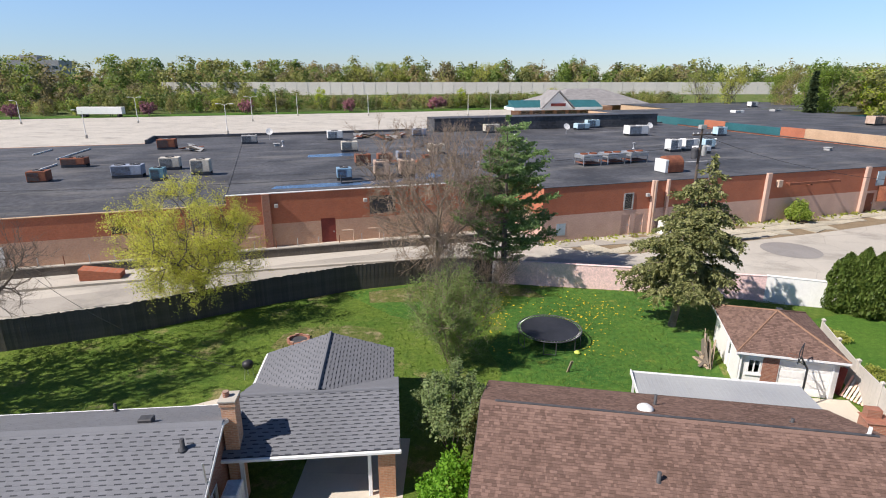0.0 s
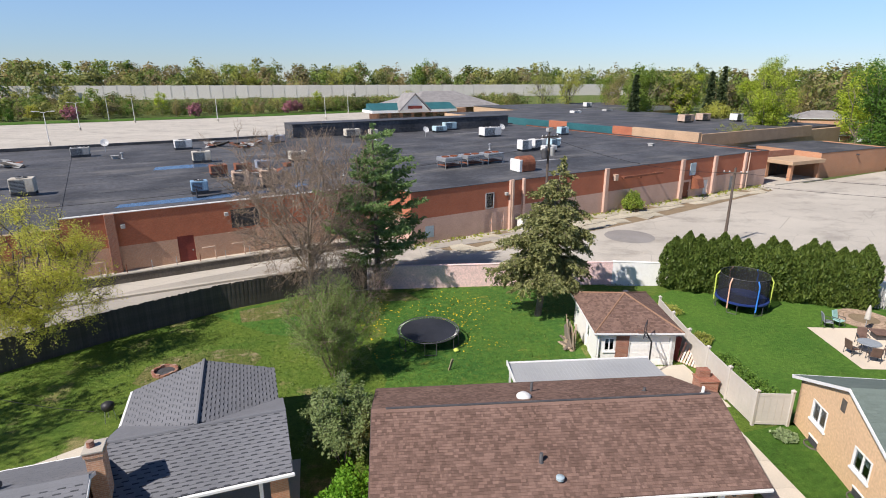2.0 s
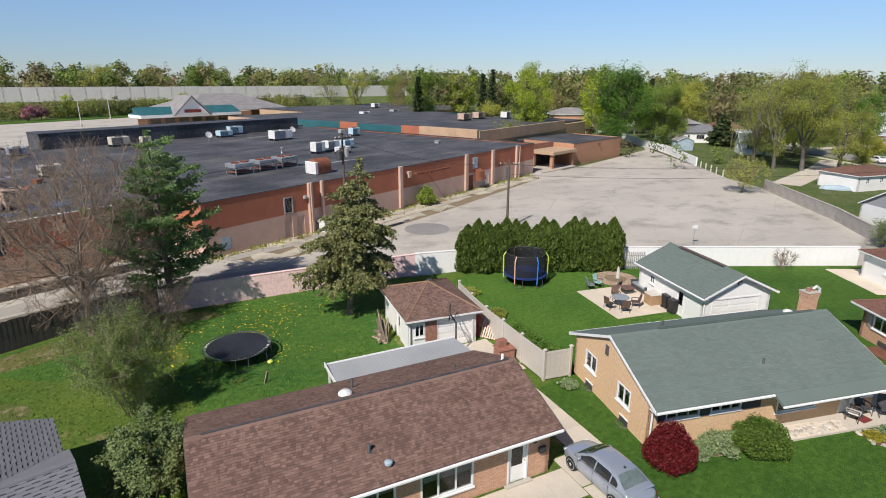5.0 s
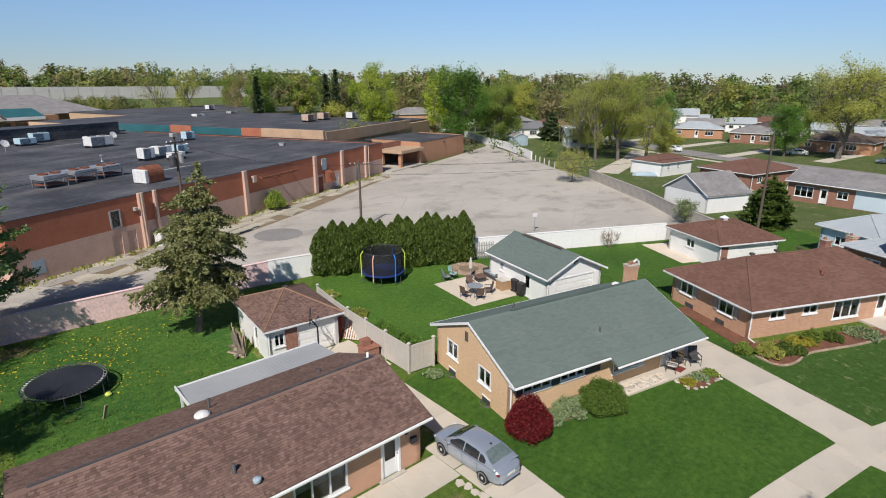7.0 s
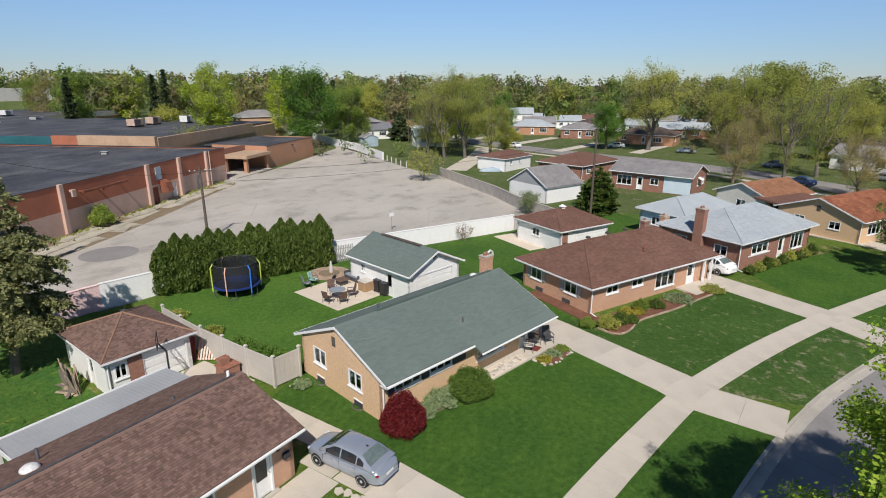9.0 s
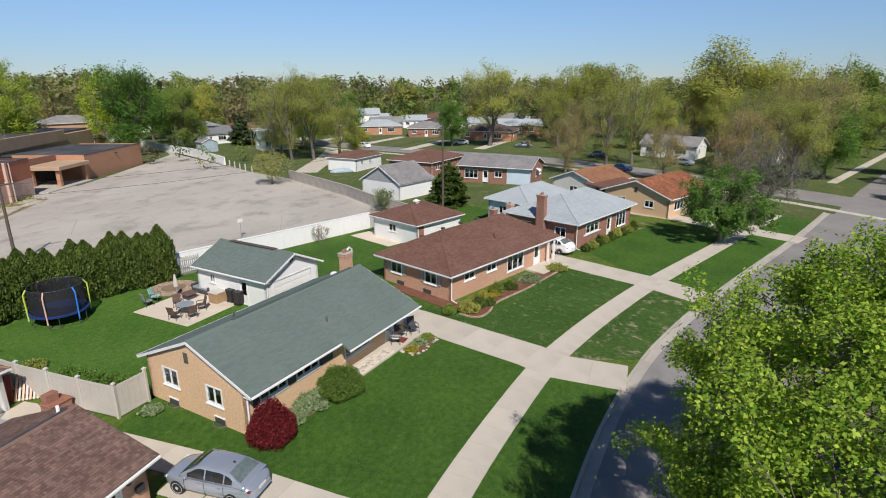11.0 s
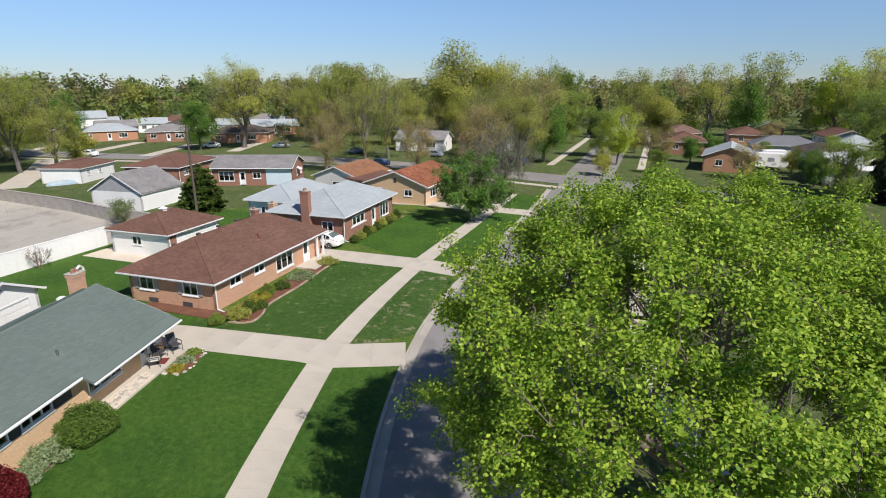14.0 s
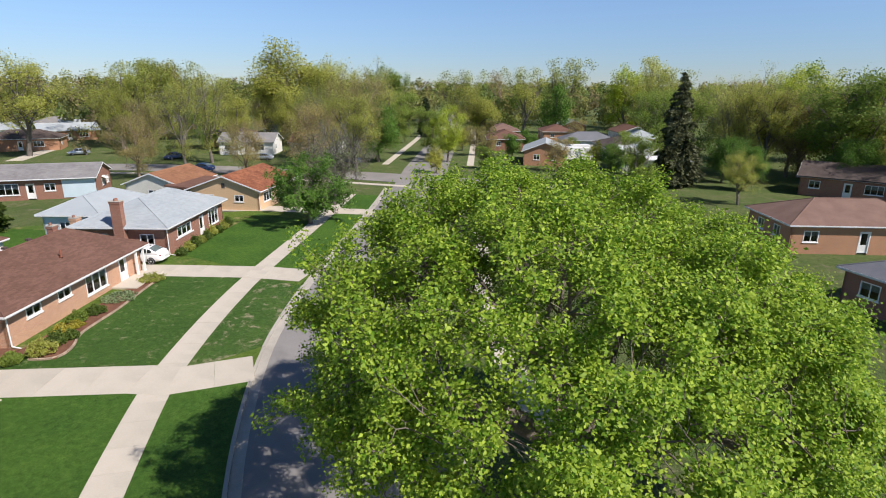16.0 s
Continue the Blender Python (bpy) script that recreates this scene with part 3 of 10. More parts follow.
def slabs(name, line, width_l, width_r, material, label, step=1.5, z=0.02):
    """A pavement of single slabs along a line, with open joints between them."""
    pts = resample(line, step)
    base = single(name, band(line, width_l - 0.03, width_r + 0.03, -0.14, z - 0.025), M_earth, label, "pavement", kind="structure")
    a, b = strip(pts, width_l, width_r)
    for i in range(len(pts) - 1):
        q = [Vector(a[i]), Vector(a[i + 1]), Vector(b[i + 1]), Vector(b[i])]
        c = sum(q, Vector((0, 0))) / 4
        q = [c + (p - c) * (1 - 0.008 / max(0.3, (p - c).length)) for p in q]
        mb = MB().prism([tuple(p - c) for p in q], -0.1, z + random.uniform(-0.004, 0.004))
        ob = part("slab", mb, material, base)
        ob.location = (c.x, c.y, 0)
    return base


kerb_line = smooth_line([(-70, 3.2), (-40, 3.2), (-15, 2.6), (0, 1.2), (8, -0.4), (16.1, -2.5), (22.1, -4.3), (29, -7.1), (34.4, -10.1), (38.7, -12.8), (48, -19.2), (60, -27.8), (74.5, -37.3)])
walk_line = smooth_line([(-70, 8.0), (-40, 8.0), (-15, 7.3), (0, 5.8), (8, 4.3), (16.25, 2.1), (20.3, 0.95), (27.6, -1.5), (30.2, -2.7), (35.5, -5.5), (42.1, -9.5), (47.0, -12.9), (56, -19.3), (72, -30.5)])

ground = single("ground", MB().add([(-3000, -3000, -0.15), (3000, -3000, -0.15), (3000, 3000, -0.15), (-3000, 3000, -0.15)], [(0, 1, 2, 3)]), M_ground, "grassy ground reaching to the horizon", "ground", kind="structure")

# the block of yards between the street and the rear walls
inner = strip(kerb_line, 0.18, 0.18)[0]
yard = [p for p in inner if p[0] < 66] + [(72, 8), (62, 15.5), (57.3, 17.6), (38.6, 29.8), (26, 36.6), (14.2, 39.4), (4, 40.9), (-2.3, 41.1), (-8, 39.3), (-14, 36.2), (-21, 31.6), (-27, 29), (-45, 24), (-70, 20)]
single("lawn", MB().prism(yard, -0.14, 0.0), M_lawn_back, "spring lawn of the back yards, green with thin patches", "lawn", kind="structure")


def patch(name, poly, z, material, label, category, z0=-0.05):
    return single(name, MB().prism(poly, z0, z), material, label, category, kind="structure")


wl = strip(walk_line, 0.8, 0.8)[0]
wr = strip(walk_line, -0.8, -0.8)[0]


def between(line, x0, x1):
    return [p for p in line if x0 <= p[0] <= x1]


patch("front_lawn_green_house", between(wl, 14.9, 28.3) + [(29.2, -1.0), (32.6, 5.6), (30.6, 7.5), (25.3, 9.4), (19.2, 12.0), (21.4, 18.6), (18.1, 18.4), (17.0, 13.5), (16.2, 10.8), (15.2, 6.5)], 0.006, M_lawn_front, "dense dark green mown front lawn", "lawn")
patch("front_lawn_red_house", between(wl, 29.6, 43.2) + [(43.6, -10.0), (47.2, -4.8), (46.3, -3.4), (40.6, 0.2), (37, 2.9), (35.2, 6.4), (33.0, 6.4)], 0.006, M_lawn_specks, "green front lawn with a few bare spots", "lawn")
patch("front_lawn_pale_roof_house", between(wl, 44.2, 60) + [(66, -16), (52.5, -5.6)], 0.006, M_lawn_front, "short green front lawn", "lawn")
patch("verge_lawn", between(wr, 14.6, 28.0) + between(inner, 14.0, 26.9)[::-1], 0.006, M_lawn_front, "grass verge between pavement and street", "lawn")
patch("verge_lawn_worn", between(wr, 28.8, 42.6) + between(inner, 28.2, 39.8)[::-1], 0.006, M_lawn_worn, "worn grass verge with bare earth patches", "lawn")
patch("verge_lawn_far", between(wr, 43.0, 72) + between(inner, 41.0, 70)[::-1], 0.006, M_lawn_front, "grass verge under the street trees", "lawn")
patch("side_lawn", [(20.9, 25.3), (20.0, 18.7), (33.4, 14.4), (38.4, 20.4), (38.6, 27.6), (38.2, 28.3), (38.2, 29.4), (26.3, 35.5), (23.6, 34.6), (22.2, 30.5)], 0.006, M_lawn_side, "dense mown lawn behind the green-roofed house", "lawn")

patch("yard_lawn", [(1.4, 24.0), (13.2, 22.6), (14.2, 25.5), (15.2, 30.6), (16.0, 33.0), (20.6, 31.0), (22.4, 36.0), (21.6, 37.9), (14.0, 39.2), (7.0, 40.2), (4.4, 38.8), (3.0, 36.0), (3.2, 33.0), (1.8, 30.0), (2.4, 27.0)], 0.004, M_lawn_yard, "long rich green grass with dandelions round the trampoline", "lawn")
patch("yard_lawn", [(-8.6, 38.6), (-4.6, 34.6), (-1.6, 33.2), (-0.4, 35.6), (-2.6, 38.2), (-2.4, 40.6), (-4.6, 40.0)], 0.004, M_lawn_yard, "bright green grass by the wooden fence", "lawn")
patch("bare_patch", [(-11.4, 29.8), (-10.2, 28.9), (-8.6, 28.6), (-6.6, 28.9), (-5.2, 29.9), (-4.6, 31.4), (-5.4, 32.5), (-7.2, 33.0), (-8.4, 32.5), (-10.0, 32.6), (-11.1, 31.5)], 0.006, M_dirt_lawn, "thin bare lawn round the fire ring", "lawn")
patch("bare_patch", [(-6.4, 36.8), (-1.0, 37.2), (3.6, 38.4), (6.4, 38.0), (5.6, 39.9), (-2.0, 40.6), (-6.8, 38.9)], 0.006, M_dirt_lawn, "bare earth under the trees by the wall", "lawn")
patch("back_lawn_red_house", [(33.0, 6.4), (36.5, 14), (38.8, 20), (38.4, 29.3), (45, 25.6), (57, 17.5), (62, 15.3), (71, 8), (60, -8), (52, -4), (47.5, 2), (40, 6)], 0.004, M_lawn_front, "dense green back lawn behind the red-brick house", "lawn")
street = single("road", band(kerb_line, -0.45, -9.0, -0.145, -0.10), M_street, "weathered grey asphalt street", "road", kind="structure")
single("gutter", band(kerb_line, 0.0, -0.5, -0.14, -0.085), M_kerb, "concrete gutter along the kerb", "gutter", kind="structure")
kerb_base = single("kerb", band(kerb_line, 0.17, 0.02, -0.14, -0.02), M_kerb, "pale concrete kerb", "kerb", kind="structure")
ka, kb = strip(resample(kerb_line, 2.4), 0.18, 0.01)
for i in range(len(ka) - 1):
    if ka[i][0] < -5:
        continue
    q = [Vector(ka[i]), Vector(ka[i + 1]), Vector(kb[i + 1]), Vector(kb[i])]
    c = sum(q, Vector((0, 0))) / 4
    drop = -0.06 if 26.0 < c.x < 29.2 or 38.9 < c.x < 42.4 else 0.02
    part("kerb_stone", MB().prism([tuple((p - c) * 0.995) for p in q], -0.12, drop), M_kerb, kerb_base).location = (c.x, c.y, 0)
single("kerb_far", band(kerb_line, -9.0, -9.2, -0.14, 0.02), M_kerb, "concrete kerb on the far side of the street", "kerb", kind="structure")
slabs("pavement", [p for p in walk_line if p[0] > -6], 0.8, -0.8, M_walk, "pale concrete pavement of single slabs")
single("pavement_opposite", band(kerb_line, -13.0, -14.5, -0.14, 0.0), M_walk, "concrete pavement across the street", "pavement", kind="structure")

slabs("driveway_green_house", [(27.4, -6.3), (28.15, -2.4), (29.2, -1.0), (33.4, 7.1), (37.0, 15.2)], 1.55, -1.35, M_walk, "concrete driveway between two brick houses", 2.4, 0.024)
slabs("driveway_red_house", [(40.7, -13.7), (43.6, -10.6), (47.6, -4.6), (51.5, 1.5)], 1.45, -1.45, M_walk, "concrete driveway beside the red-brick house", 2.4, 0.024)
slabs("driveway_brown_house", [(14.3, 1.5), (15.2, 6.5), (16.2, 10.8), (16.75, 13.2), (17.5, 18.2), (18.3, 24.5)], 0.95, -0.72, M_walk, "narrow concrete driveway beside the brown-roofed house", 1.8, 0.024)
slabs("front_path", [(9.6, 12.95), (14.55, 12.24)], 0.8, -1.0, M_walk, "concrete path to the front door", 1.3, 0.016)
slabs("front_corner_pad", [(15.25, 13.6), (15.0, 11.65)], 0.62, -0.5, M_walk, "concrete slab at the house corner", 1.95, 0.014)
slabs("front_parking_pad", [(14.95, 11.6), (14.25, 6.5)], 0.75, -0.45, M_walk, "concrete parking pad beside the house wall", 1.8, 0.012)
slabs("driveway_pale_roof_house", [(59.5, -28.5), (68, -18), (74, -9)], 1.5, -1.5, M_walk, "concrete driveway", 3.0, 0.02)
slabs("driveway_gray_house", [(-5.0, 7.2), (-4.2, 16.5), (-4.2, 21.2)], 2.3, -2.0, M_walk, "concrete driveway under the carport", 2.1, 0.02)
slabs("garden_path", [(-13.5, 22.6), (-9.4, 24.9), (-6.2, 25.5)], 0.75, -0.75, M_walk, "concrete garden path behind the grey house", 1.3, 0.02)
slabs("patio", [(30.2, 24.6), (37.0, 22.6)], 2.9, -2.7, M_patio, "pale concrete patio slabs beside the garage", 1.7, 0.03)
slabs("garage_apron", [(52.0, 16.2), (55.0, 14.2)], 3.1, -3.1, M_patio, "tan concrete apron of the white garage", 1.5, 0.02)
slabs("garage_forecourt", [(17.6, 25.0), (17.2, 20.6)], 2.1, -1.6, M_walk, "concrete forecourt of the garage", 1.5, 0.018)

# the parking lots and the lane behind the yards
lot = [(-68, 36), (-70, 50), (-30, 60), (20, 70), (60, 85), (76, 84), (76, 72.5), (84, 74.5), (101.5, 79.5), (116, 84), (126, 93), (133, 104.5), (122.5, 90.2), (114.8, 76.9), (104.4, 64.3), (94, 51.5), (88.2, 41.4), (74.9, 26), (68.6, 20.2), (63, 14.5), (57.3, 17.8), (45, 26.2), (38.8, 30.2), (26.2, 36.9), (14.2, 39.6), (4, 41.2), (-2.3, 41.4), (-8, 39.6), (-14, 36.5), (-21, 31.9), (-27, 29.3), (-45, 24.3), (-70, 20)]
single("parking_lot", MB().prism(lot, -0.14, -0.03), M_lot, "wide empty lot of pale cracked weathered asphalt", "parking lot", kind="structure")
single("parking_lot_mall", MB().prism([(-300, 60), (-66, 79), (-48, 83), (-56, 98), (0, 117), (46, 133), (60, 170), (40, 290), (-18, 263), (-93, 237), (-171, 210), (-320, 170)], -0.14, -0.03), M_lot, "huge empty pale concrete parking lot", "parking lot", kind="structure")
single("lane", band([(-60, 30.5), (-30.5, 35.3), (-23.5, 38.3), (-14, 44), (-5, 47.6), (4, 46.8), (14, 44.5)], 1.7, -1.5, -0.1, -0.01), M_lane, "narrow service lane of grey broken asphalt", "lane", kind="structure")
dock_line = [(-60, 34.2), (-36, 41.0), (-20, 46.1), (-11, 48.9), (-5, 50.7), (4, 53.2)]
dock = single("loading_wall", band(dock_line, 0.3, 0.0, -0.1, 0.7), M_dark_conc, "low stained concrete retaining wall along the loading side", "wall", kind="structure")
part("cap", band(dock_line, 0.42, -0.05, 0.702, 0.80), M_kerb, dock, "pale concrete cap of the retaining wall")
single("loading_strip", band(dock_line, 3.4, 0.43, -0.12, 0.06), M_walk, "pale concrete strip along the warehouse wall", "pavement", kind="structure")
dock_pts = resample(dock_line, 1.9)
for i, (x, y) in enumerate(dock_pts):
    part("fence_post", MB().tube((x - 0.05, y + 0.18, 0.75), (x - 0.05, y + 0.18, 1.55), 0.035, 0.035, 6), M_steel if i % 3 else M_rust, dock)
single("lane_kerb", band([(-60, 31.2), (-36, 37.6), (-20, 42.4), (-14.6, 43.9), (-7.9, 45.6), (2, 47.6)], 0.28, -0.1, -0.1, 0.16), M_kerb, "pale low kerb along the service lane", "kerb", kind="structure")
patch("broken_paving", [(10, 50.6), (22, 53.4), (22, 55.2), (9, 52.0)], 0.03, M_lane, "broken concrete strip beside the warehouse", "pavement")
single("asphalt_patch", MB().lathe([(0.1, -0.02), (2.6, -0.02), (2.4, -0.012), (0.1, -0.011)], 24), M_street, "round dark asphalt patch in the lot", "road patch", pose(31.5, 50.5, 0), kind="structure")
single("verge_grass", band([(-320, 172), (-171, 212), (-93, 239.5), (-18, 265.5), (40, 296)], 1, 14, -0.14, -0.05), M_lawn_front, "strip of grass beyond the mall parking", "lawn", kind="structure")
cross = smooth_line([(60, -60), (84, -43), (104, -24), (124, 0), (131, 25), (142, 50), (165, 85)])
single("side_street", band(cross, 4.2, -4.2, -0.145, -0.09), M_street, "side street of grey asphalt", "road", kind="structure")
single("road_ahead", band([(72, -38), (92, -51), (140, -85), (330, -215)], 1.0, -7.2, -0.145, -0.094), M_street, "street running away between trees", "road", kind="structure")
for k, (o0, o1) in enumerate(((6.0, 4.6), (-11.0, -12.4))):
    single("pavement_ahead", band([(96, -53.5), (140, -85), (330, -215)], o0, o1, -0.145, -0.08), M_walk, "pale concrete pavement along the street ahead", "pavement", kind="structure")
single("side_pavement", band(cross, 8.0, 6.6, -0.145, -0.08), M_walk, "pale pavement along the side street", "pavement", kind="structure")
single("side_driveway", band([(96, 42), (118, 46), (133, 50)], 2.2, -2.2, -0.145, -0.07), M_walk, "pale driveway from the side street", "driveway", kind="structure")
for x, y in ((150, 30), (155, 12), (160, 45), (170, 60)):
    single("side_driveway", band([(x - 15, y + 2), (x + 10, y - 4)], 1.5, -1.5, -0.145, -0.075), M_walk, "pale concrete driveway across the side street", "driveway", kind="structure")


# ---- generic house ----
def wall_mesh(length, height, thick, openings, z_low=-0.2):
    """A wall along x from 0, outer face at y = 0, with openings cut through: one connected shell."""
    xs = sorted({0.0, length, *(v for o in openings for v in o[:2] if 0 < v < length)})
    zs = sorted({z_low, height, *(v for o in openings for v in o[2:] if z_low + 0.25 < v < height)})

    def solid(i, k):
        if not (0 <= i < len(xs) - 1 and 0 <= k < len(zs) - 1):
            return False
        cx, czz = (xs[i] + xs[i + 1]) / 2, (zs[k] + zs[k + 1]) / 2
        return not any(a < cx < b and z0 - 0.2 < czz < z1 for a, b, z0, z1 in ((a, b, z0 if z0 > 0.1 else -9, z1) for a, b, z0, z1 in openings) if z0 < czz)

    ids, vs, fs = {}, [], []

    def vid(i, k, side):
        if (i, k, side) not in ids:
            ids[(i, k, side)] = len(vs)
            vs.append((xs[i], thick if side else 0.0, zs[k]))
        return ids[(i, k, side)]

    for i in range(len(xs) - 1):
        for k in range(len(zs) - 1):
            if not solid(i, k):
                continue
            fs.append((vid(i, k, 0), vid(i + 1, k, 0), vid(i + 1, k + 1, 0), vid(i, k + 1, 0)))
            fs.append((vid(i, k + 1, 1), vid(i + 1, k + 1, 1), vid(i + 1, k, 1), vid(i, k, 1)))
            for di, dk, p, q in ((-1, 0, (i, k + 1), (i, k)), (1, 0, (i + 1, k), (i + 1, k + 1)), (0, -1, (i, k), (i + 1, k)), (0, 1, (i + 1, k + 1), (i, k + 1))):
                if not solid(i + di, k + dk):
                    fs.append((vid(*p, 0), vid(*p, 1), vid(*q, 1), vid(*q, 0)))
    return MB().add(vs, fs)


def frame_ring(a, b, z0, z1, t, y0, y1, m, sides=4):
    """A rectangular frame as one ring; with three sides it is open at the foot."""
    o, i = [(a, z0), (a, z1), (b, z1), (b, z0)], [(a + t, z0 + (t if sides == 4 else 0)), (a + t, z1 - t), (b - t, z1 - t), (b - t, z0 + (t if sides == 4 else 0))]
    vs = [(p[0], y, p[1]) for y in (y0, y1) for p in o + i]
    fs = []
    n = 4 if sides == 4 else 3
    for k in range(n):
        j = (k + 1) % 4
        fs += [(k, j, 4 + j, 4 + k), (12 + k, 12 + j, 8 + j, 8 + k), (8 + k, 8 + j, j, k), (4 + k, 4 + j, 12 + j, 12 + k)]
    return MB().add(vs, fs, m)


def window_part(parent, m, a, b, z0, z1, lights=2, shutters=None, awning=None, curtain=True):
    """A white sliding window in an opening, with its panes and sill, and shutters where there are any."""
    t = 0.075
    w = part("window", frame_ring(a, b, z0, z1, t, -0.02, 0.10, m), M_white_trim, parent, "white window frame")
    for i in range(1, lights):
        c = a + (b - a) * i / lights
        part("mullion", MB().box(c - 0.03, 0.0, z0 + t, c + 0.03, 0.09, z1 - t, m), M_white_trim, w)
    for i in range(lights):
        c0, c1 = a + (b - a) * i / lights + 0.05, a + (b - a) * (i + 1) / lights - 0.05
        part("pane", MB().box(c0, 0.045, z0 + t, c1, 0.055, z1 - t, m), M_glass, w)
    if curtain:
        part("curtain", MB().box(a + 0.05, 0.13, (z0 + z1) / 2, b - 0.05, 0.14, z1 - 0.05, m), M_curtain, w, "pale blind behind the glass")
    part("sill", MB().box(a - 0.06, -0.07, z0 - 0.09, b + 0.06, 0.06, z0 - 0.002, m, 0.012), M_white_trim, w)
    if shutters:
        for s0 in (a - 0.42, b + 0.06):
            sh = MB().box(s0, -0.05, z0, s0 + 0.36, -0.004, z1, m, 0.01)
            for k in range(5):
                sh.box(s0 + 0.05, -0.062, z0 + 0.08 + k * (z1 - z0) / 5.2, s0 + 0.31, -0.048, z0 + 0.16 + k * (z1 - z0) / 5.2, m)
            part("shutter", sh, shutters, w)
    return w


def door_part(parent, m, a, b, z1, material, glazed=True):
    d = part("door", frame_ring(a, b, 0.0, z1, 0.09, -0.02, 0.12, m, 3), M_white_trim, parent, "white door frame")
    leaf = MB()
    if glazed:
        leaf = frame_ring(a + 0.09, b - 0.09, 0.03, z1 - 0.09, 0.13, 0.05, 0.09, m)
        part("kick_panel", MB().box(a + 0.22, 0.055, 0.16, b - 0.22, 0.085, 0.8, m), material, d)
        part("door_glass", MB().box(a + 0.22, 0.065, 0.8, b - 0.22, 0.075, z1 - 0.22, m), M_glass, d)
    else:
        leaf.box(a + 0.09, 0.05, 0.03, b - 0.09, 0.09, z1 - 0.09, m)
        for k in range(3):
            leaf.box(a + 0.2, 0.035, 0.2 + k * 0.6, b - 0.2, 0.052, 0.62 + k * 0.6, m, 0.01)
    part("door_leaf", leaf, material, d)
    part("handle", MB().tube(m @ Vector((b - 0.16, 0.03, 1.0)), m @ Vector((b - 0.16, -0.03, 1.0)), 0.025, 0.03, 8), M_steel, d, "metal door handle")
    return d


def garage_door_part(parent, m, a, b, z1, material):
    d = part("garage_door", frame_ring(a - 0.1, b + 0.1, 0.0, z1 + 0.1, 0.1, -0.02, 0.1, m, 3), M_white_trim, parent, "white garage door frame")
    for k in range(4):
        z = k * z1 / 4
        mb = MB().box(a, 0.04, z + 0.01, b, 0.08, z + z1 / 4 - 0.01, m)
        n = max(2, round((b - a) / 0.6))
        for j in range(n):
            x0 = a + (b - a) * j / n
            mb.box(x0 + 0.06, 0.03, z + 0.08, x0 + (b - a) / n - 0.06, 0.041, z + z1 / 4 - 0.08, m)
        part("door_panel", mb, material, d)
    return d


SIDE = {"front": lambda L, W: (pose(0, 0, 0), L), "back": lambda L, W: (pose(L, W, 0, 0, 0, 180), L),
        "left": lambda L, W: (pose(0, W, 0, 0, 0, -90), W), "right": lambda L, W: (pose(L, 0, 0, 0, 0, 90), W)}


def shingle_rows(width, rise_len, tab, course, rng, vary=0.35, thick=0.012):
    """Shingle tabs (x, y, width) that cover a slope of that width and length, course by course."""
    out = []
    y, row = 0.0, 0
    while y < rise_len - 0.02:
        x = -rng.random() * tab if vary > 0.06 else -tab * (2 + (0, 1.0, 0.45, 1.5)[row % 4])
        i = 0
        while x < width:
            w = tab * (1 + vary * (rng.random() * 2 - 1))
            i += 1
            a, b = max(0.0, x), min(width, x + w)
            if b - a > 0.04:
                # at low vary every second tab starts higher, baring the painted lip shadow
                out.append((a, y + (0.045 if vary < 0.06 and i % 2 else 0), b, min(rise_len, y + course), thick * (0.6 + 0.9 * rng.random())))
            x += w
        y += course
        row += 1
    return out


def tab_box(mb, a, y0, b, y1, t, gap, m):
    vs = [(a + gap, y0, t + 0.004), (b - gap, y0, t + 0.004), (b - gap, y1, 0.002), (a + gap, y1, 0.002), (a + gap, y0, -0.004), (b - gap, y0, -0.004), (b - gap, y1, -0.004), (a + gap, y1, -0.004)]
    mb.add(vs, [(0, 1, 2, 3), (4, 5, 1, 0), (5, 6, 2, 1), (7, 4, 0, 3)], m)


def slope_matrix(p0, along, up):
    """A frame on a roof slope: x along the eave, y up the slope, z out of it."""
    x = Vector(along).normalized()
    z = x.cross(Vector(up)).normalized()
    y = z.cross(x)
    m = Matrix.Identity(4)
    for i, c in enumerate((x, y, z)):
        m.col[i][:3] = c
    m.col[3][:3] = p0
    return m


def cover_slope(parent, quad, material, tab, course, seed, gap=0.006, parts=0, vary=0.35, label="", thick=0.012):
    """Shingles over a four-cornered slope: eave left, eave right, ridge right, ridge left. Tabs past the raked edges are cut."""
    e0, e1, r1, r0 = (Vector(p) for p in quad)
    rng = random.Random(seed)
    m = slope_matrix(e0, e1 - e0, (r0 + r1) / 2 - (e0 + e1) / 2)
    inv = m.inverted()
    pe1, pr1, pr0 = inv @ e1, inv @ r1, inv @ r0
    width, up = pe1.x, (pr0.y + pr1.y) / 2
    joined, count = MB(), 0
    for a, y0, b, y1, t in shingle_rows(width, up, tab, course, rng, vary, thick):
        f = (y0 + y1) / 2 / up
        lo, hi = pr0.x * f, width + (pr1.x - width) * f
        a, b = max(a, lo), min(b, hi)
        if b - a < 0.05:
            continue
        if count < parts and y0 > up * 0.25 and rng.random() < 0.5:
            mb = MB()
            tab_box(mb, 0, 0, b - a, y1 - y0, t, gap, None)
            ob = part("shingle", mb, material, parent)
            ob.matrix_basis = m @ Matrix.Translation((a, y0, 0))
            count += 1
        else:
            tab_box(joined, a, y0, b, y1, t, gap, m)
    ob = part("shingles", joined, material, parent, label)
    tagged(ob, kind="stuff")
    return ob


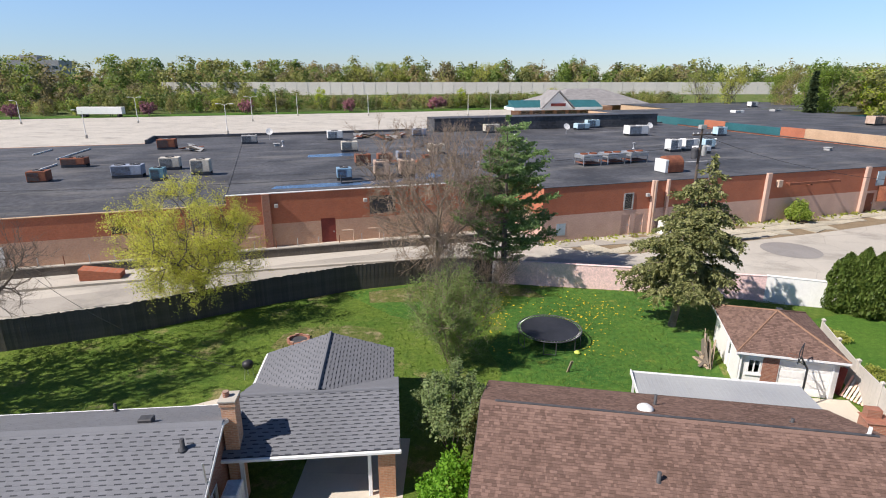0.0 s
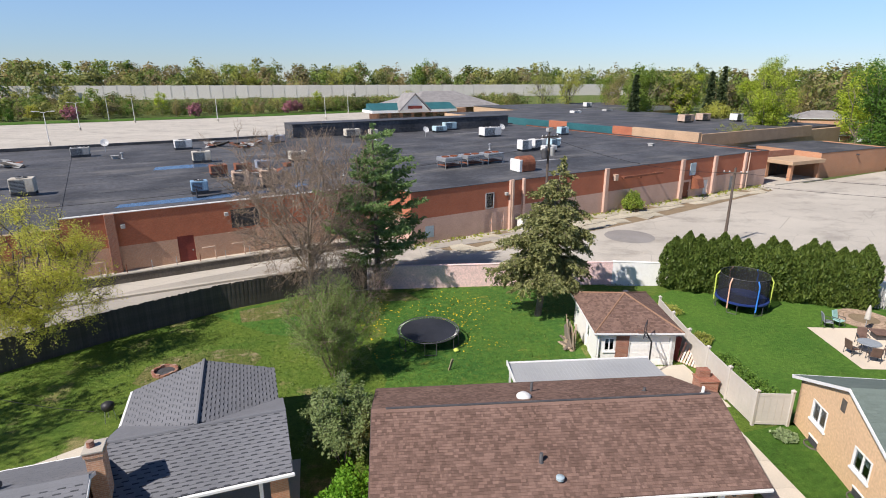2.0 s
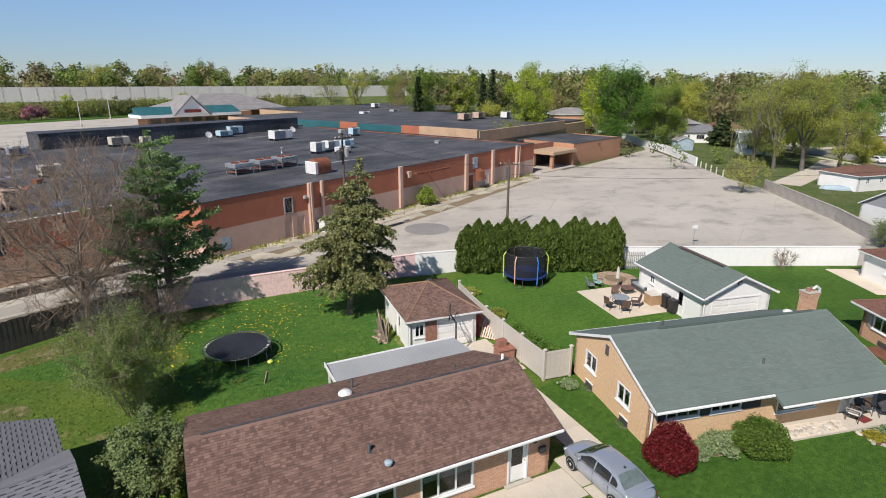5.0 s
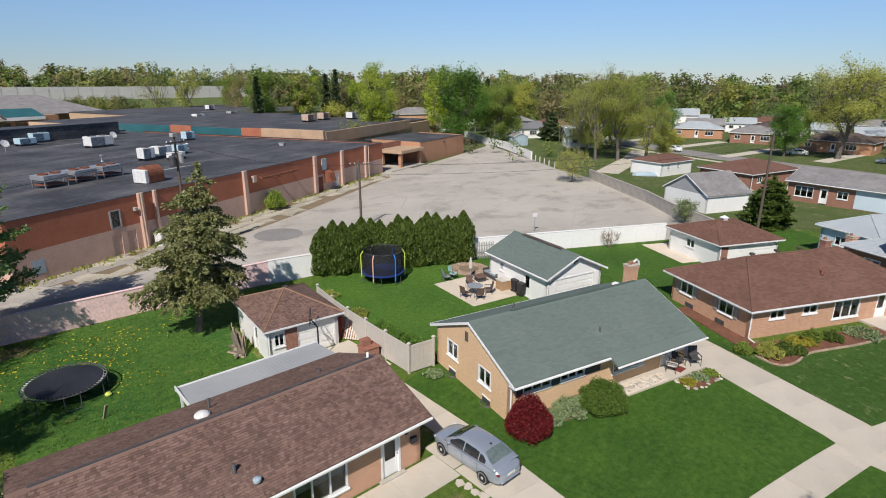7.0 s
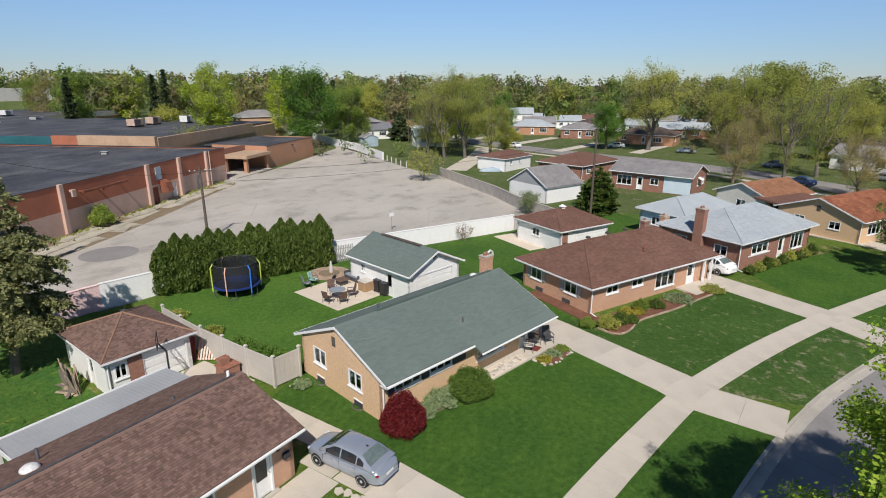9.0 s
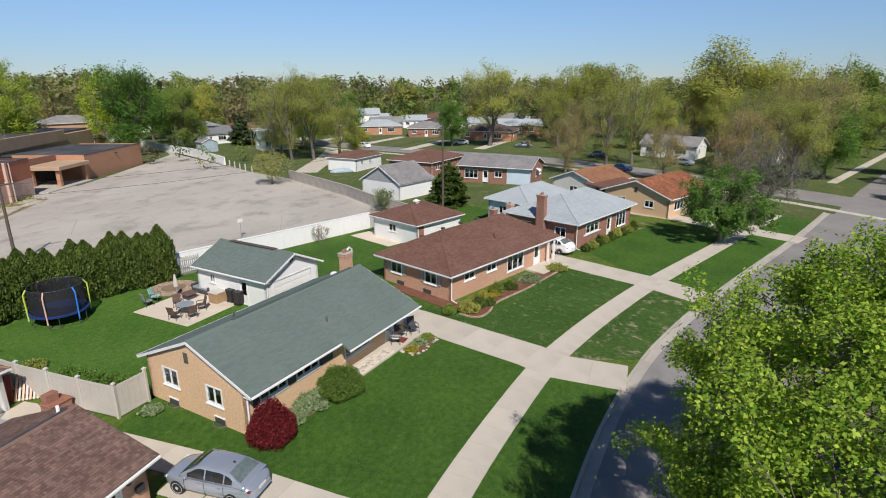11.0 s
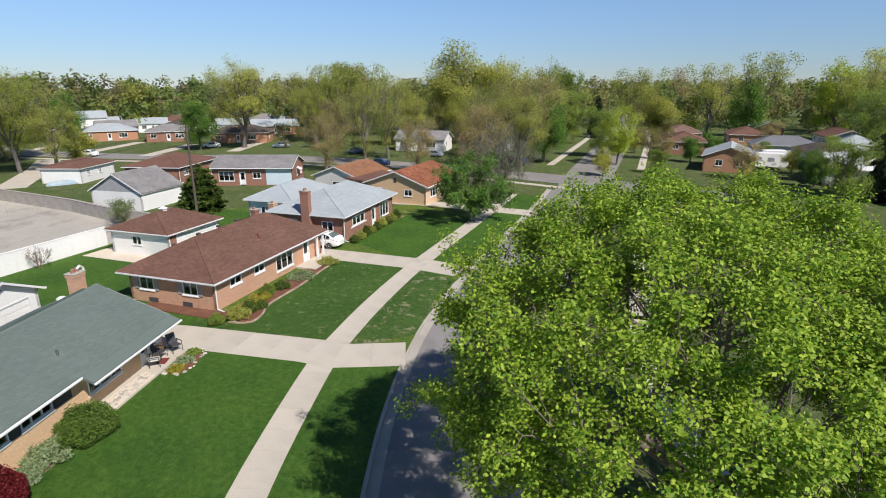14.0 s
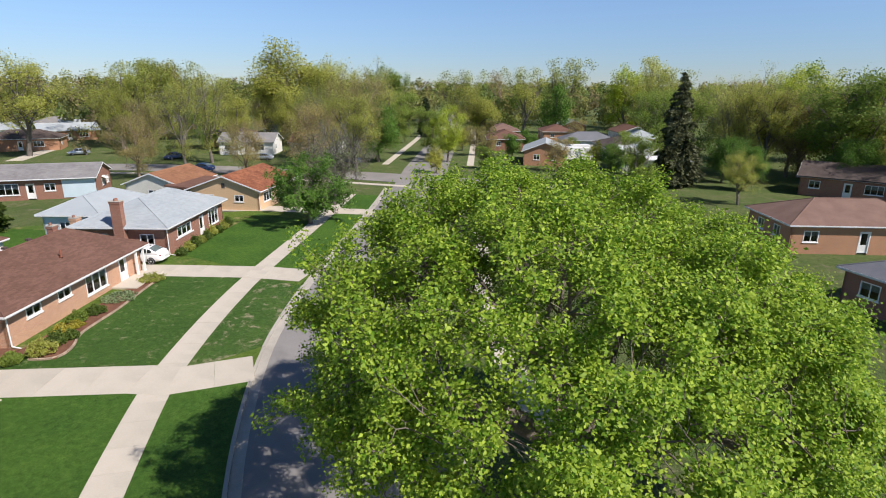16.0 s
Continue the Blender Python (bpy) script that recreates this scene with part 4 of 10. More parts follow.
def house(label, x, y, rz, L, W, ze, zr, roof="gable", ov=(0.5, 0.5, 0.3, 0.3), wall=None, roofm=None, gable=None, openings=(), shingles=None, name="house", category="house",
          group="", trim=None, hip=None, seed=1, gutter=True, axis="x", gutter_to=None, rake=None, caps=None):
    """A one-storey house: walls with openings, roof, trim, windows and doors. Its front runs along the local x axis, y goes to its back."""
    trim = trim or M_white_trim
    rake, caps = rake or trim, caps or roofm
    wall = wall or M_brick_mixed
    T = thing(name, x, y, 0, rz, label, category, group)
    f, bk, le, ri = ov
    slope = (zr - ze) / (W / 2 + (f + bk) / 2) if axis == "x" else (zr - ze) / (L / 2 + (le + ri) / 2)
    wall_h = ze + slope * min(f, bk) - 0.12 if axis == "x" else ze + slope * le - 0.12
    hgt = min(wall_h, ze + 0.25)
    for side in SIDE:
        m, ln = SIDE[side](L, W)
        ops = [(a, b, z0, z1) for s, kind, a, b, z0, z1 in openings if s == side and kind != "vent"]
        mb = wall_mesh(ln, hgt, 0.2, ops)
        if roof == "gable" and side in (("left", "right") if axis == "x" else ("front", "back")):
            c = ln / 2
            top = zr - 0.14
            vs = [(0, 0, hgt), (ln, 0, hgt), (c, 0, top), (0, 0.2, hgt), (ln, 0.2, hgt), (c, 0.2, top)]
            g = MB().add(vs, [(0, 1, 2), (5, 4, 3), (0, 3, 4, 1), (1, 4, 5, 2), (2, 5, 3, 0)], m)
            if gable is not None and gable is not wall:
                part("gable", g, gable, T)
            else:
                part("gable", g, wall, T)
        mb.v = [tuple(m @ Vector(p)) for p in mb.v]
        part("wall", mb, wall, T)
        for s, kind, a, b, z0, z1 in openings:
            if s != side:
                continue
            if kind == "win":
                window_part(T, m, a, b, z0, z1, 2)
            elif kind == "win_shut":
                window_part(T, m, a, b, z0, z1, 2, shutters=M_unit_gray)
            elif kind == "pic":
                window_part(T, m, a, b, z0, z1, 3)
            elif kind == "door":
                door_part(T, m, a, b, z1, M_white_paint)
            elif kind == "garage":
                garage_door_part(T, m, a, b, z1 - 0.1, M_white_paint)
            elif kind == "vent":
                mb = MB().box(a, -0.03, z0, b, 0.0, z1, m)
                for k in range(5):
                    zz = z0 + 0.05 + (z1 - z0 - 0.1) * k / 5
                    mb.box(a + 0.04, -0.05, zz, b - 0.04, -0.028, zz + 0.05, m)
                part("vent", mb, M_old_wood, T, "dark louvred vent")
    part("inner_floor", MB().box(0.2, 0.2, -0.1, L - 0.2, W - 0.2, 0.05), M_interior, T)
    x0, x1, y0, y1 = -le, L + ri, -f, W + bk
    th = 0.14
    if roof == "gable" and axis == "x":
        c = (y0 + y1) / 2
        prof = [(y0, ze), (c, zr), (y1, ze), (y1, ze - th), (c, zr - th), (y0, ze - th)]
        rb = MB().loft([[(xx, p[0], p[1]) for p in prof] for xx in (x1, x0)])
        # grey roofs get the dark base that shows as shadow dashes between tabs
        rp = part("roof", rb, M_sh_lip_shade if shingles and shingles[3] < 0.06 else roofm, T)
        slopes = [((x0, y0, ze), (x1, y0, ze), (x1, c, zr), (x0, c, zr)), ((x1, y1, ze), (x0, y1, ze), (x0, c, zr), (x1, c, zr))]
        part("ridge_cap", MB().loft([[(xx, c - 0.17, zr - 0.075 * slope * 2), (xx, c, zr + 0.045), (xx, c + 0.17, zr - 0.075 * slope * 2)] for xx in (x1, x0)]), roofm, rp)
        for xx in (x0, x1):
            s = -1 if xx == x0 else 1
            for ya, yb in ((y0, c), (y1, c)):
                part("bargeboard", MB().add([(xx, ya, ze - 0.16), (xx, yb, zr - 0.16), (xx, yb, zr - 0.01), (xx, ya, ze - 0.01), (xx + s * 0.03, ya, ze - 0.16), (xx + s * 0.03, yb, zr - 0.16), (xx + s * 0.03, yb, zr - 0.01), (xx + s * 0.03, ya, ze - 0.01)],
                     [(0, 1, 2, 3), (7, 6, 5, 4), (0, 4, 5, 1), (3, 2, 6, 7), (0, 3, 7, 4), (1, 5, 6, 2)]), rake, rp)
    elif roof == "gable":
        c = (x0 + x1) / 2
        prof = [(x0, ze), (c, zr), (x1, ze), (x1, ze - th), (c, zr - th), (x0, ze - th)]
        rb = MB().loft([[(p[0], yy, p[1]) for p in prof] for yy in (y0, y1)])
        rp = part("roof", rb, roofm, T)
        slopes = [((x0, y1, ze), (x0, y0, ze), (c, y0, zr), (c, y1, zr)), ((x1, y0, ze), (x1, y1, ze), (c, y1, zr), (c, y0, zr))]
        part("ridge_cap", MB().loft([[(c - 0.17, yy, zr - 0.05), (c, yy, zr + 0.045), (c + 0.17, yy, zr - 0.05)] for yy in (y0, y1)]), roofm, rp)
        for yy in (y0, y1):
            s = -1 if yy == y0 else 1
            for xa, xb in ((x0, c), (x1, c)):
                part("bargeboard", MB().add([(xa, yy, ze - 0.16), (xb, yy, zr - 0.16), (xb, yy, zr - 0.01), (xa, yy, ze - 0.01), (xa, yy + s * 0.03, ze - 0.16), (xb, yy + s * 0.03, zr - 0.16), (xb, yy + s * 0.03, zr - 0.01), (xa, yy + s * 0.03, ze - 0.01)],
                     [(0, 1, 2, 3), (7, 6, 5, 4), (0, 4, 5, 1), (3, 2, 6, 7), (0, 3, 7, 4), (1, 5, 6, 2)]), rake, rp)
    else:
        h = hip or (y1 - y0) / 2
        c = (y0 + y1) / 2
        a, b = (x0 + h, c, zr), (x1 - h, c, zr)
        e = [(x0, y0, ze), (x1, y0, ze), (x1, y1, ze), (x0, y1, ze)]
        lo = [(p[0], p[1], ze - th) for p in e]
        rb = MB().add(e + lo + [a, b], [(0, 1, 9, 8), (1, 2, 9), (2, 3, 8, 9), (3, 0, 8), (7, 6, 5, 4), (0, 4, 5, 1), (1, 5, 6, 2), (2, 6, 7, 3), (3, 7, 4, 0)])
        rp = part("roof", rb, roofm, T)
        slopes = [(e[0], e[1], b, a), (e[1], e[2], b, b), (e[2], e[3], a, b), (e[3], e[0], a, a)]
        cap = MB()
        for p, q in ((a, b), (e[0], a), (e[3], a), (e[1], b), (e[2], b)):
            cap.tube(Vector(p) + Vector((0, 0, 0.0)), Vector(q) + Vector((0, 0, 0.0)), 0.06, 0.06, 6)
        part("ridge_cap", cap, caps, rp)
        part("fascia", MB().box(x0, y0 - 0.03, ze - 0.125, x1, y0, ze - 0.012).box(x0, y1, ze - 0.125, x1, y1 + 0.03, ze - 0.012).box(x0 - 0.03, y0 - 0.03, ze - 0.125, x0, y1 + 0.03, ze - 0.012).box(x1, y0 - 0.03, ze - 0.125, x1 + 0.03, y1 + 0.03, ze - 0.012), trim, rp)
    if gutter and roof == "gable":
        for n, (gx0, gy0, gx1, gy1) in enumerate(((x0, y0 - 0.11, gutter_to or x1, y0 - 0.004), (x0, y1 + 0.004, x1, y1 + 0.11)) if axis == "x" else ((x0 - 0.11, y0, x0 - 0.004, y1), (x1 + 0.004, y0, x1 + 0.11, y1))):
            part("gutter", MB().box(gx0, gy0, ze - 0.13, gx1, gy1, ze - 0.02, None, 0.02), rake if n else trim, rp)
    if gutter:
        dp = MB().tube((0.02, -0.09, 0.15), (0.02, -0.09, hgt - 0.1), 0.045, 0.045, 8).tube((0.02, -0.09, hgt - 0.1), (0.02, -f, ze - 0.125), 0.045, 0.045, 8).tube((0.02, -0.09, 0.15), (0.02, -0.6, 0.05), 0.045, 0.045, 8)
        part("downpipe", dp, trim, T, "white downpipe")
    part("soffit", MB().box(x0 + 0.02, y0 + 0.02, ze - th - 0.05, x1 - 0.02, y1 - 0.02, ze - th - 0.03) if roof != "gable" else MB().box(x0 + 0.02, y0 + 0.02, ze - th - 0.05, x1 - 0.02, 0.0, ze - th - 0.03) if axis == "x" else MB().box(x0 + 0.02, y0 + 0.05, ze - th - 0.05, 0.0, y1 - 0.05, ze - th - 0.03), trim, T)
    if shingles:
        tab, course, nparts, vary, gap = shingles
        for k, q in enumerate(slopes):
            cover_slope(T, q, roofm, tab, course, seed * 10 + k, gap, nparts if k == 0 else 0, vary, "", 0.012 if vary > 0.3 or gap > 0.01 else 0.0035)
    return T


def chimney(parent, x, y, w, d, z0, z1, material, liner=True):
    mb = MB().box(x, y, z0, x + w, y + d, z1 - 0.18).box(x - 0.04, y - 0.04, z1 - 0.18, x + w + 0.04, y + d + 0.04, z1)
    c = part("chimney", mb, material, parent, "brick chimney stack")
    part("chimney_cap", MB().box(x - 0.07, y - 0.07, z1, x + w + 0.07, y + d + 0.07, z1 + 0.07, None, 0.015), M_kerb, c, "concrete chimney cap")
    for k in range(2 if liner else 1):
        xx, yy = x + w * (0.3 + 0.4 * k), y + d / 2
        part("flue", MB().tube((xx, yy, z1 + 0.05), (xx, yy, z1 + 0.28), 0.12, 0.11, 10), M_brick_dark, c, "clay flue pipe")
    return c


def roof_vent(parent, x, y, z, r, h, material, dome=False, label="roof vent pipe"):
    if dome:
        mb = MB().lathe([(r * 0.9, -0.05), (r * 0.9, 0.05), (r * 1.25, 0.07), (r * 1.2, 0.12), (r * 0.8, 0.2), (r * 0.2, 0.24)], 20, pose(x, y, z))
    else:
        mb = MB().lathe([(r * 2.2, -0.03), (r * 2.0, 0.02), (r, 0.08), (r, h), (r * 0.8, h)], 10, pose(x, y, z))
    return part("roof_vent", mb, material, parent, label, True)


# ---- warehouse ----
WH = (8.2, 52.3)
wa = thing("warehouse", WH[0], WH[1], 0, 18.7, "long low red-brick warehouse with flat black tarred roof", "warehouse")


def WHP(s_, n_):
    """Plan place of a point along (s_) and across (n_) the warehouse front."""
    return WH[0] + 0.9472 * s_ - 0.3206 * n_, WH[1] + 0.3206 * s_ + 0.9472 * n_


def brick_front(parent, s0, s1, n, z_split, z_top, low, high, ops):
    """A facade along x: painted or tan bricks below, red bricks above, and openings through both."""
    m = pose(s0, n, 0)
    for za, zb, mat_ in ((-0.2, z_split, low), (z_split, z_top, high)):
        cut = []
        for a, b, z0, z1 in ops:
            if z1 <= za + 0.05 or z0 >= zb - 0.05 or not s0 < a < s1:
                continue
            cut.append((a - s0, b - s0, max(z0, za), min(z1, zb)))
        mb, cx = MB(), sorted(cut)
        xs = sorted({0.0, s1 - s0, *(v for o in cut for v in o[:2])})
        zs = sorted({za, zb, *(v for o in cut for v in o[2:])})
        ids = {}
        def vid(i, k, d):
            if (i, k, d) not in ids:
                ids[(i, k, d)] = len(mb.v)
                mb.v.append(tuple(m @ Vector((xs[i], 0.35 * d, zs[k]))))
            return ids[(i, k, d)]
        def solid(i, k):
            if not (0 <= i < len(xs) - 1 and 0 <= k < len(zs) - 1):
                return False
            px, pz = (xs[i] + xs[i + 1]) / 2, (zs[k] + zs[k + 1]) / 2
            return not any(o[0] < px < o[1] and o[2] < pz < o[3] for o in cut)
        for i in range(len(xs) - 1):
            for k in range(len(zs) - 1):
                if solid(i, k):
                    mb.f.append((vid(i, k, 0), vid(i + 1, k, 0), vid(i + 1, k + 1, 0), vid(i, k + 1, 0)))
                    mb.f.append((vid(i, k + 1, 1), vid(i + 1, k + 1, 1), vid(i + 1, k, 1), vid(i, k, 1)))
                    for di, dk, p, q in ((-1, 0, (i, k + 1), (i, k)), (1, 0, (i + 1, k), (i + 1, k + 1)), (0, -1, (i, k), (i + 1, k)), (0, 1, (i + 1, k + 1), (i, k + 1))):
                        if not solid(i + di, k + dk):
                            mb.f.append((vid(*p, 0), vid(*p, 1), vid(*q, 1), vid(*q, 0)))
        part("wall", mb, mat_, parent)


ops_r = [(9.2, 10.1, 2.75, 4.3), (9.0, 10.0, 0.0, 2.1), (10.6, 11.6, 0.0, 2.1), (43.0, 44.3, 0.0, 2.3), (47.6, 48.6, 0, 2.2), (54.0, 55.0, 0, 2.2)]
brick_front(wa, 0, 63.4, 0, 2.6, 5.4, M_brick_pink, M_brick_red, ops_r)
ops_l = [(-20.6, -19.2, 0.0, 2.5), (-15.8, -13.2, 2.6, 4.4), (-38.6, -37.0, 2.4, 3.1)]
brick_front(wa, -29, 0.36, 6.2, 2.3, 5.2, M_brick_tan, M_brick_red, ops_l)
brick_front(wa, -75, -29, 6.2, 2.3, 4.35, M_brick_tan, M_brick_red, [(-38.6, -37.0, 2.4, 3.1), (-49, -47, 0, 2.2)])
part("wall", MB().box(0.003, 0.35, -0.2, 0.35, 6.2, 2.6), M_brick_pink, wa)
part("wall", MB().box(0.003, 0.35, 2.6, 0.35, 6.2, 5.4), M_brick_red, wa)
part("wall", MB().box(63.05, 0.35, -0.2, 63.4, 58, 5.4), M_brick_red, wa)
part("wall", MB().box(-75, 6.5, -0.2, -74.6, 56, 4.35).box(-74.6, 55.6, -0.2, -44.3, 56, 5.05), M_brick_tan, wa)
part("wall", MB().box(-44.3, 55.6, -0.2, -44, 63.6, 5.6).box(-44, 63.6, -0.2, 63.4, 64, 5.5), M_tar, wa, "tarred parapet")
part("roof", MB().box(0.36, 0.36, 5.0, 63.04, 63.6, 5.22).box(-29, 6.56, 4.9, 0.35, 63.6, 5.06), M_tar, wa, "patched black tar roof")
part("roof", MB().loft([[(xx, 6.56, 4.24), (xx, 16, 4.99), (xx, 63.6, 4.99), (xx, 63.6, 4.05), (xx, 6.56, 4.05)] for xx in (-29.01, -43.99)]).loft([[(xx, 6.56, 4.24), (xx, 16, 4.99), (xx, 55.6, 4.99), (xx, 55.6, 4.05), (xx, 6.56, 4.05)] for xx in (-43.992, -74.6)]), M_tar, wa, "patched black tar roof")
part("coping", MB().box(-0.05, -0.06, 5.4, 63.45, 0.3, 5.46), M_dark, wa, "dark tarred metal coping")
part("coping", MB().box(-0.05, 0.302, 5.4, 0.3, 6.1, 5.46), M_unit_gray, wa, "grey metal coping")
part("coping", MB().box(62.95, 0.302, 5.4, 63.5, 58.1, 5.46), M_tar, wa, "tarred coping")
part("coping", MB().box(-29, 6.12, 5.2, -0.06, 6.5, 5.26), M_unit_white, wa, "pale metal coping")
part("coping", MB().box(-75, 6.12, 4.35, -29.01, 6.5, 4.41), M_tan_stucco, wa, "tan coping")
part("step_wall", MB().loft([[(xx, 6.56, 5.1), (xx, 6.56, 4.1), (xx, 16, 4.9), (xx, 63.6, 4.9), (xx, 63.6, 5.1)] for xx in (-29.2, -28.98)]), M_tar, wa, "tarred step between two roof levels")
part("raised_block", MB().box(6.3, 58.2, 5.2, 57.6, 63.55, 7.75), M_tar, wa, "raised roof block with black tarred face")
part("raised_coping", MB().box(6.2, 58.1, 7.75, 57.7, 63.6, 7.83), M_dark, wa)
for s, w in ((12.2, 0.55), (14.0, 0.3), (27.0, 0.6), (41.8, 0.65), (49.2, 0.65), (56.8, 0.5)):
    part("pilaster", MB().box(s, -0.35, -0.1, s + w, -0.003, 5.55, None, 0.03), M_brick_pink, wa, "weathered brick pilaster")
for s in (-25.9, -3.2):
    part("pilaster", MB().box(s, 5.85, -0.1, s + 0.75, 6.197, 5.25, None, 0.03), M_brick_dark, wa, "weathered brick pilaster")
for a, b, z1, mt in ((9.0, 10.0, 2.1, M_brick_pink), (10.6, 11.6, 2.1, M_brick_pink), (43.0, 44.3, 2.3, M_rust), (47.6, 48.6, 2.2, M_unit_white), (54.0, 55.0, 2.2, M_unit_gray)):
    d = part("door", MB().box(a, 0.08, 0, b, 0.16, z1), mt, wa, "steel service door")
    part("handle", MB().box(b - 0.2, 0.03, 0.95, b - 0.1, 0.078, 1.1), M_steel, d)
d = part("door", MB().box(-20.6, 6.28, 0, -19.2, 6.36, 2.5), M_red_door, wa, "dark red loading door")
part("handle", MB().box(-19.45, 6.22, 1.0, -19.35, 6.278, 1.15), M_steel, d)
w = part("window", MB().box(9.1, -0.05, 2.65, 10.2, 0.1, 2.75).box(9.1, -0.05, 4.3, 10.2, 0.1, 4.4).box(9.05, -0.05, 2.75, 9.2, 0.1, 4.3).box(10.1, -0.05, 2.75, 10.22, 0.1, 4.3), M_unit_gray, wa, "grey steel window frame")
part("pane", MB().box(9.2, 0.1, 2.75, 10.1, 0.11, 4.3), M_glass, w)
part("boarding", MB().box(9.2, 0.25, 2.75, 10.1, 0.3, 4.3), M_dark, w)
part("louvre", MB().box(-15.8, 6.3, 2.6, -13.2, 6.36, 4.4), M_dark, wa, "dark louvred opening")
for k in range(9):
    part("slat", MB().box(-15.8, 6.2, 2.65 + k * 0.19, -13.2, 6.28, 2.75 + k * 0.19), M_dark, wa)
part("louvre", MB().box(-38.6, 6.3, 2.4, -37.0, 6.36, 3.1), M_dark, wa)
part("white_patch", MB().box(1.6, -0.02, 0.55, 2.6, -0.003, 1.75), M_unit_blue, wa, "pale painted patch on the wall")
part("white_patch", MB().box(-49.2, 6.16, 0.3, -46.8, 6.195, 2.0), M_unit_white, wa, "white boarded opening")
part("sign_board", MB().box(46.0 - 2.0, -0.12, 3.2, 46.0 - 0.8, -0.01, 4.9), M_unit_blue, wa, "blank pale sign board")
part("chute", MB().loft([[(44.6, -0.02, 3.1), (46.0, -0.02, 3.1), (46.0, -0.9, 2.7), (44.6, -0.9, 2.7)], [(44.7, -0.02, 1.2), (45.9, -0.02, 1.2), (45.9, -1.3, 1.5), (44.7, -1.3, 1.5)]]), M_rust, wa, "rusty sheet-metal chute")
part("hanging_beam", MB().box(29.5, -1.0, 4.2, 37.0, -0.8, 4.45).box(30.0, -0.9, 4.25, 30.2, -0.02, 4.4).box(36.2, -0.9, 4.25, 36.4, -0.02, 4.4).box(32.8, -0.9, 4.0, 33.0, -0.02, 4.2), M_rust, wa, "rusty hoist beam on the wall")
part("lamp_box", MB().box(28.6, -0.4, 3.9, 29.2, -0.01, 4.7, None, 0.03), M_unit_beige, wa)
for s in (12.4, 57.6):
    part("drain_pipe", MB().tube((s, -0.45, 0.1), (s, -0.45, 5.5), 0.08, 0.08, 8), M_unit_beige, wa)
for s, n in ((-16.4, 6.0), (11.6, -0.2), (-24.8, 6.0)):
    lf = part("wall_lamp", MB().box(s, n - 0.15, 3.9, s + 0.35, n + 0.19, 4.25, None, 0.03), M_unit_gray, wa, "grey wall lamp")
part("white_chest", MB().box(13.2, -1.35, 0, 14.5, -0.36, 1.35, None, 0.04), M_unit_white, wa, "white utility box against the wall")
for s in (-17.6, -15.0, -26.4):
    part("gas_pipe", MB().tube((s, 5.6, 0), (s, 5.6, 1.3), 0.06, 0.06, 8).tube((s, 5.6, 1.3), (s - 1.1, 5.6, 1.3), 0.06, 0.06, 8), M_unit_beige, wa, "tan pipe guard")
for s0, s1, n0, n1 in ((-25, -11, 9.2, 10.6), (-10, -6.5, 11, 13.5), (-20, -12, 31, 33.5), (-14, -8, 21, 22.5)):
    part("puddle", MB().prism([(s0, n0), ((s0 + s1) / 2, n0 - 0.4), (s1, n0 + 0.1), (s1 - 0.6, n1), ((s0 + s1) / 2, n1 + 0.35), (s0 + 0.5, n1)], 5.061, 5.072), M_puddle_sky, wa, "thin puddle on the roof, reflected sky painted in blue")
for k in range(46):
    s0, n0 = random.uniform(-27, 58), random.uniform(9, 55)
    zz = 5.225 if s0 > 0.5 else 5.064
    if -6 < s0 < 1:
        continue
    part("roof_seam", MB().box(s0, n0, zz - 0.01, s0 + random.uniform(3, 12), n0 + random.uniform(0.15, 0.5), zz + 0.012), (M_tar, M_dark, M_unit_gray)[k % 3 if k % 9 == 2 else k % 2], wa)
for x0, y0, x1, y1 in ((-53.5, 72.4, -56.2, 83.7), (-59.9, 76.7, -61.3, 82.6), (-49.2, 62.9, -50.5, 68.2)):
    ends = [((x - WH[0]) * 0.9472 + (y - WH[1]) * 0.3206, (y - WH[1]) * 0.9472 - (x - WH[0]) * 0.3206, 5.1) for x, y in ((x0, y0), (x1, y1))]
    part("roof_pipe", MB().tube(*ends, 0.11, 0.11, 6), M_unit_white, wa, "white pipe along the roof")
part("roof_pipe", MB().tube((-18, 10, 5.15), (-10, 12, 5.15), 0.07, 0.07, 6).tube((-18, 10, 5.15), (-18, 10, 6.0), 0.07, 0.07, 6), M_dark, wa)

# broken slabs of the old forecourt along the warehouse wall
fc = single("forecourt", MB().prism([WHP(2, -0.4), WHP(60, -0.4), WHP(60, -3.4), WHP(30, -5.4), WHP(6, -5.8), WHP(2, -3.0)], -0.1, -0.022), M_earth, "weedy strip of broken concrete slabs along the warehouse", "pavement", kind="structure")
rs = random.Random(21)
grid = {(i, j): (3 + i * 2.15 + rs.uniform(-0.5, 0.5), -0.45 - j * 1.55 + rs.uniform(-0.4, 0.4) * (j > 0)) for i in range(28) for j in range(4)}
for i in range(27):
    for j in range(3 if i < 14 else 2):
        if rs.random() < 0.12:
            continue
        q = [Vector(WHP(*grid[k])) for k in ((i, j), (i, j + 1), (i + 1, j + 1), (i + 1, j))]
        c = sum(q, Vector((0, 0))) / 4
        part("slab", MB().prism([tuple((p - c) * rs.uniform(0.93, 0.97)) for p in q], -0.08, rs.uniform(0.0, 0.05)), M_slab_old, fc).matrix_basis = pose(c.x, c.y, 0, rs.uniform(-0.8, 0.8), rs.uniform(-0.8, 0.8), 0)

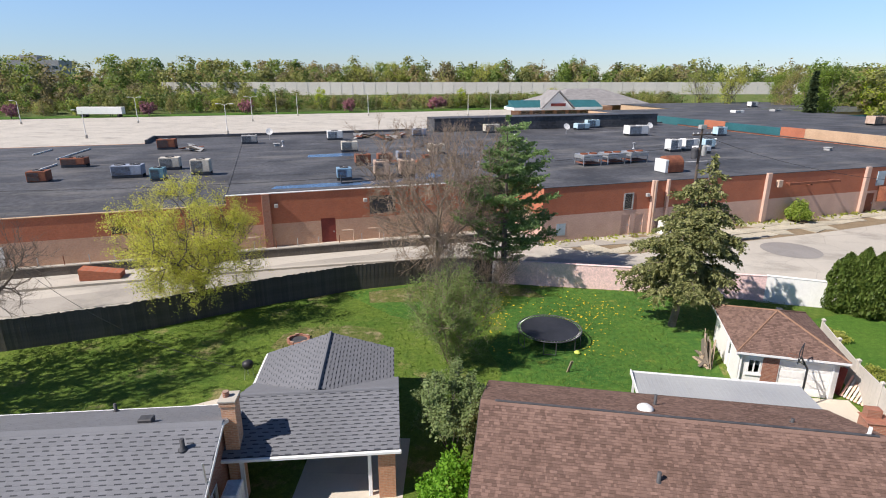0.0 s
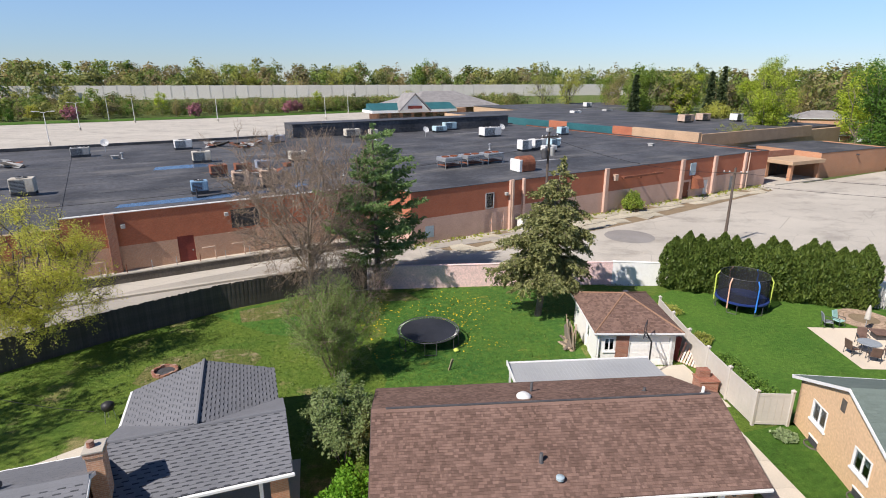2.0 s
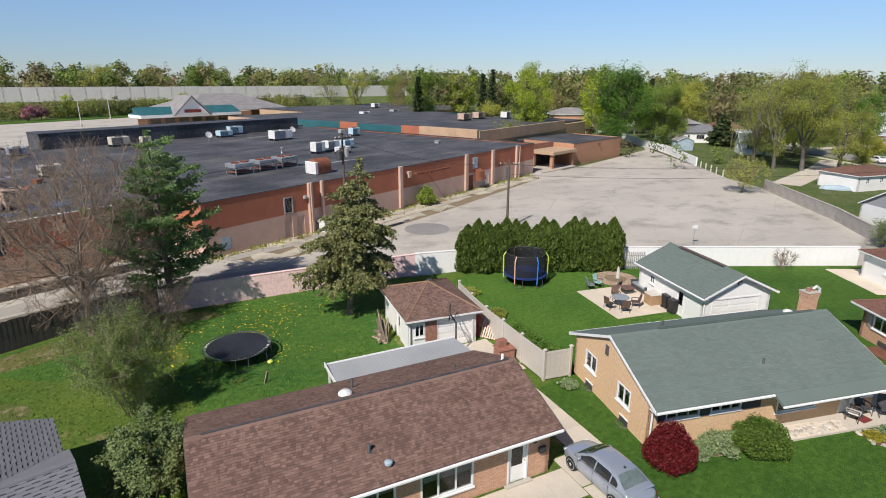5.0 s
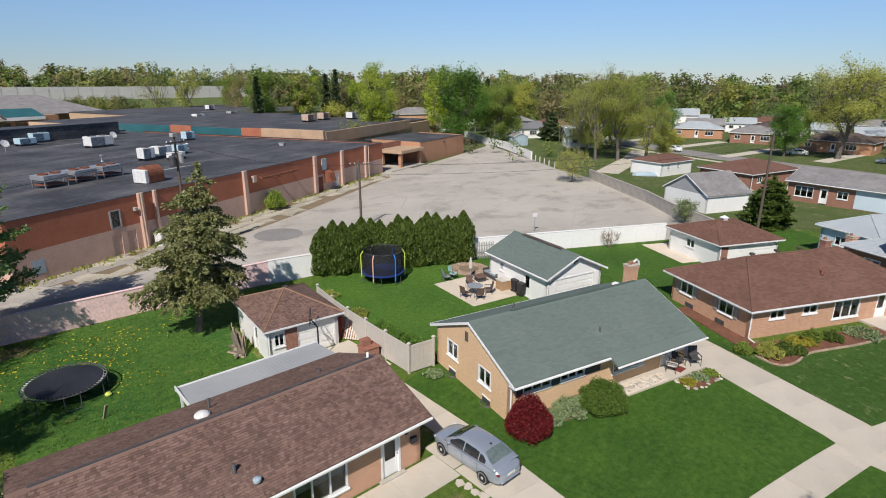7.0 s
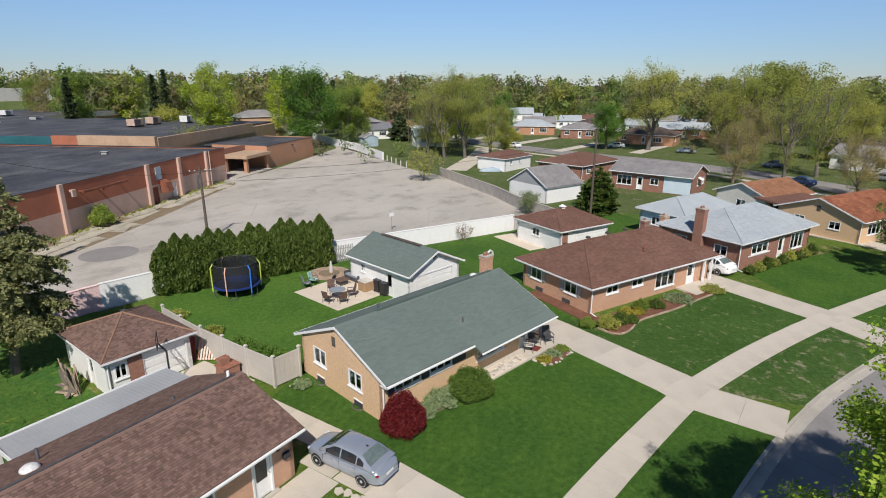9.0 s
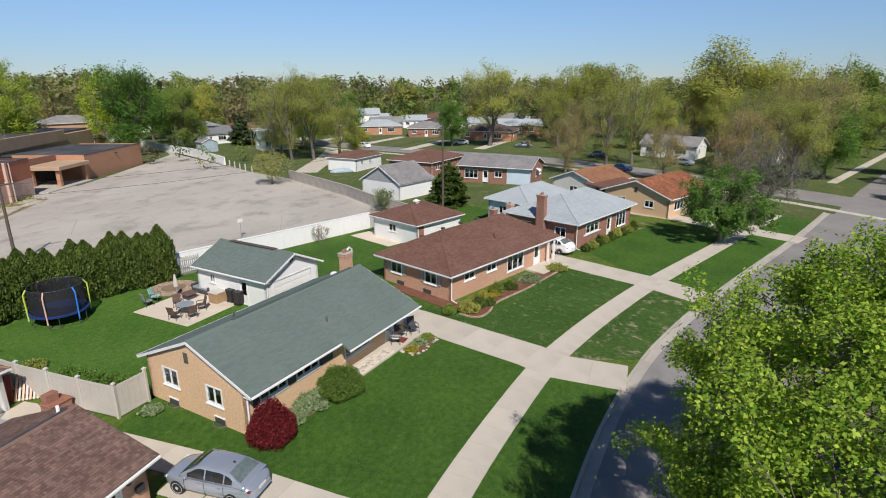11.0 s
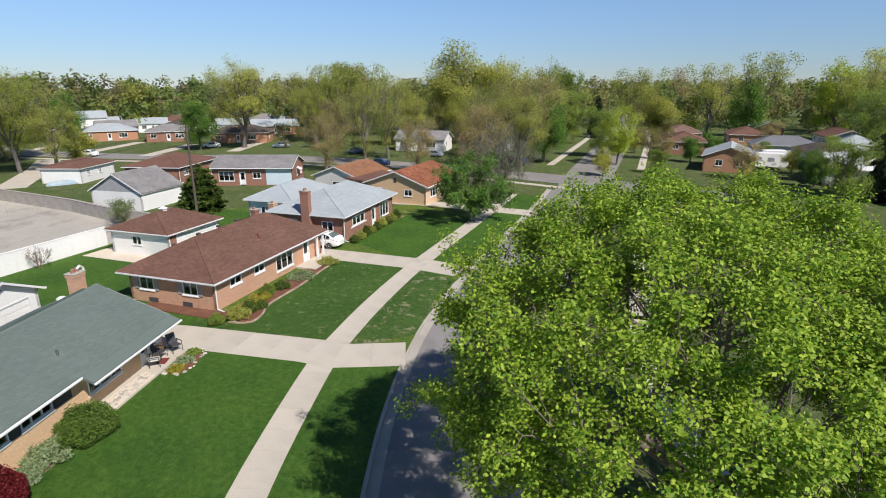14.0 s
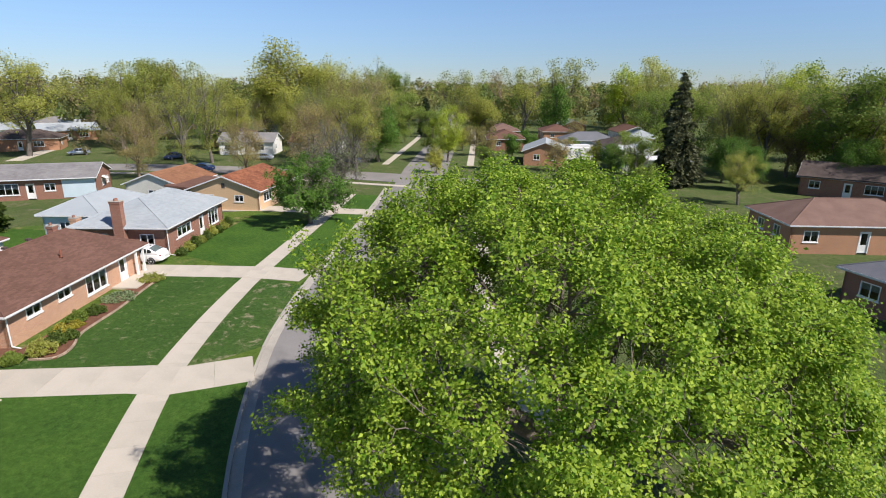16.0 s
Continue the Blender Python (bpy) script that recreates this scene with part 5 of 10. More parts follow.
# mall wings beyond the warehouse
wing = thing("mall_wing", WH[0], WH[1], 0, 18.7, "flat-roofed mall wing with teal fascia", "building")
part("wall", MB().box(66, 14, -0.2, 118, 15, 5.6), M_tan_stucco, wing)
part("wall", MB().box(66, 15, -0.2, 66.4, 100, 6.0), M_tan_stucco, wing)
part("fascia", MB().box(65.2, 52.4, 3.4, 65.98, 74, 6.6), M_teal, wing, "teal metal fascia")
part("fascia", MB().box(65.2, 33.2, 3.4, 65.98, 46.5, 6.6), M_teal, wing, "teal metal fascia")
part("fascia", MB().box(65.2, 28.2, 3.4, 65.98, 33.18, 6.8), M_brick_red, wing, "orange brick fascia")
part("fascia", MB().box(65.2, 46.52, 3.4, 65.98, 52.38, 6.75), M_brick_red, wing, "orange brick fascia")
part("fascia", MB().box(65.2, 13.5, 3.4, 65.98, 28.18, 6.9), M_tan_stucco, wing, "tan stucco fascia")
part("roof", MB().box(66.41, 15, 5.2, 118, 100, 6.05), M_tar, wing)
part("parapet", MB().box(66, 13.4, 4.4, 104, 13.99, 6.6), M_tan_stucco, wing)
annex = thing("annex", 82.0, 75.9, 0, 12.2, "low brick annex with a covered entrance", "building")
part("wall", MB().box(0, 0, -0.2, 20, 0.35, 4.15).box(0, 0.35, -0.2, 0.35, 12, 4.15).box(19.65, 0.35, -0.2, 20, 12, 4.15), M_brick_orange, annex)
part("roof", MB().box(0.35, 0.36, 3.8, 19.64, 14, 4.02), M_tar, annex)
part("coping", MB().box(-0.05, -0.05, 4.15, 20.05, 0.4, 4.21), M_dark, annex)
part("canopy", MB().box(-8.5, -0.8, 2.7, -0.02, 4.6, 3.3, None, 0.04), M_tan_stucco, annex, "tan entrance canopy")
for px, py in ((-8.0, -0.4), (-0.9, -0.4), (-8.0, 3.8)):
    part("column", MB().box(px, py, -0.2, px + 0.6, py + 0.6, 2.7), M_brick_orange, annex)
part("wall", MB().box(-12, 4.7, -0.2, -0.01, 5, 4.3), M_brick_dark, annex)
part("entrance_glass", MB().box(-7.5, 4.62, 0.1, -1, 4.68, 2.5), M_glass, annex)
for k in range(6):
    part("mullion", MB().box(-7.5 + k * 1.2, 4.55, 0, -7.42 + k * 1.2, 4.61, 2.6), M_dark, annex)
part("lamp", MB().box(9.8, -0.35, 3.3, 10.2, -0.01, 3.5), M_dark, annex)
part("step", MB().box(-13, -1.5, -0.1, -0.9, 4.5, 0.12), M_kerb, annex)


# ---- rooftop equipment ----
def rooftop_unit(x, y, z, rz, sx, sy, sz, body, label, fans=1, legs=True):
    T = thing("rooftop_unit", x, y, z, rz, label, "air conditioner", "equipment on the warehouse roof")
    zb = 0.35 if legs else 0.05
    part("cabinet", MB().box(-sx / 2, -sy / 2, zb, sx / 2, sy / 2, zb + sz, None, 0.03), body, T)
    if legs:
        for a in (-1, 1):
            part("skid", MB().box(-sx / 2, a * sy * 0.4 - 0.06, 0, sx / 2, a * sy * 0.4 + 0.06, zb - 0.002), M_dark, T)
    else:
        part("kerb_frame", MB().box(-sx / 2 + 0.05, -sy / 2 + 0.05, 0, sx / 2 - 0.05, sy / 2 - 0.05, zb - 0.002), M_dark, T)
    g = MB()
    n = max(3, int(sz / 0.14))
    for k in range(n):
        zz = zb + 0.08 + (sz - 0.16) * k / n
        g.box(-sx / 2 + 0.08, -sy / 2 - 0.02, zz, sx * 0.12, -sy / 2 - 0.001, zz + 0.06)
    part("grille", g, M_dark, T)
    part("access_panel", MB().box(sx * 0.18, -sy / 2 - 0.015, zb + 0.08, sx / 2 - 0.08, -sy / 2 - 0.001, zb + sz - 0.08), body, T)
    for k in range(fans):
        fx = -sx / 2 + sx * (k + 0.5) / fans
        r = min(sy, sx / fans) * 0.36
        f = part("fan_guard", MB().lathe([(r, 0), (r, 0.09), (r * 0.92, 0.1), (r * 0.92, 0.03), (0.03, 0.03)], 16, pose(fx, 0, zb + sz - 0.003)), M_dark, T)
        bl = MB()
        for q in range(4):
            bl.box(0.05, -0.05, 0.045, r * 0.85, 0.07, 0.06, pose(fx, 0, zb + sz) @ pose(0, 0, 0, 0, 0, q * 90))
        part("fan_blade", bl, M_unit_gray, f)
    return T


R1, R2 = 5.22, 5.06
UNITS = (
    (-47.1, 66.8, 4.99, 12, 3.2, 1.6, 1.0, M_rust, "rusty brown rooftop unit", 2), (-44.4, 57.0, 4.75, 15, 2.2, 1.6, 1.3, M_rust, "rusty rooftop unit", 1),
    (-36.4, 59.8, 4.99, 14, 3.6, 1.7, 1.3, M_unit_blue_gray, "grey-blue rooftop condenser", 2), (-32.0, 57.8, 4.99, 15, 1.7, 1.3, 1.3, M_unit_teal, "teal-blue rooftop unit", 1),
    (-34.4, 65.2, 4.99, 15, 2.6, 1.5, 1.4, M_unit_cream, "cream rooftop unit with louvred front", 1), (-29.0, 61.5, R2, 12, 2.4, 1.5, 1.7, M_unit_cream, "open cream rooftop unit with dark grille", 1),
    (-44.5, 84.3, 4.99, 14, 3.0, 1.8, 1.5, M_rust, "weathered brown rooftop unit", 1), (-34.3, 91.2, R2, 16, 2.8, 1.7, 1.3, M_unit_gray, "grey rooftop condenser on a stand", 2),
    (-21.5, 97.4, R2, 18, 3.0, 1.8, 1.5, M_unit_white, "pale grey rooftop unit", 1), (-7.2, 103.4, R2, 18, 3.0, 1.8, 1.3, M_unit_blue_gray, "grey-blue rooftop unit", 1),
    (-15.9, 81.2, R2, 16, 2.7, 1.6, 1.5, M_unit_cream, "pale rusty rooftop unit", 1), (-12.2, 58.4, R2, 15, 1.8, 1.4, 1.2, M_unit_sky, "blue rooftop unit", 1),
    (-11.9, 68.7, R2, 18, 2.2, 1.5, 1.3, M_rust, "rusty red rooftop unit", 1), (-9.3, 70.0, R2, 18, 2.2, 1.5, 1.2, M_rust, "rusty red rooftop unit", 1),
    (-8.4, 60.0, R2, 14, 1.9, 1.7, 1.9, M_unit_beige, "faded pink rooftop unit", 1), (-5.7, 60.6, R2, 14, 1.9, 1.7, 1.9, M_unit_beige, "faded pink rooftop unit", 1),
    (-7.2, 72.2, R2, 18, 1.9, 1.4, 1.2, M_unit_blue_gray, "blue-grey rooftop unit", 1), (-3.1, 79.2, R2, 18, 2.6, 1.6, 1.4, M_unit_cream, "beige rooftop unit", 1),
    (32.8, 104.2, R1, 18, 4.6, 2.2, 1.9, M_unit_white, "large white rooftop unit", 2), (25.3, 115.6, R1, 18, 3.2, 1.9, 1.2, M_unit_sky_pale, "pale blue rooftop unit", 1),
    (28.4, 120.0, R1, 18, 3.4, 1.9, 1.7, M_unit_sky_pale, "pale blue rooftop unit", 2), (31.2, 81.5, R1, 18, 2.2, 1.5, 1.8, M_unit_white, "white louvred rooftop unit", 1),
    (34.0, 83.0, R1, 18, 2.6, 1.6, 1.7, M_unit_white, "white rooftop unit", 1), (37.6, 85.0, R1, 18, 2.2, 1.5, 1.4, M_unit_sky_pale, "pale blue rooftop unit", 1), (34.4, 79.4, R1, 18, 2.8, 1.2, 0.9, M_unit_white, "low white rooftop unit", 1),
    (6.5, 109.0, R1, 18, 3.4, 1.8, 1.6, M_unit_cream, "beige rooftop unit", 1), (10.6, 109.6, R1, 18, 1.8, 1.4, 1.3, M_unit_cream, "beige rooftop unit", 1), (48.0, 104.0, R1, 18, 2.4, 1.5, 1.6, M_unit_sky_pale, "pale rooftop unit", 1))
for x, y, z, rz, sx, sy, sz, body, lab, fans in UNITS:
    rooftop_unit(x, y, z, rz, sx * 0.86, sy * 0.9, sz * 0.8, body, lab + " on the tarred roof", fans)


def condenser_rack(x, y, z, rz):
    T = thing("condenser", x, y, z, rz, "rusty condenser on a galvanised steel stand", "air conditioner", "row of condensers on the roof")
    part("cabinet", MB().box(-1.3, -1.1, 0.85, 1.3, 1.1, 1.35, None, 0.03), M_steel, T)
    for k in range(2):
        part("fan_guard", MB().lathe([(0.5, 0), (0.5, 0.12), (0.42, 0.12), (0.42, 0.03), (0.03, 0.03)], 14, pose(-0.62 + 1.24 * k, 0, 1.347)), M_rust, T)
    for a in (-1.2, 1.2):
        for b in (-1.0, 1.0):
            part("leg", MB().box(a - 0.05, b - 0.05, 0, a + 0.05, b + 0.05, 0.85), M_steel, T)
    part("tray", MB().box(-1.2, -1.0, 0.3, 1.2, 1.0, 0.36), M_rust, T)
    return T


c1 = condenser_rack(16.0, 68.4, R1, 18.7)
copy_thing(c1, pose(19.3, 69.9, R1, 0, 0, 18.7))
copy_thing(c1, pose(22.5, 71.2, R1, 0, 0, 18.7))
rv = thing("roof_ventilator", 24.2, 63.6, R1, 18.7, "rust-red curved sheet-metal roof ventilator", "ventilator")
part("hood", MB().loft([[(xx, 1.0 * math.cos(a), 0.9 + 0.95 * math.sin(a)) for a in [math.pi * k / 10 for k in range(11)]] + [(xx, -1.0, 0.1), (xx, 1.0, 0.1)] for xx in (-0.9, 1.1)]), M_rust, rv)
part("white_face", MB().box(-1.35, -0.95, 0.05, -0.92, 0.95, 1.5, None, 0.04), M_unit_white, rv)
part("base", MB().box(-1.2, -0.9, 0, 1.0, 0.9, 0.1), M_dark, rv)
for x, y, z, lab in ((20.6, 107.0, R1, "white satellite dish on the roof"), (37.2, 110.0, R1, "white satellite dish on the roof"), (-33.0, 97.5, R2, "white satellite dish on the roof")):
    sd = thing("satellite_dish", x, y, z, 200, lab, "satellite dish", "dishes on the warehouse roof")
    part("dish", MB().lathe([(0.05, 0.0), (0.5, 0.06), (0.95, 0.24), (1.0, 0.3), (0.97, 0.3), (0.5, 0.1), (0.03, 0.04)], 20, pose(0, 0, 1.3, -60, 0, 0) @ Matrix.Scale(0.62, 4)), M_unit_white, sd, smooth=True)
    part("mast", MB().tube((0, 0, 0), (0, 0, 1.3), 0.06, 0.06, 8), M_steel, sd)
    part("feed_arm", MB().tube((0, 0.1, 1.2), (0, 0.75, 1.5), 0.03, 0.03, 6), M_steel, sd)
for i in range(16):
    x, y = WH[0] + 0.947 * (s := random.uniform(-70, 56)) - 0.321 * (n := random.uniform(9, 46)), WH[1] + 0.321 * s + 0.947 * n
    z = R1 if s > 0.4 else R2 if s > -28.9 else 4.24 + 0.75 * min(1, (n - 6.56) / 9.4)
    v = thing("roof_stack", x, y, z, random.uniform(0, 90), "small metal roof vent stack", "vent", "small vents on the warehouse roof")
    if i % 2:
        part("pipe", MB().lathe([(0.25, 0), (0.12, 0.15), (0.12, 0.7), (0.26, 0.75), (0.26, 0.85), (0.05, 0.98)], 10), (M_steel, M_unit_white)[i % 3 == 0], v)
    else:
        part("hood", MB().box(-0.4, -0.4, 0, 0.4, 0.4, 0.35, None, 0.03).box(-0.5, -0.5, 0.38, 0.5, 0.5, 0.46, None, 0.02).box(-0.1, -0.1, 0.35, 0.1, 0.1, 0.38), (M_unit_gray, M_rust)[i % 4 == 0], v)
for x, y, z in ((-39.9, 83.0, 4.99), (-17.0, 100.0, R2), (-13, 98, R2), (-10.2, 102, R2), (-6.5, 68.0, R2)):
    dj = thing("scrap_pile", x, y, z, random.uniform(0, 180), "collapsed rusty sheet metal on the roof", "scrap", "scrap on the warehouse roof")
    for k in range(6):
        part("sheet", MB().box(-1.2, -0.5, -0.02, 1.2, 0.5, 0.02, pose(random.uniform(-1.2, 1.2), random.uniform(-1.2, 1.2), 0.45, random.uniform(-25, 25), random.uniform(-20, 20), random.uniform(0, 180))), (M_rust, M_unit_gray, M_old_wood)[k % 3], dj)

# ---- mall store, sound wall, trailer and lamps beyond ----
store = thing("store", 24, 222, 0, 14, "far mall store with green roof and white gable", "building")
part("wall", MB().box(0, 0, -0.2, 40, 9, 4.2).box(19, 9.01, -0.2, 61, 49, 4.2), M_brick_orange, store)
part("fascia", MB().box(-3.1, -3.12, 3.1, 34, -2.99, 4.15).box(-3.12, -2.98, 3.1, -2.99, 8.5, 4.15), M_white_paint, store, "white fascia band")
part("side_roof", MB().loft([[(-3, yy, 4.16), (4, yy, 6.6), (4, yy, 3.92), (-3, yy, 3.92)] for yy in (4.01, 8.5)]), M_teal, store, "green metal canopy roof")
part("canopy_roof", MB().add([(-3, -3, 4.2), (34, -3, 4.2), (34, 4, 6.6), (-3, 4, 6.6), (-3, -3, 3.9), (34, -3, 3.9), (34, 4, 3.9), (-3, 4, 3.9)], [(0, 1, 2, 3), (4, 5, 1, 0), (5, 6, 2, 1), (6, 7, 3, 2), (7, 4, 0, 3), (7, 6, 5, 4)]), M_teal, store, "green metal canopy roof")
part("gable", MB().loft([[(8.5, yy, 4.0), (20.5, yy, 4.0), (14.5, yy, 10.0)] for yy in (-4.2, 6)]), M_white_paint, store, "white entrance gable")
part("gable_roof", MB().loft([[(x0, yy, z0), (14.5, yy, 10.6), (x1, yy, z0), (x1, yy, z0 - 0.5), (14.5, yy, 10.05), (x0, yy, z0 - 0.5)] for yy in (-4.8, 7) for x0, x1, z0 in ((7.6, 21.4, 4.1),)]), M_sh_mid, store)
part("sign", MB().box(11.5, -4.5, 4.6, 17.5, -4.22, 5.7), M_red_door, store, "plain red sign band")
part("hip_roof", MB().add([(18, 5, 4.3), (62, 5, 4.3), (62, 50, 4.3), (18, 50, 4.3), (32, 26, 10.5), (48, 26, 10.5)], [(0, 1, 5, 4), (1, 2, 5), (2, 3, 4, 5), (3, 0, 4)]), M_sh_mid, store, "grey hipped roof")
for k in range(7):
    part("window", MB().box(1 + k * 5, -0.06, 0.4, 4.5 + k * 5, -0.01, 3.3), M_glass, store)
long_wing = thing("mall_building", 75, 190, 0, 14, "long flat mall building with blue-grey roof", "building")
part("wall", MB().box(0, 0, -0.2, 75, 40, 5.0), M_tan_stucco, long_wing)
part("fascia", MB().box(-0.3, -0.5, 3.6, 75.3, -0.02, 5.3), M_unit_gray, long_wing)
part("roof", MB().box(-0.2, -0.01, 5.0, 75.2, 40.2, 5.2), M_tar, long_wing)
low_wing = thing("mall_building", 60, 150, 0, 16, "low flat-roofed mall building with teal fascia", "building")
part("wall", MB().box(0, 0, -0.2, 60, 30, 4.6), M_tan_stucco, low_wing)
part("fascia", MB().box(-0.3, -0.5, 3.2, 60.3, -0.02, 5.0), M_teal, low_wing)
part("roof", MB().box(-0.2, -0.01, 4.6, 60.2, 30.2, 4.8), M_tar, low_wing)
for x, y, sx, body in ((86, 118, 3.5, M_unit_beige), (93, 121, 3.2, M_unit_beige), (100, 118, 2.4, M_unit_white), (107, 117, 2.2, M_unit_white), (78, 160, 3, M_unit_white), (92, 166, 3, M_unit_gray), (105, 205, 3, M_unit_white)):
    rooftop_unit(x, y, 6.05 if y < 140 else 4.8 if y < 180 else 5.2, 18, sx, 2.0, 1.5, body, "small rooftop unit on the mall wing", 1)

sw = thing("sound_wall", 0, 0, 0, 0, "long pale concrete highway sound wall of panels", "sound wall")
for k in range(57):
    x = -163 + k * 6.2
    y = 318 + 0.02 * (x - 40)
    part("panel", MB().box(0, 0, 5.5, 5.9, 0.4, 12.6 + 0.06 * ((k * 7) % 3 - 1)), M_conc_wall, sw).location = (x, y, 0)
    part("post", MB().box(-0.25, -0.06, 5, 0.05, 0.6, 12.8), M_conc_wall, sw).location = (x, y, 0)
single("embankment", MB().add([(-140, 300, -0.2), (230, 300, -0.2), (230, 317, 6.2), (-140, 317, 6.2), (230, 345, 6.2), (-140, 345, 6.2)], [(0, 1, 2, 3), (3, 2, 4, 5)]), M_ground, "grassy highway embankment", "embankment", kind="structure")
tr = thing("trailer", -144, 226, 0, 2, "long white freight trailer parked in the lot", "trailer")
part("box", MB().box(-9, -1.3, 1.1, 9, 1.3, 3.9, None, 0.06), M_white_paint, tr)
for a in (-7.5, -6.2, 7.2):
    part("wheel", MB().tube((a, -1.3, 0.5), (a, 1.3, 0.5), 0.5, 0.5, 12), M_black, tr)
part("landing_leg", MB().box(3.8, -0.9, 0, 4.0, -0.7, 1.1).box(3.8, 0.7, 0, 4.0, 0.9, 1.1), M_dark, tr)
off = thing("office_block", -276, 342, 0, 10, "distant grey office block with dark window bands", "building")
part("wall", MB().box(0, 0, -0.2, 34, 20, 25.0), M_unit_gray, off)
for k in range(6):
    for j in range(8):
        part("window", MB().box(1.2 + j * 4.1, -0.1, 2.5 + k * 3.5, 4.4 + j * 4.1, -0.01, 4.3 + k * 3.5), M_glass, off)
part("penthouse", MB().box(10, 5, 25.0, 20, 15, 28), M_unit_gray, off)


def lot_lamp(x, y, h, arms, rz, label):
    T = thing("street_lamp", x, y, 0, rz, label, "street lamp", "lamps of the mall parking")
    part("base", MB().lathe([(0.35, -0.1), (0.35, 0.8), (0.3, 0.85)], 10), M_kerb, T)
    part("pole", MB().tube((0, 0, 0.8), (0, 0, h), 0.13, 0.08, 8), M_unit_white, T)
    for s in arms:
        part("arm", MB().path([(0, 0, h - 0.1), (s * 0.9, 0, h + 0.25), (s * 2.0, 0, h + 0.3)], [0.06, 0.05, 0.05], 6), M_unit_white, T)
        part("lamp_head", MB().box(s * 2.0 - 0.45, -0.18, h + 0.2, s * 2.0 + 0.45, 0.18, h + 0.4, None, 0.04), M_unit_white, T)
    return T


for x, y, h, arms, rz in ((-65.6, 158.6, 8, (-1, 1), 10), (-74.6, 204.1, 8.5, (-1, 1), 20), (-112.1, 195.5, 8.5, (-1, 1), 5), (-66.5, 234.6, 9, (-1,), 0), (-81.1, 252.9, 9.5, (-1, 1), 0),
                          (-37, 235.3, 9, (-1,), 90), (4.5, 236.3, 8.8, (-1,), 80), (16.3, 277.1, 10, (1,), 40), (-98.2, 145.8, 7, (-1,), 10), (-149.6, 189.8, 7.5, (-1,), 0)):
    lot_lamp(x, y, h, arms, rz, "white parking lot lamp on a tall pole")


# ---- houses of the street ----
def local(x, y, rz, lx, ly):
    """The place of a local point of something that stands at x, y, turned by rz."""
    a = radians(rz)
    return x + lx * math.cos(a) - ly * math.sin(a), y + lx * math.sin(a) + ly * math.cos(a)


# brown-roofed house below the camera
bx, by = local(0.25, 14.75, -8.3, 0.25, 0.5)
brown = house("brick house with brown mottled shingle roof", bx, by, -8.3, 13.6, 6.6, 2.4, 3.8, "gable", (0.5, 0.5, 0.25, 0.25), M_brick_mixed, M_sh_brown,
              openings=(("front", "pic", 1.5, 3.5, 0.9, 2.05), ("front", "win", 5.2, 6.6, 0.9, 2.05), ("front", "pic", 7.6, 9.9, 0.6, 2.05), ("front", "door", 11.5, 12.5, 0.0, 2.08),
                        ("right", "win", 1.6, 2.6, 1.0, 2.0), ("right", "win", 4.4, 5.4, 1.0, 2.0), ("back", "win", 3, 4.2, 1.0, 2.0)), shingles=(0.145, 0.12, 300, 0.6, 0.003), seed=3, rake=M_sh_dark)
part("ridge_vent", MB().box(0.3, 3.25, 3.79, 13.5, 3.35, 3.86, None, 0.01), M_dark, brown, "shingled ridge vent strip")
roof_vent(brown, 5.95, 4.1, 3.5, 0.25, 0.2, M_unit_white, True, "white domed roof vent")
roof_vent(brown, 6.55, 5.2, 3.05, 0.06, 0.5, M_dark)
roof_vent(brown, 11.2, 4.3, 3.4, 0.06, 0.2, M_dark)
roof_vent(brown, 5.9, 0.9, 2.85, 0.07, 0.4, M_dark)
roof_vent(brown, 13.3, 3.5, 3.68, 0.06, 0.35, M_unit_white)
part("blue_cap", MB().lathe([(0.15, 0), (0.15, 0.1), (0.05, 0.14)], 14, pose(6.4, 0.15, 2.72)), M_unit_blue, brown, "pale blue vent cap")
part("mailbox", MB().box(13.0, -0.16, 1.15, 13.35, -0.003, 1.45, None, 0.03), M_black, brown)
part("porch_lamp", MB().box(12.7, -0.14, 1.75, 12.85, -0.003, 2.0, None, 0.02), M_black, brown)
part("doorstep", MB().box(11.35, -0.24, -0.05, 12.65, -0.02, 0.08, None, 0.02), M_kerb, brown)

# patio roof behind it
pr = thing("patio_cover", *local(0.25, 14.75, -8.3, 6.6, 7.6), 0, -8.3, "white corrugated metal patio cover on thin posts", "patio cover")
sheet = MB()
for k in range(37):
    x0 = k * 0.2
    for dx, dz in ((0.0, 0.0), (0.17, 0.0), (0.175, 0.008), (0.19, 0.008)):
        sheet.v += [(x0 + dx, -0.1, 2.36 + dz), (x0 + dx, 2.3, 2.16 + dz), (x0 + dx, -0.1, 2.33 + dz), (x0 + dx, 2.3, 2.13 + dz)]
for k in range(len(sheet.v) // 4 - 1):
    i = 4 * k
    sheet.f += [(i, i + 4, i + 5, i + 1), (i + 3, i + 7, i + 6, i + 2), (i + 2, i + 6, i + 4, i), (i + 1, i + 5, i + 7, i + 3)]
part("roof_sheet", sheet, M_metal_white, pr)
part("edge_trim", MB().box(-0.04, -0.15, 2.08, 7.46, -0.09, 2.42).box(-0.04, 2.3, 2.02, 7.46, 2.36, 2.22).box(-0.05, -0.09, 2.12, -0.01, 2.3, 2.34), M_white_trim, pr)
for k in range(4):
    part("post", MB().box(0.1 + k * 2.3, 2.15, 0, 0.2 + k * 2.3, 2.25, 2.1), M_white_trim, pr)
    part("brace", MB().tube((0.15 + k * 2.3, 2.2, 1.6), (0.55 + k * 2.3, 2.2, 2.12), 0.03, 0.03, 6), M_white_trim, pr)

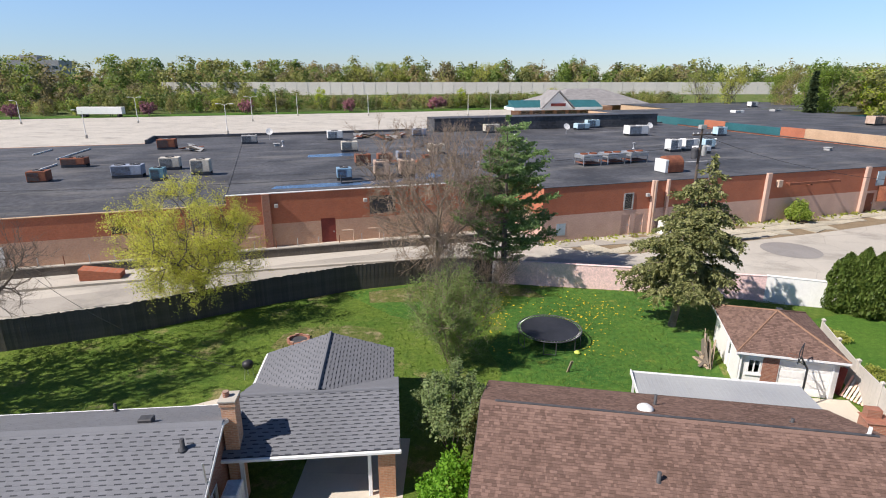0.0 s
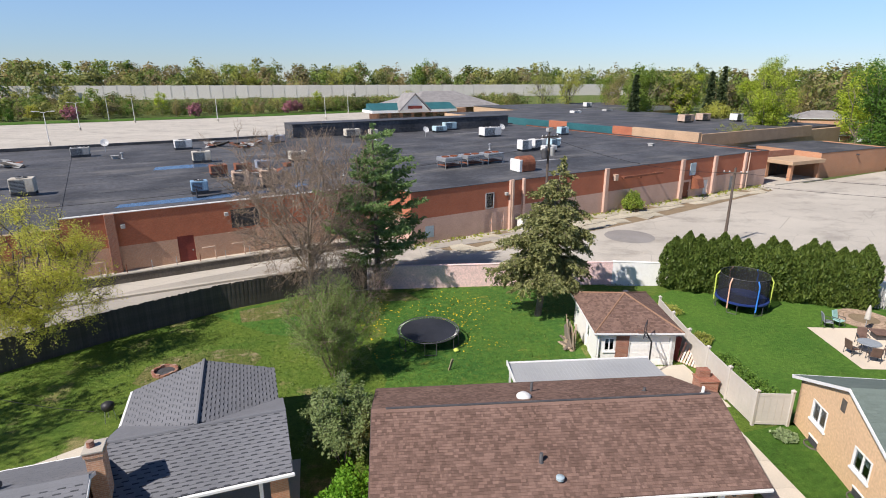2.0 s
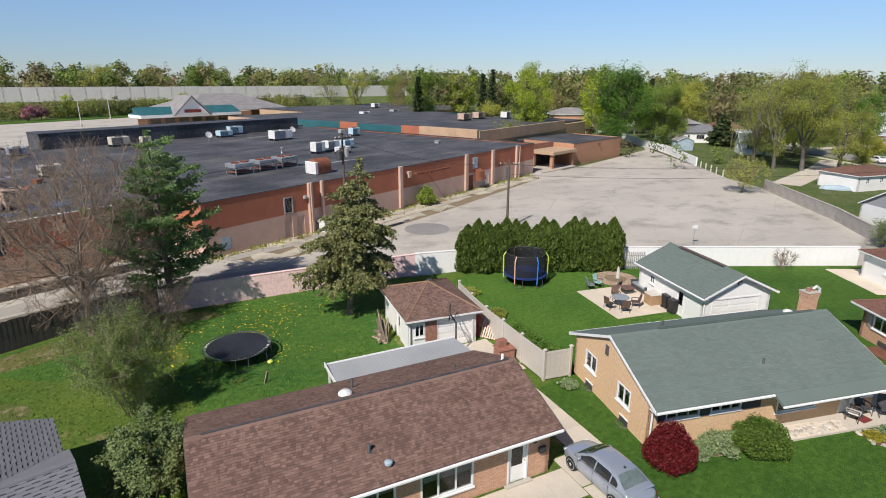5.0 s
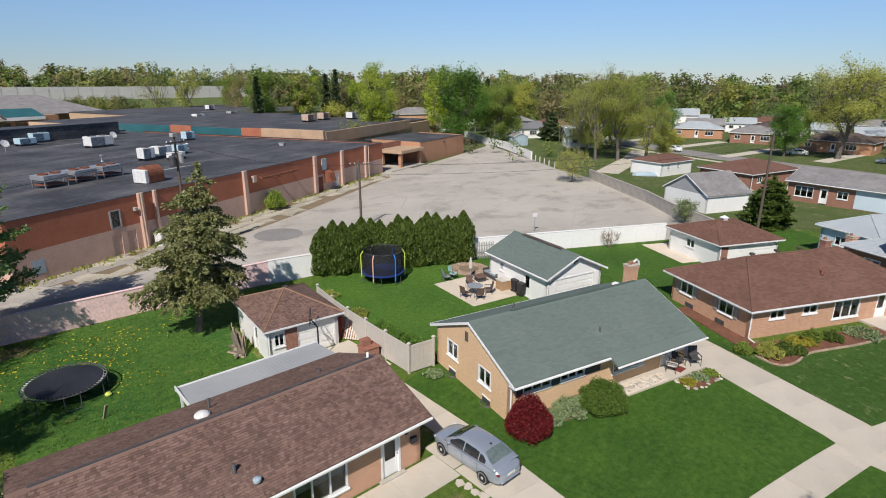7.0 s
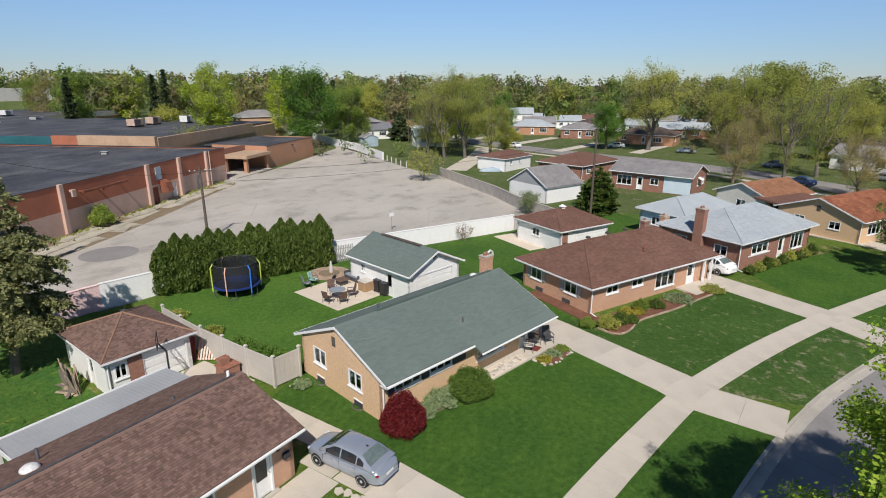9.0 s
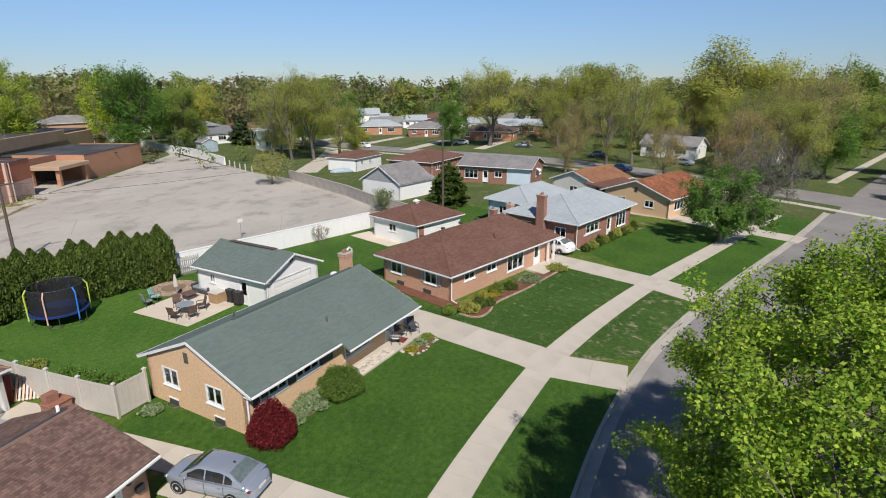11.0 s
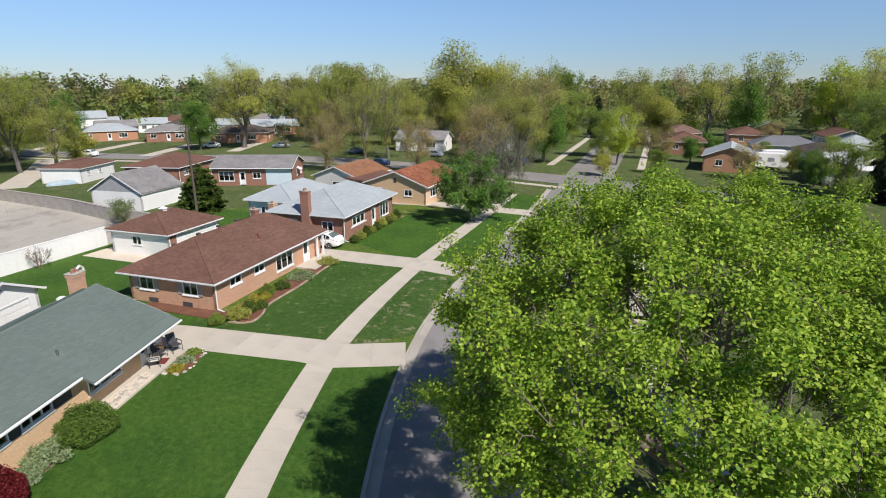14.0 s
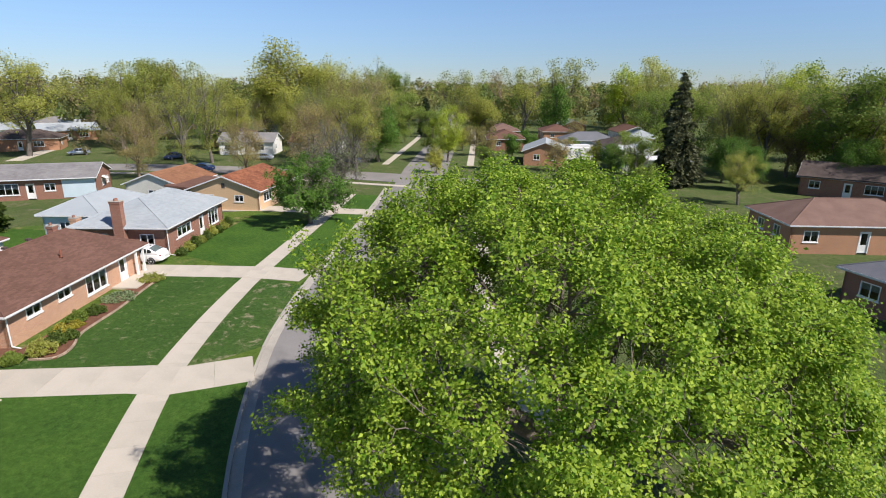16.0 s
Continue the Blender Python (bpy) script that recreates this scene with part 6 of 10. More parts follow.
# green-roofed house
gx, gy = local(18.55, 11.35, -19.8, 0.15, 0.55)
green = house("buff brick ranch house with green shingle roof", gx, gy, -19.8, 13.1, 7.2, 2.3, 4.05, "gable", (0.55, 0.55, 0.15, 0.15), M_brick_buff, M_sh_green,
              openings=(("left", "win", 4.45, 5.6, 1.0, 1.98), ("left", "win", 1.2, 2.4, 1.1, 2.1), ("left", "vent", 3.1, 3.4, 2.75, 3.3),
                        ("front", "pic", 0.8, 2.6, 1.35, 2.1), ("front", "pic", 3.2, 4.9, 1.35, 2.1), ("front", "pic", 7.0, 9.4, 0.75, 2.0), ("front", "door", 10.9, 11.9, 0, 2.05), ("front", "win", 12.2, 12.9, 0.9, 2.0)),
              shingles=(0.33, 0.14, 0, 0.1, 0.003), seed=5, gutter_to=6.1)
part("front_roof", MB().add([(6.1, -0.56, 2.302), (13.25, -0.56, 2.302), (13.25, -1.15, 2.02), (6.1, -1.15, 2.02), (6.1, -0.56, 2.16), (13.25, -0.56, 2.16), (13.25, -1.15, 1.88), (6.1, -1.15, 1.88)],
     [(0, 3, 2, 1), (4, 5, 6, 7), (3, 7, 6, 2), (0, 4, 7, 3), (1, 2, 6, 5)]), M_sh_green, green)
part("front_gutter", MB().box(6.05, -1.25, 1.9, 13.3, -1.155, 2.0, None, 0.02), M_white_trim, green)
for pa, pb in ((0.4, 0.78), (2.62, 3.18), (4.92, 6.0)):
    part("dark_panel", MB().box(pa, -0.02, 1.3, pb, -0.004, 2.13), M_dark, green, "dark panel between the front windows")
part("ridge_vent", MB().box(2.6, 3.55, 4.05, 12.3, 3.72, 4.13, None, 0.02), M_sh_green_dark, green, "dark green ridge vent strip")
for yy in (1.55, 5.0):
    well = part("window_well", MB().loft([[(-0.34 * math.sin(a) * r - 0.006, yy + 0.4 - 0.4 * math.cos(a) * r, z) for a in [math.pi * k / 10 for k in range(11)]] for r, z in ((1.0, -0.05), (1.0, 0.08), (0.9, 0.08), (0.9, -0.04))]), M_dark_conc, green, "half-round galvanised window well")
    part("basement_pane", MB().box(-0.03, yy + 0.05, 0.02, -0.004, yy + 0.75, 0.36), M_dark, well, "dark basement window")
    part("basement_sill", MB().box(-0.05, yy + 0.02, 0.36, -0.004, yy + 0.78, 0.42), M_white_trim, well, "white lintel strip")
roof_vent(green, 6.8, 1.0, 2.85, 0.06, 0.35, M_dark)
roof_vent(green, 4.1, 5.3, 3.3, 0.06, 0.3, M_dark)
roof_vent(green, 11.0, 3.95, 3.9, 0.22, 0.2, M_unit_white, True, "white domed roof vent")
chimney(green, 12.6, 4.3, 0.75, 0.55, 2.0, 4.75, M_brick_mixed)
part("flue_hose", MB().path([(13.5, 4.5, 4.3), (13.55, 4.5, 4.9), (13.3, 4.5, 5.1), (13.05, 4.5, 4.95)], [0.07] * 4, 8), M_unit_white, green, "white bent vent pipe beside the chimney")
part("porch_slab", MB().prism([(6.6, -1.22), (13.35, -1.3), (13.35, -0.02), (6.6, -0.02)], -0.1, 0.1), M_walk, green)

# detached garage with the green roof
ggx, ggy = local(35.2, 25.4, -19.8, 0.3, -7.9)
gg = house("white detached garage with green shingle roof", ggx, ggy, -19.8, 5.4, 7.4, 2.35, 3.75, "gable", (0.35, 0.3, 0.3, 0.3), M_white_paint, M_sh_green, M_white_paint, axis="y",
           openings=(("left", "win", 1.4, 2.0, 1.2, 1.9), ("left", "door", 4.6, 5.5, 0, 2.0), ("front", "garage", 0.8, 4.6, 0.0, 2.1)), shingles=(0.33, 0.14, 0, 0.1, 0.003), seed=7, name="garage", category="garage")
part("ridge_vent", MB().box(2.5, 1.5, 3.74, 2.85, 6.4, 3.82, None, 0.02), M_sh_dark, gg)
part("monogram", MB().box(2.5, -0.06, 3.0, 2.58, -0.005, 3.3).box(2.6, -0.06, 3.15, 2.8, -0.005, 3.3), M_black, gg, "small dark ornament on the gable")
for zz in (0.05, 2.15):
    part("siding_board", MB().box(-0.018, 0.02, zz, -0.002, 7.38, zz + 0.08), M_white_paint, gg)

# red-brown hip house
h3 = house("red and buff brick house with red-brown hipped roof", *local(36.0, 5.0, -32.5, 0.55, 0.55), -32.5, 14.2, 7.4, 2.25, 4.3, "hip", (0.55, 0.55, 0.55, 0.55), M_brick_mixed, M_sh_brown2, hip=3.4,
           openings=(("front", "win", 1.6, 2.9, 1.2, 1.95), ("front", "win", 4.4, 5.7, 1.2, 1.95), ("front", "pic", 7.2, 9.6, 0.5, 2.0), ("front", "door", 11.2, 12.2, 0, 2.05),
                     ("left", "win_shut", 0.9, 2.2, 0.95, 1.95), ("left", "win_shut", 4.7, 6.0, 0.95, 1.95), ("right", "win", 2, 3, 1, 2)), shingles=(0.33, 0.14, 0, 0.1, 0.003), seed=9)
for lx, ly, lz in ((2.4, 5.2, 3.55), (4.6, 4.9, 3.85), (6.8, 4.8, 3.95), (9.0, 4.8, 3.95)):
    part("roof_box_vent", MB().box(lx, ly, lz, lx + 0.3, ly + 0.3, lz + 0.16, None, 0.02), M_sh_dark, h3)
roof_vent(h3, 7.4, 1.5, 3.3, 0.06, 0.5, M_rust)
chimney(h3, 12.6, 5.6, 0.6, 0.5, 2.5, 4.1, M_brick_dark, False)
part("porch_slab", MB().box(9.9, -1.9, -0.1, 14.0, -0.02, 0.14), M_walk, h3)
for lx in (12.9, 13.9):
    part("porch_post", MB().box(lx, -0.45, 0, lx + 0.14, -0.3, 2.1), M_white_trim, h3)
for a in (0, 1):
    part("basement_window", MB().box(-0.04, 2.0 + 3 * a, 0.1, -0.004, 2.8 + 3 * a, 0.4), M_dark, h3)
h3g = house("white garage with red-brown hipped roof", *local(50.2, 10.6, -32.5, 0.35, 0.35), -32.5, 6.6, 6.6, 2.3, 3.6, "hip", (0.35, 0.35, 0.35, 0.35), M_white_paint, M_sh_brown2, hip=2.6,
            openings=(("left", "win", 2.4, 3.5, 1.0, 1.8), ("front", "garage", 2.0, 6.2, 0, 2.0)), name="garage", category="garage", seed=11, shingles=(0.33, 0.16, 0, 0.1, 0.003))
part("brick_pier", MB().box(0.003, -0.03, 0, 0.9, -0.003, 2.0), M_brick_dark, h3g, "brick facing beside the garage door")
part("cupola", MB().box(3.0, 3.1, 3.4, 3.45, 3.55, 3.75).add([(2.9, 3.0, 3.75), (3.55, 3.0, 3.75), (3.55, 3.65, 3.75), (2.9, 3.65, 3.75), (3.22, 3.32, 4.0)], [(0, 1, 4), (1, 2, 4), (2, 3, 4), (3, 0, 4), (3, 2, 1, 0)]), M_white_trim, h3g, "small white cupola")

# pale-roofed house
h4 = house("brick house with pale blue-grey hipped roof", *local(51.6, -5.0, -32.5, 0.5, 0.5), -32.5, 12.4, 8.0, 2.7, 4.6, "hip", (0.5, 0.5, 0.5, 0.5), M_brick_dark, M_sh_blue, hip=4.0,
           openings=(("front", "pic", 2.0, 4.8, 1.15, 2.1), ("front", "door", 6.6, 7.6, 0, 2.1), ("front", "pic", 8.8, 11.2, 0.6, 2.2), ("left", "win", 1.4, 2.8, 1.0, 2.0), ("left", "win", 5.6, 6.9, 1.0, 2.0)), seed=13, shingles=(0.4, 0.18, 0, 0.1, 0.003))
part("white_band", MB().box(1.6, -0.05, 1.0, 5.2, -0.003, 1.13), M_white_trim, h4)
chimney(h4, -0.6, 3.4, 0.55, 0.9, 0.0, 5.0, M_brick_dark)
chimney(h4, 0.6, 8.3, 0.7, 0.6, 0.0, 3.2, M_brick_mixed, False)
h4w = house("pale blue rear wing with pale grey roof", *local(51.6, -5.0, -32.5, 3.6, 8.2), -32.5, 9.0, 5.5, 3.0, 4.4, "hip", (0.4, 0.4, 0.4, 0.4), M_pale_blue, M_sh_blue, hip=2.6,
            openings=(("left", "win", 1.5, 2.6, 1.4, 2.3),), name="house_wing", seed=15)

# farther neighbours
tan = house("tan brick house with rust-red roof", 67.3, -16.6, -38, 11.5, 8.8, 2.5, 4.25, "gable", (0.5, 0.4, 0.35, 0.35), M_brick_buff, M_sh_rust, openings=(("left", "win", 1.9, 3.1, 1.05, 1.9), ("left", "win", 5.7, 6.9, 1.05, 1.9), ("left", "vent", 4.2, 4.6, 2.7, 3.3), ("front", "pic", 1.5, 4.0, 0.8, 2.0), ("front", "door", 6.0, 7.0, 0, 2.05)), seed=17, shingles=(0.4, 0.2, 0, 0.2, 0.003))
cream = house("cream house with rust-brown roof", 76.3, -8.8, -38, 9.0, 7.2, 2.5, 4.0, "gable", (0.4, 0.4, 0.3, 0.3), M_cream, M_sh_rust2, openings=(("left", "win", 3.0, 4.4, 0.8, 1.8), ("front", "win", 1.4, 2.5, 1.0, 1.9)), gable=M_cream, seed=19, shingles=(0.4, 0.2, 0, 0.2, 0.003))
cplink = thing("carport", 73.4, -10.0, 0, -38, "brown-roofed carport between two houses", "carport")
part("roof", MB().add([(0, -0.2, 2.45), (8.5, -0.2, 2.45), (8.5, 3.6, 2.75), (0, 3.6, 2.75), (0, -0.2, 2.25), (8.5, -0.2, 2.25), (8.5, 3.6, 2.55), (0, 3.6, 2.55)], [(0, 1, 2, 3), (7, 6, 5, 4), (0, 4, 5, 1), (3, 2, 6, 7), (0, 3, 7, 4), (1, 5, 6, 2)]), M_sh_brown2, cplink)
for xx in (0.2, 4.2, 8.2):
    part("post", MB().box(xx, 0.1, 0, xx + 0.12, 0.22, 2.26), M_white_trim, cplink)
    part("post", MB().box(xx, 3.3, 0, xx + 0.12, 3.42, 2.54), M_white_trim, cplink)
part("rear_wall", MB().box(5.0, 0.3, 0, 5.15, 3.2, 2.3), M_interior, cplink)
h6 = house("long brick house with grey gable roof", 91.0, 12.2, -104, 12.4, 8.0, 2.7, 4.2, "gable", (0.5, 0.4, 0.3, 0.3), M_brick_dark, M_sh_mid, openings=(("front", "pic", 1.0, 3.4, 0.6, 2.1), ("front", "door", 4.2, 5.2, 0, 2.05), ("front", "win", 6.3, 7.6, 1.0, 2.0), ("right", "win", 3.2, 4.4, 1.0, 2.0), ("right", "win", 5.6, 6.8, 1.0, 2.0)), seed=21, shingles=(0.4, 0.2, 0, 0.2, 0.003))
part("blue_siding", MB().box(8.4, -0.05, 0, 12.38, -0.004, 2.5), M_pale_blue, h6, "pale blue siding beside the brick")
part("awning", MB().add([(-0.0, 0, 0), (1.4, 0, 0), (1.4, -0.7, -0.35), (0, -0.7, -0.35), (0, 0, -0.04), (1.4, 0, -0.04), (1.4, -0.7, -0.39), (0, -0.7, -0.39)], [(0, 3, 2, 1), (4, 5, 6, 7), (3, 7, 6, 2), (0, 4, 7, 3), (1, 2, 6, 5)], pose(12.4, 3.1, 2.3, 0, 0, 90)), M_white_trim, h6, "white window awning")
house("white garage with steep grey roof", 73.4, 18.2, -29, 7.2, 7.6, 2.2, 4.5, "gable", (0.25, 0.25, 0.25, 0.25), M_white_wall, M_sh_mid, gable=M_metal_white, name="garage", category="garage", seed=23, shingles=(0.4, 0.2, 0, 0.2, 0.003), gutter=False)
house("small white shed with red-brown roof", 98.4, 32.8, -15.4, 9.0, 6.6, 2.3, 3.3, "hip", (0.3, 0.3, 0.3, 0.3), M_white_paint, M_sh_brown2, openings=(("front", "win", 1.5, 2.3, 1, 1.8), ("front", "win", 4.5, 5.3, 1, 1.8)), name="shed", category="shed", seed=25, hip=2.8, gutter=False)
house("long low house with red-brown hipped roof", 94.2, 17.6, -20, 12, 9, 2.5, 4.0, "hip", (0.4, 0.4, 0.4, 0.4), M_brick_dark, M_sh_brown2, openings=(("front", "win", 1.5, 2.8, 1, 2), ("left", "win", 2, 3.2, 1, 2)), seed=27)
single("boat_cover", MB().loft([[(xx, 0.8 * s * math.cos(a), 0.75 * s * math.sin(a) + 0.05) for a in [math.pi * k / 8 for k in range(9)]] for xx, s in ((-2.0, 0.3), (-1.4, 0.8), (0.6, 1.0), (1.8, 0.75), (2.3, 0.2))]), M_unit_blue, "turquoise covered boat on the grass", "boat", pose(97.6, 35.6, -0.15, 0, 0, -60))
shed = house("small blue wooden garden shed", 122.0, 79.6, -35, 4.0, 3.4, 2.2, 3.2, "gable", (0.2, 0.2, 0.2, 0.2), M_unit_blue, M_sh_mid, openings=(("left", "win", 1.2, 2.0, 1.0, 1.6),), name="shed", category="shed", seed=29, gutter=False, axis="y")

# grey house with the carport, beside the camera
gr = house("brick house with grey shingle roof", -22.46, 11.88, 6.5, 14.2, 6.2, 2.4, 4.0, "gable", (0.5, 0.5, 0.3, 0.3), M_brick_dark, M_sh_gray,
           openings=(("right", "win", 1.6, 2.5, 1.0, 1.9), ("front", "win", 9.0, 10.4, 1.0, 2.0), ("front", "pic", 3, 5.4, 0.7, 2.0), ("back", "win", 3, 4.2, 1, 2)), shingles=(0.235, 0.165, 0, 0.05, 0.0), seed=31)
roof_vent(gr, 9.2, 6.3, 2.6, 0.06, 0.35, M_dark)
roof_vent(gr, 13.4, 2.2, 3.6, 0.08, 0.4, M_dark)
part("roof_box_vent", MB().box(11.4, 3.5, 3.75, 11.9, 3.85, 3.95, None, 0.03), M_dark, gr)
chimney(gr, 14.3, 3.6, 0.5, 0.6, 0.0, 4.45, M_brick_mixed, False)
part("mast", MB().tube((14.45, 1.2, 1.6), (14.45, 1.0, 3.9), 0.03, 0.03, 8), M_steel, gr)
cp = thing("carport", -8.75, 16.75, 0, 6.5, "open carport with grey shingle hip roof", "carport")
cz, cr, cm = 2.3, 3.3, 2.6
part("roof", MB().loft([[(xx, 0, cz), (xx, cm, cr), (xx, 5.2, cz), (xx, 5.2, cz - 0.14), (xx, cm, cr - 0.14), (xx, 0, cz - 0.14)] for xx in (6.55, 0)]), M_sh_lip_shade, cp)
cover_slope(cp, [(0, 0, cz), (6.55, 0, cz), (6.55, cm, cr), (0, cm, cr)], M_sh_gray, 0.235, 0.165, 77, 0.0, 0, 0.05)
cover_slope(cp, [(6.55, 5.2, cz), (0, 5.2, cz), (0, cm, cr), (6.55, cm, cr)], M_sh_gray, 0.235, 0.165, 76, 0.0, 0, 0.05)
part("rear_roof", MB().loft([[(0.05, yy, cz), (3.2, yy, cr), (6.35, yy, cz), (6.35, yy, cz - 0.14), (3.2, yy, cr - 0.14), (0.05, yy, cz - 0.14)] for yy in (cm, 8.1)]), M_sh_lip_shade, cp, "rear gable of the carport roof")
cover_slope(cp, [(0.05, 8.1, cz + 0.01), (0.05, cm + 0.3, cz + 0.01), (3.2, cm + 0.3, cr + 0.01), (3.2, 8.1, cr + 0.01)], M_sh_gray, 0.235, 0.165, 78, 0.0, 0, 0.05)
cover_slope(cp, [(6.35, cm + 0.3, cz + 0.01), (6.35, 8.1, cz + 0.01), (3.2, 8.1, cr + 0.01), (3.2, cm + 0.3, cr + 0.01)], M_sh_gray, 0.235, 0.165, 79, 0.0, 0, 0.05)
part("ridge_cap", MB().tube((3.2, cm, cr + 0.02), (3.2, 8.1, cr + 0.02), 0.09, 0.09, 6), M_sh_gray, cp)
part("ridge_cap", MB().tube((0, cm, cr), (6.55, cm, cr), 0.07, 0.07, 6), M_sh_gray, cp)
part("gutter", MB().box(-0.02, -0.12, cz - 0.15, 6.6, -0.004, cz - 0.02, None, 0.02), M_white_trim, cp)
part("gutter", MB().box(-0.07, 5.2, 2.16, 0.045, 8.12, 2.28, None, 0.02), M_white_trim, cp)
for px, py, mt in ((0.55, 0.25, M_white_trim), (5.3, 0.25, M_white_trim), (0.6, 7.6, M_white_trim)):
    part("post", MB().box(px, py, 0, px + 0.14, py + 0.14, 2.35, None, 0.01), mt, cp)
part("brick_pier", MB().box(5.7, 0.1, 0, 6.35, 0.6, 2.3), M_brick_orange, cp)
part("rear_wall", MB().box(0.5, 4.0, 0, 1.4, 4.15, 2.5), M_brick_dark, cp)
cab = thing("utility_box", -8.25, 15.7, 0, 6.5, "blue and white electrical box on the house wall", "utility box")
part("cabinet", MB().box(0, -0.45, 0.8, 0.55, 0.45, 1.9, None, 0.03), M_unit_white, cab)
part("blue_lid", MB().box(0.06, -0.38, 1.902, 0.5, 0.38, 1.93), M_unit_blue, cab)
part("stand", MB().box(0.1, -0.3, 0, 0.4, 0.3, 0.8), M_steel, cab)

# garage with the brown hipped roof
gb = house("white garage with brown hipped roof and white door", *local(14.2, 25.65, -13, 0.3, 0.3), -13, 4.5, 5.7, 2.25, 3.45, "hip", (0.3, 0.3, 0.3, 0.3), M_white_paint, M_sh_brown, hip=2.55,
           openings=(("front", "garage", 1.85, 4.2, 0, 1.95), ("front", "win", 0.35, 1.0, 0.95, 1.8), ("left", "door", 3.0, 3.9, 0, 2.0)), shingles=(0.145, 0.12, 0, 0.6, 0.003), name="garage", category="garage", seed=33, caps=M_cap_tan)
part("brick_facing", MB().box(1.05, -0.04, 0, 1.8, -0.003, 2.0), M_brick_dark, gb, "brick facing beside the garage door")
part("roof_box_vent", MB().box(2.6, 3.9, 2.95, 2.9, 4.2, 3.12, None, 0.02), M_dark, gb)


# ---- simple houses of the far streets ----
def far_house(x, y, rz, L, W, wall, roofm, kind, label, two=False):
    ze, zr = (2.7, 4.5) if not two else (5.2, 7.2)
    ops = [("front", "win", 1.2, 2.6, 1.0, 2.1), ("front", "door", L * 0.45, L * 0.45 + 1, 0, 2.1), ("front", "pic", L * 0.65, L * 0.65 + 2.2, 0.8, 2.1), ("left", "win", 2, 3.2, 1, 2.1), ("left", "win", W - 3, W - 1.8, 1, 2.1), ("right", "win", 2, 3.2, 1, 2.1), ("back", "win", 3, 4.4, 1, 2.1)]
    return house(label, x, y, rz, L, W, ze, zr, kind, (0.4, 0.4, 0.4, 0.4), wall, roofm, openings=ops, seed=int(x) % 97, gutter=False, group="houses of the far streets")


walls = (M_brick_dark, M_brick_mixed, M_cream, M_brick_orange, M_white_paint)
roofs = (M_sh_mid, M_sh_brown2, M_sh_dark, M_sh_gray, M_sh_blue)
names_w = ("dark brick", "mixed brick", "cream", "orange brick", "white")
names_r = ("grey", "red-brown", "dark brown", "grey", "pale")
far_spots = [(192, 58, -70), (194, 38, -70), (150, 78, -55), (176, 88, -55), (205, 75, -60), (218, 45, -70), (135, 92, -35), (158, 108, -40), (186, -10, -80), (184, 12, -80), (152, -24, -130), (172, -44, -130), (125, -38, -125), (146, -60, -125), (190, -70, -125), (215, -20, -90), (225, 15, -80)]
far_spots += [(92, -100, 146), (150, -142, 146), (132, -118, 146), (104, -122, 146), (120, -136, 146), (98, -112, 56), (118, 118, -30), (95, 140, -20), (135, 135, -30), (165, 140, -35)]
for i, (x, y, rz) in enumerate(far_spots):
    w_, r_ = (i * 3 + 1) % 5, (i * 2 + i // 5) % 5
    far_house(x, y, rz, 11 + (i * 7) % 4, 8 + i % 2, walls[w_], roofs[r_], "hip" if i % 3 else "gable", f"{names_w[w_]} house with {names_r[r_]} roof among trees", i == 25)
far_house(24.3, -54.8, 235.6, 14, 8, M_brick_orange, M_sh_brown, "hip", "brick house with brown hipped roof across the street")
far_house(15.5, -44.7, 165, 10, 8, M_brick_dark, M_sh_gray_flat, "hip", "house with grey roof across the street")
for i, (x, y, rz) in enumerate(((5, -78, 190), (-18, -62, 190), (40, -88, 200), (28, -92, 200), (-60, 15.5, 2), (-44, 15.0, 4))):
    far_house(x, y, rz, 12, 8, walls[i % 2], roofs[i % 3], "hip" if i % 2 else "gable", f"{names_w[i % 2]} house with {names_r[i % 3]} roof across the street" if y < 0 else "brick house along the street")
far_house(173.7, 56.6, -71, 14, 9, M_brick_orange, M_sh_blue, "hip", "orange brick ranch house with pale grey hipped roof")
far_house(169.0, 39.3, -82, 11.5, 9, M_brick_dark, M_sh_mid, "hip", "dark brick ranch house with grey hipped roof")
far_house(161.5, 21.6, -98, 15, 9, M_brick_orange, M_sh_dark, "hip", "orange brick ranch house with dark brown hipped roof")
for x, y, rz in ((198, 66, -70), (206, 50, -75), (196, 24, -85), (205, 8, -90), (214, 66, -70), (226, 40, -80)):
    far_house(x, y, rz, 9, 8, M_white_paint, M_sh_blue, "gable", "white house with pale grey roof among trees", x % 3 == 0)
far_house(154.2, 93.2, -50, 12, 8, M_white_paint, M_sh_brown2, "hip", "white house with red-brown roof behind the lot")
far_house(127.4, 67.0, -50, 8, 6, M_white_wall, M_sh_green, "gable", "pale garage with grey-green roof behind the lot")
far_house(66.5, -80.5, -135, 12, 13, M_white_paint, M_metal_roof, "gable", "white building with bright white metal roof")
ah = far_house(79.2, -79.1, -42, 12, 8.4, M_brick_orange, M_sh_blue, "gable", "orange brick house with pale grey gable roof")
far_house(121, -90, 146, 13, 9, M_brick_dark, M_sh_brown2, "hip", "dark brick house with red-brown hipped roof")
far_house(143, -106, 146, 14, 9, M_brick_mixed, M_sh_brown, "hip", "brick house with brown hipped roof along the street")
far_house(80, -96, 146, 11, 9, M_white_paint, M_metal_roof, "gable", "white house with bright metal roof among trees")
far_house(132, -24, -120, 12, 8, M_white_paint, M_sh_mid, "gable", "white house with grey roof behind the brown trees")
rvn = thing("caravan", 84, -86, -0.15, 56, "white travel caravan parked beside a house", "caravan")
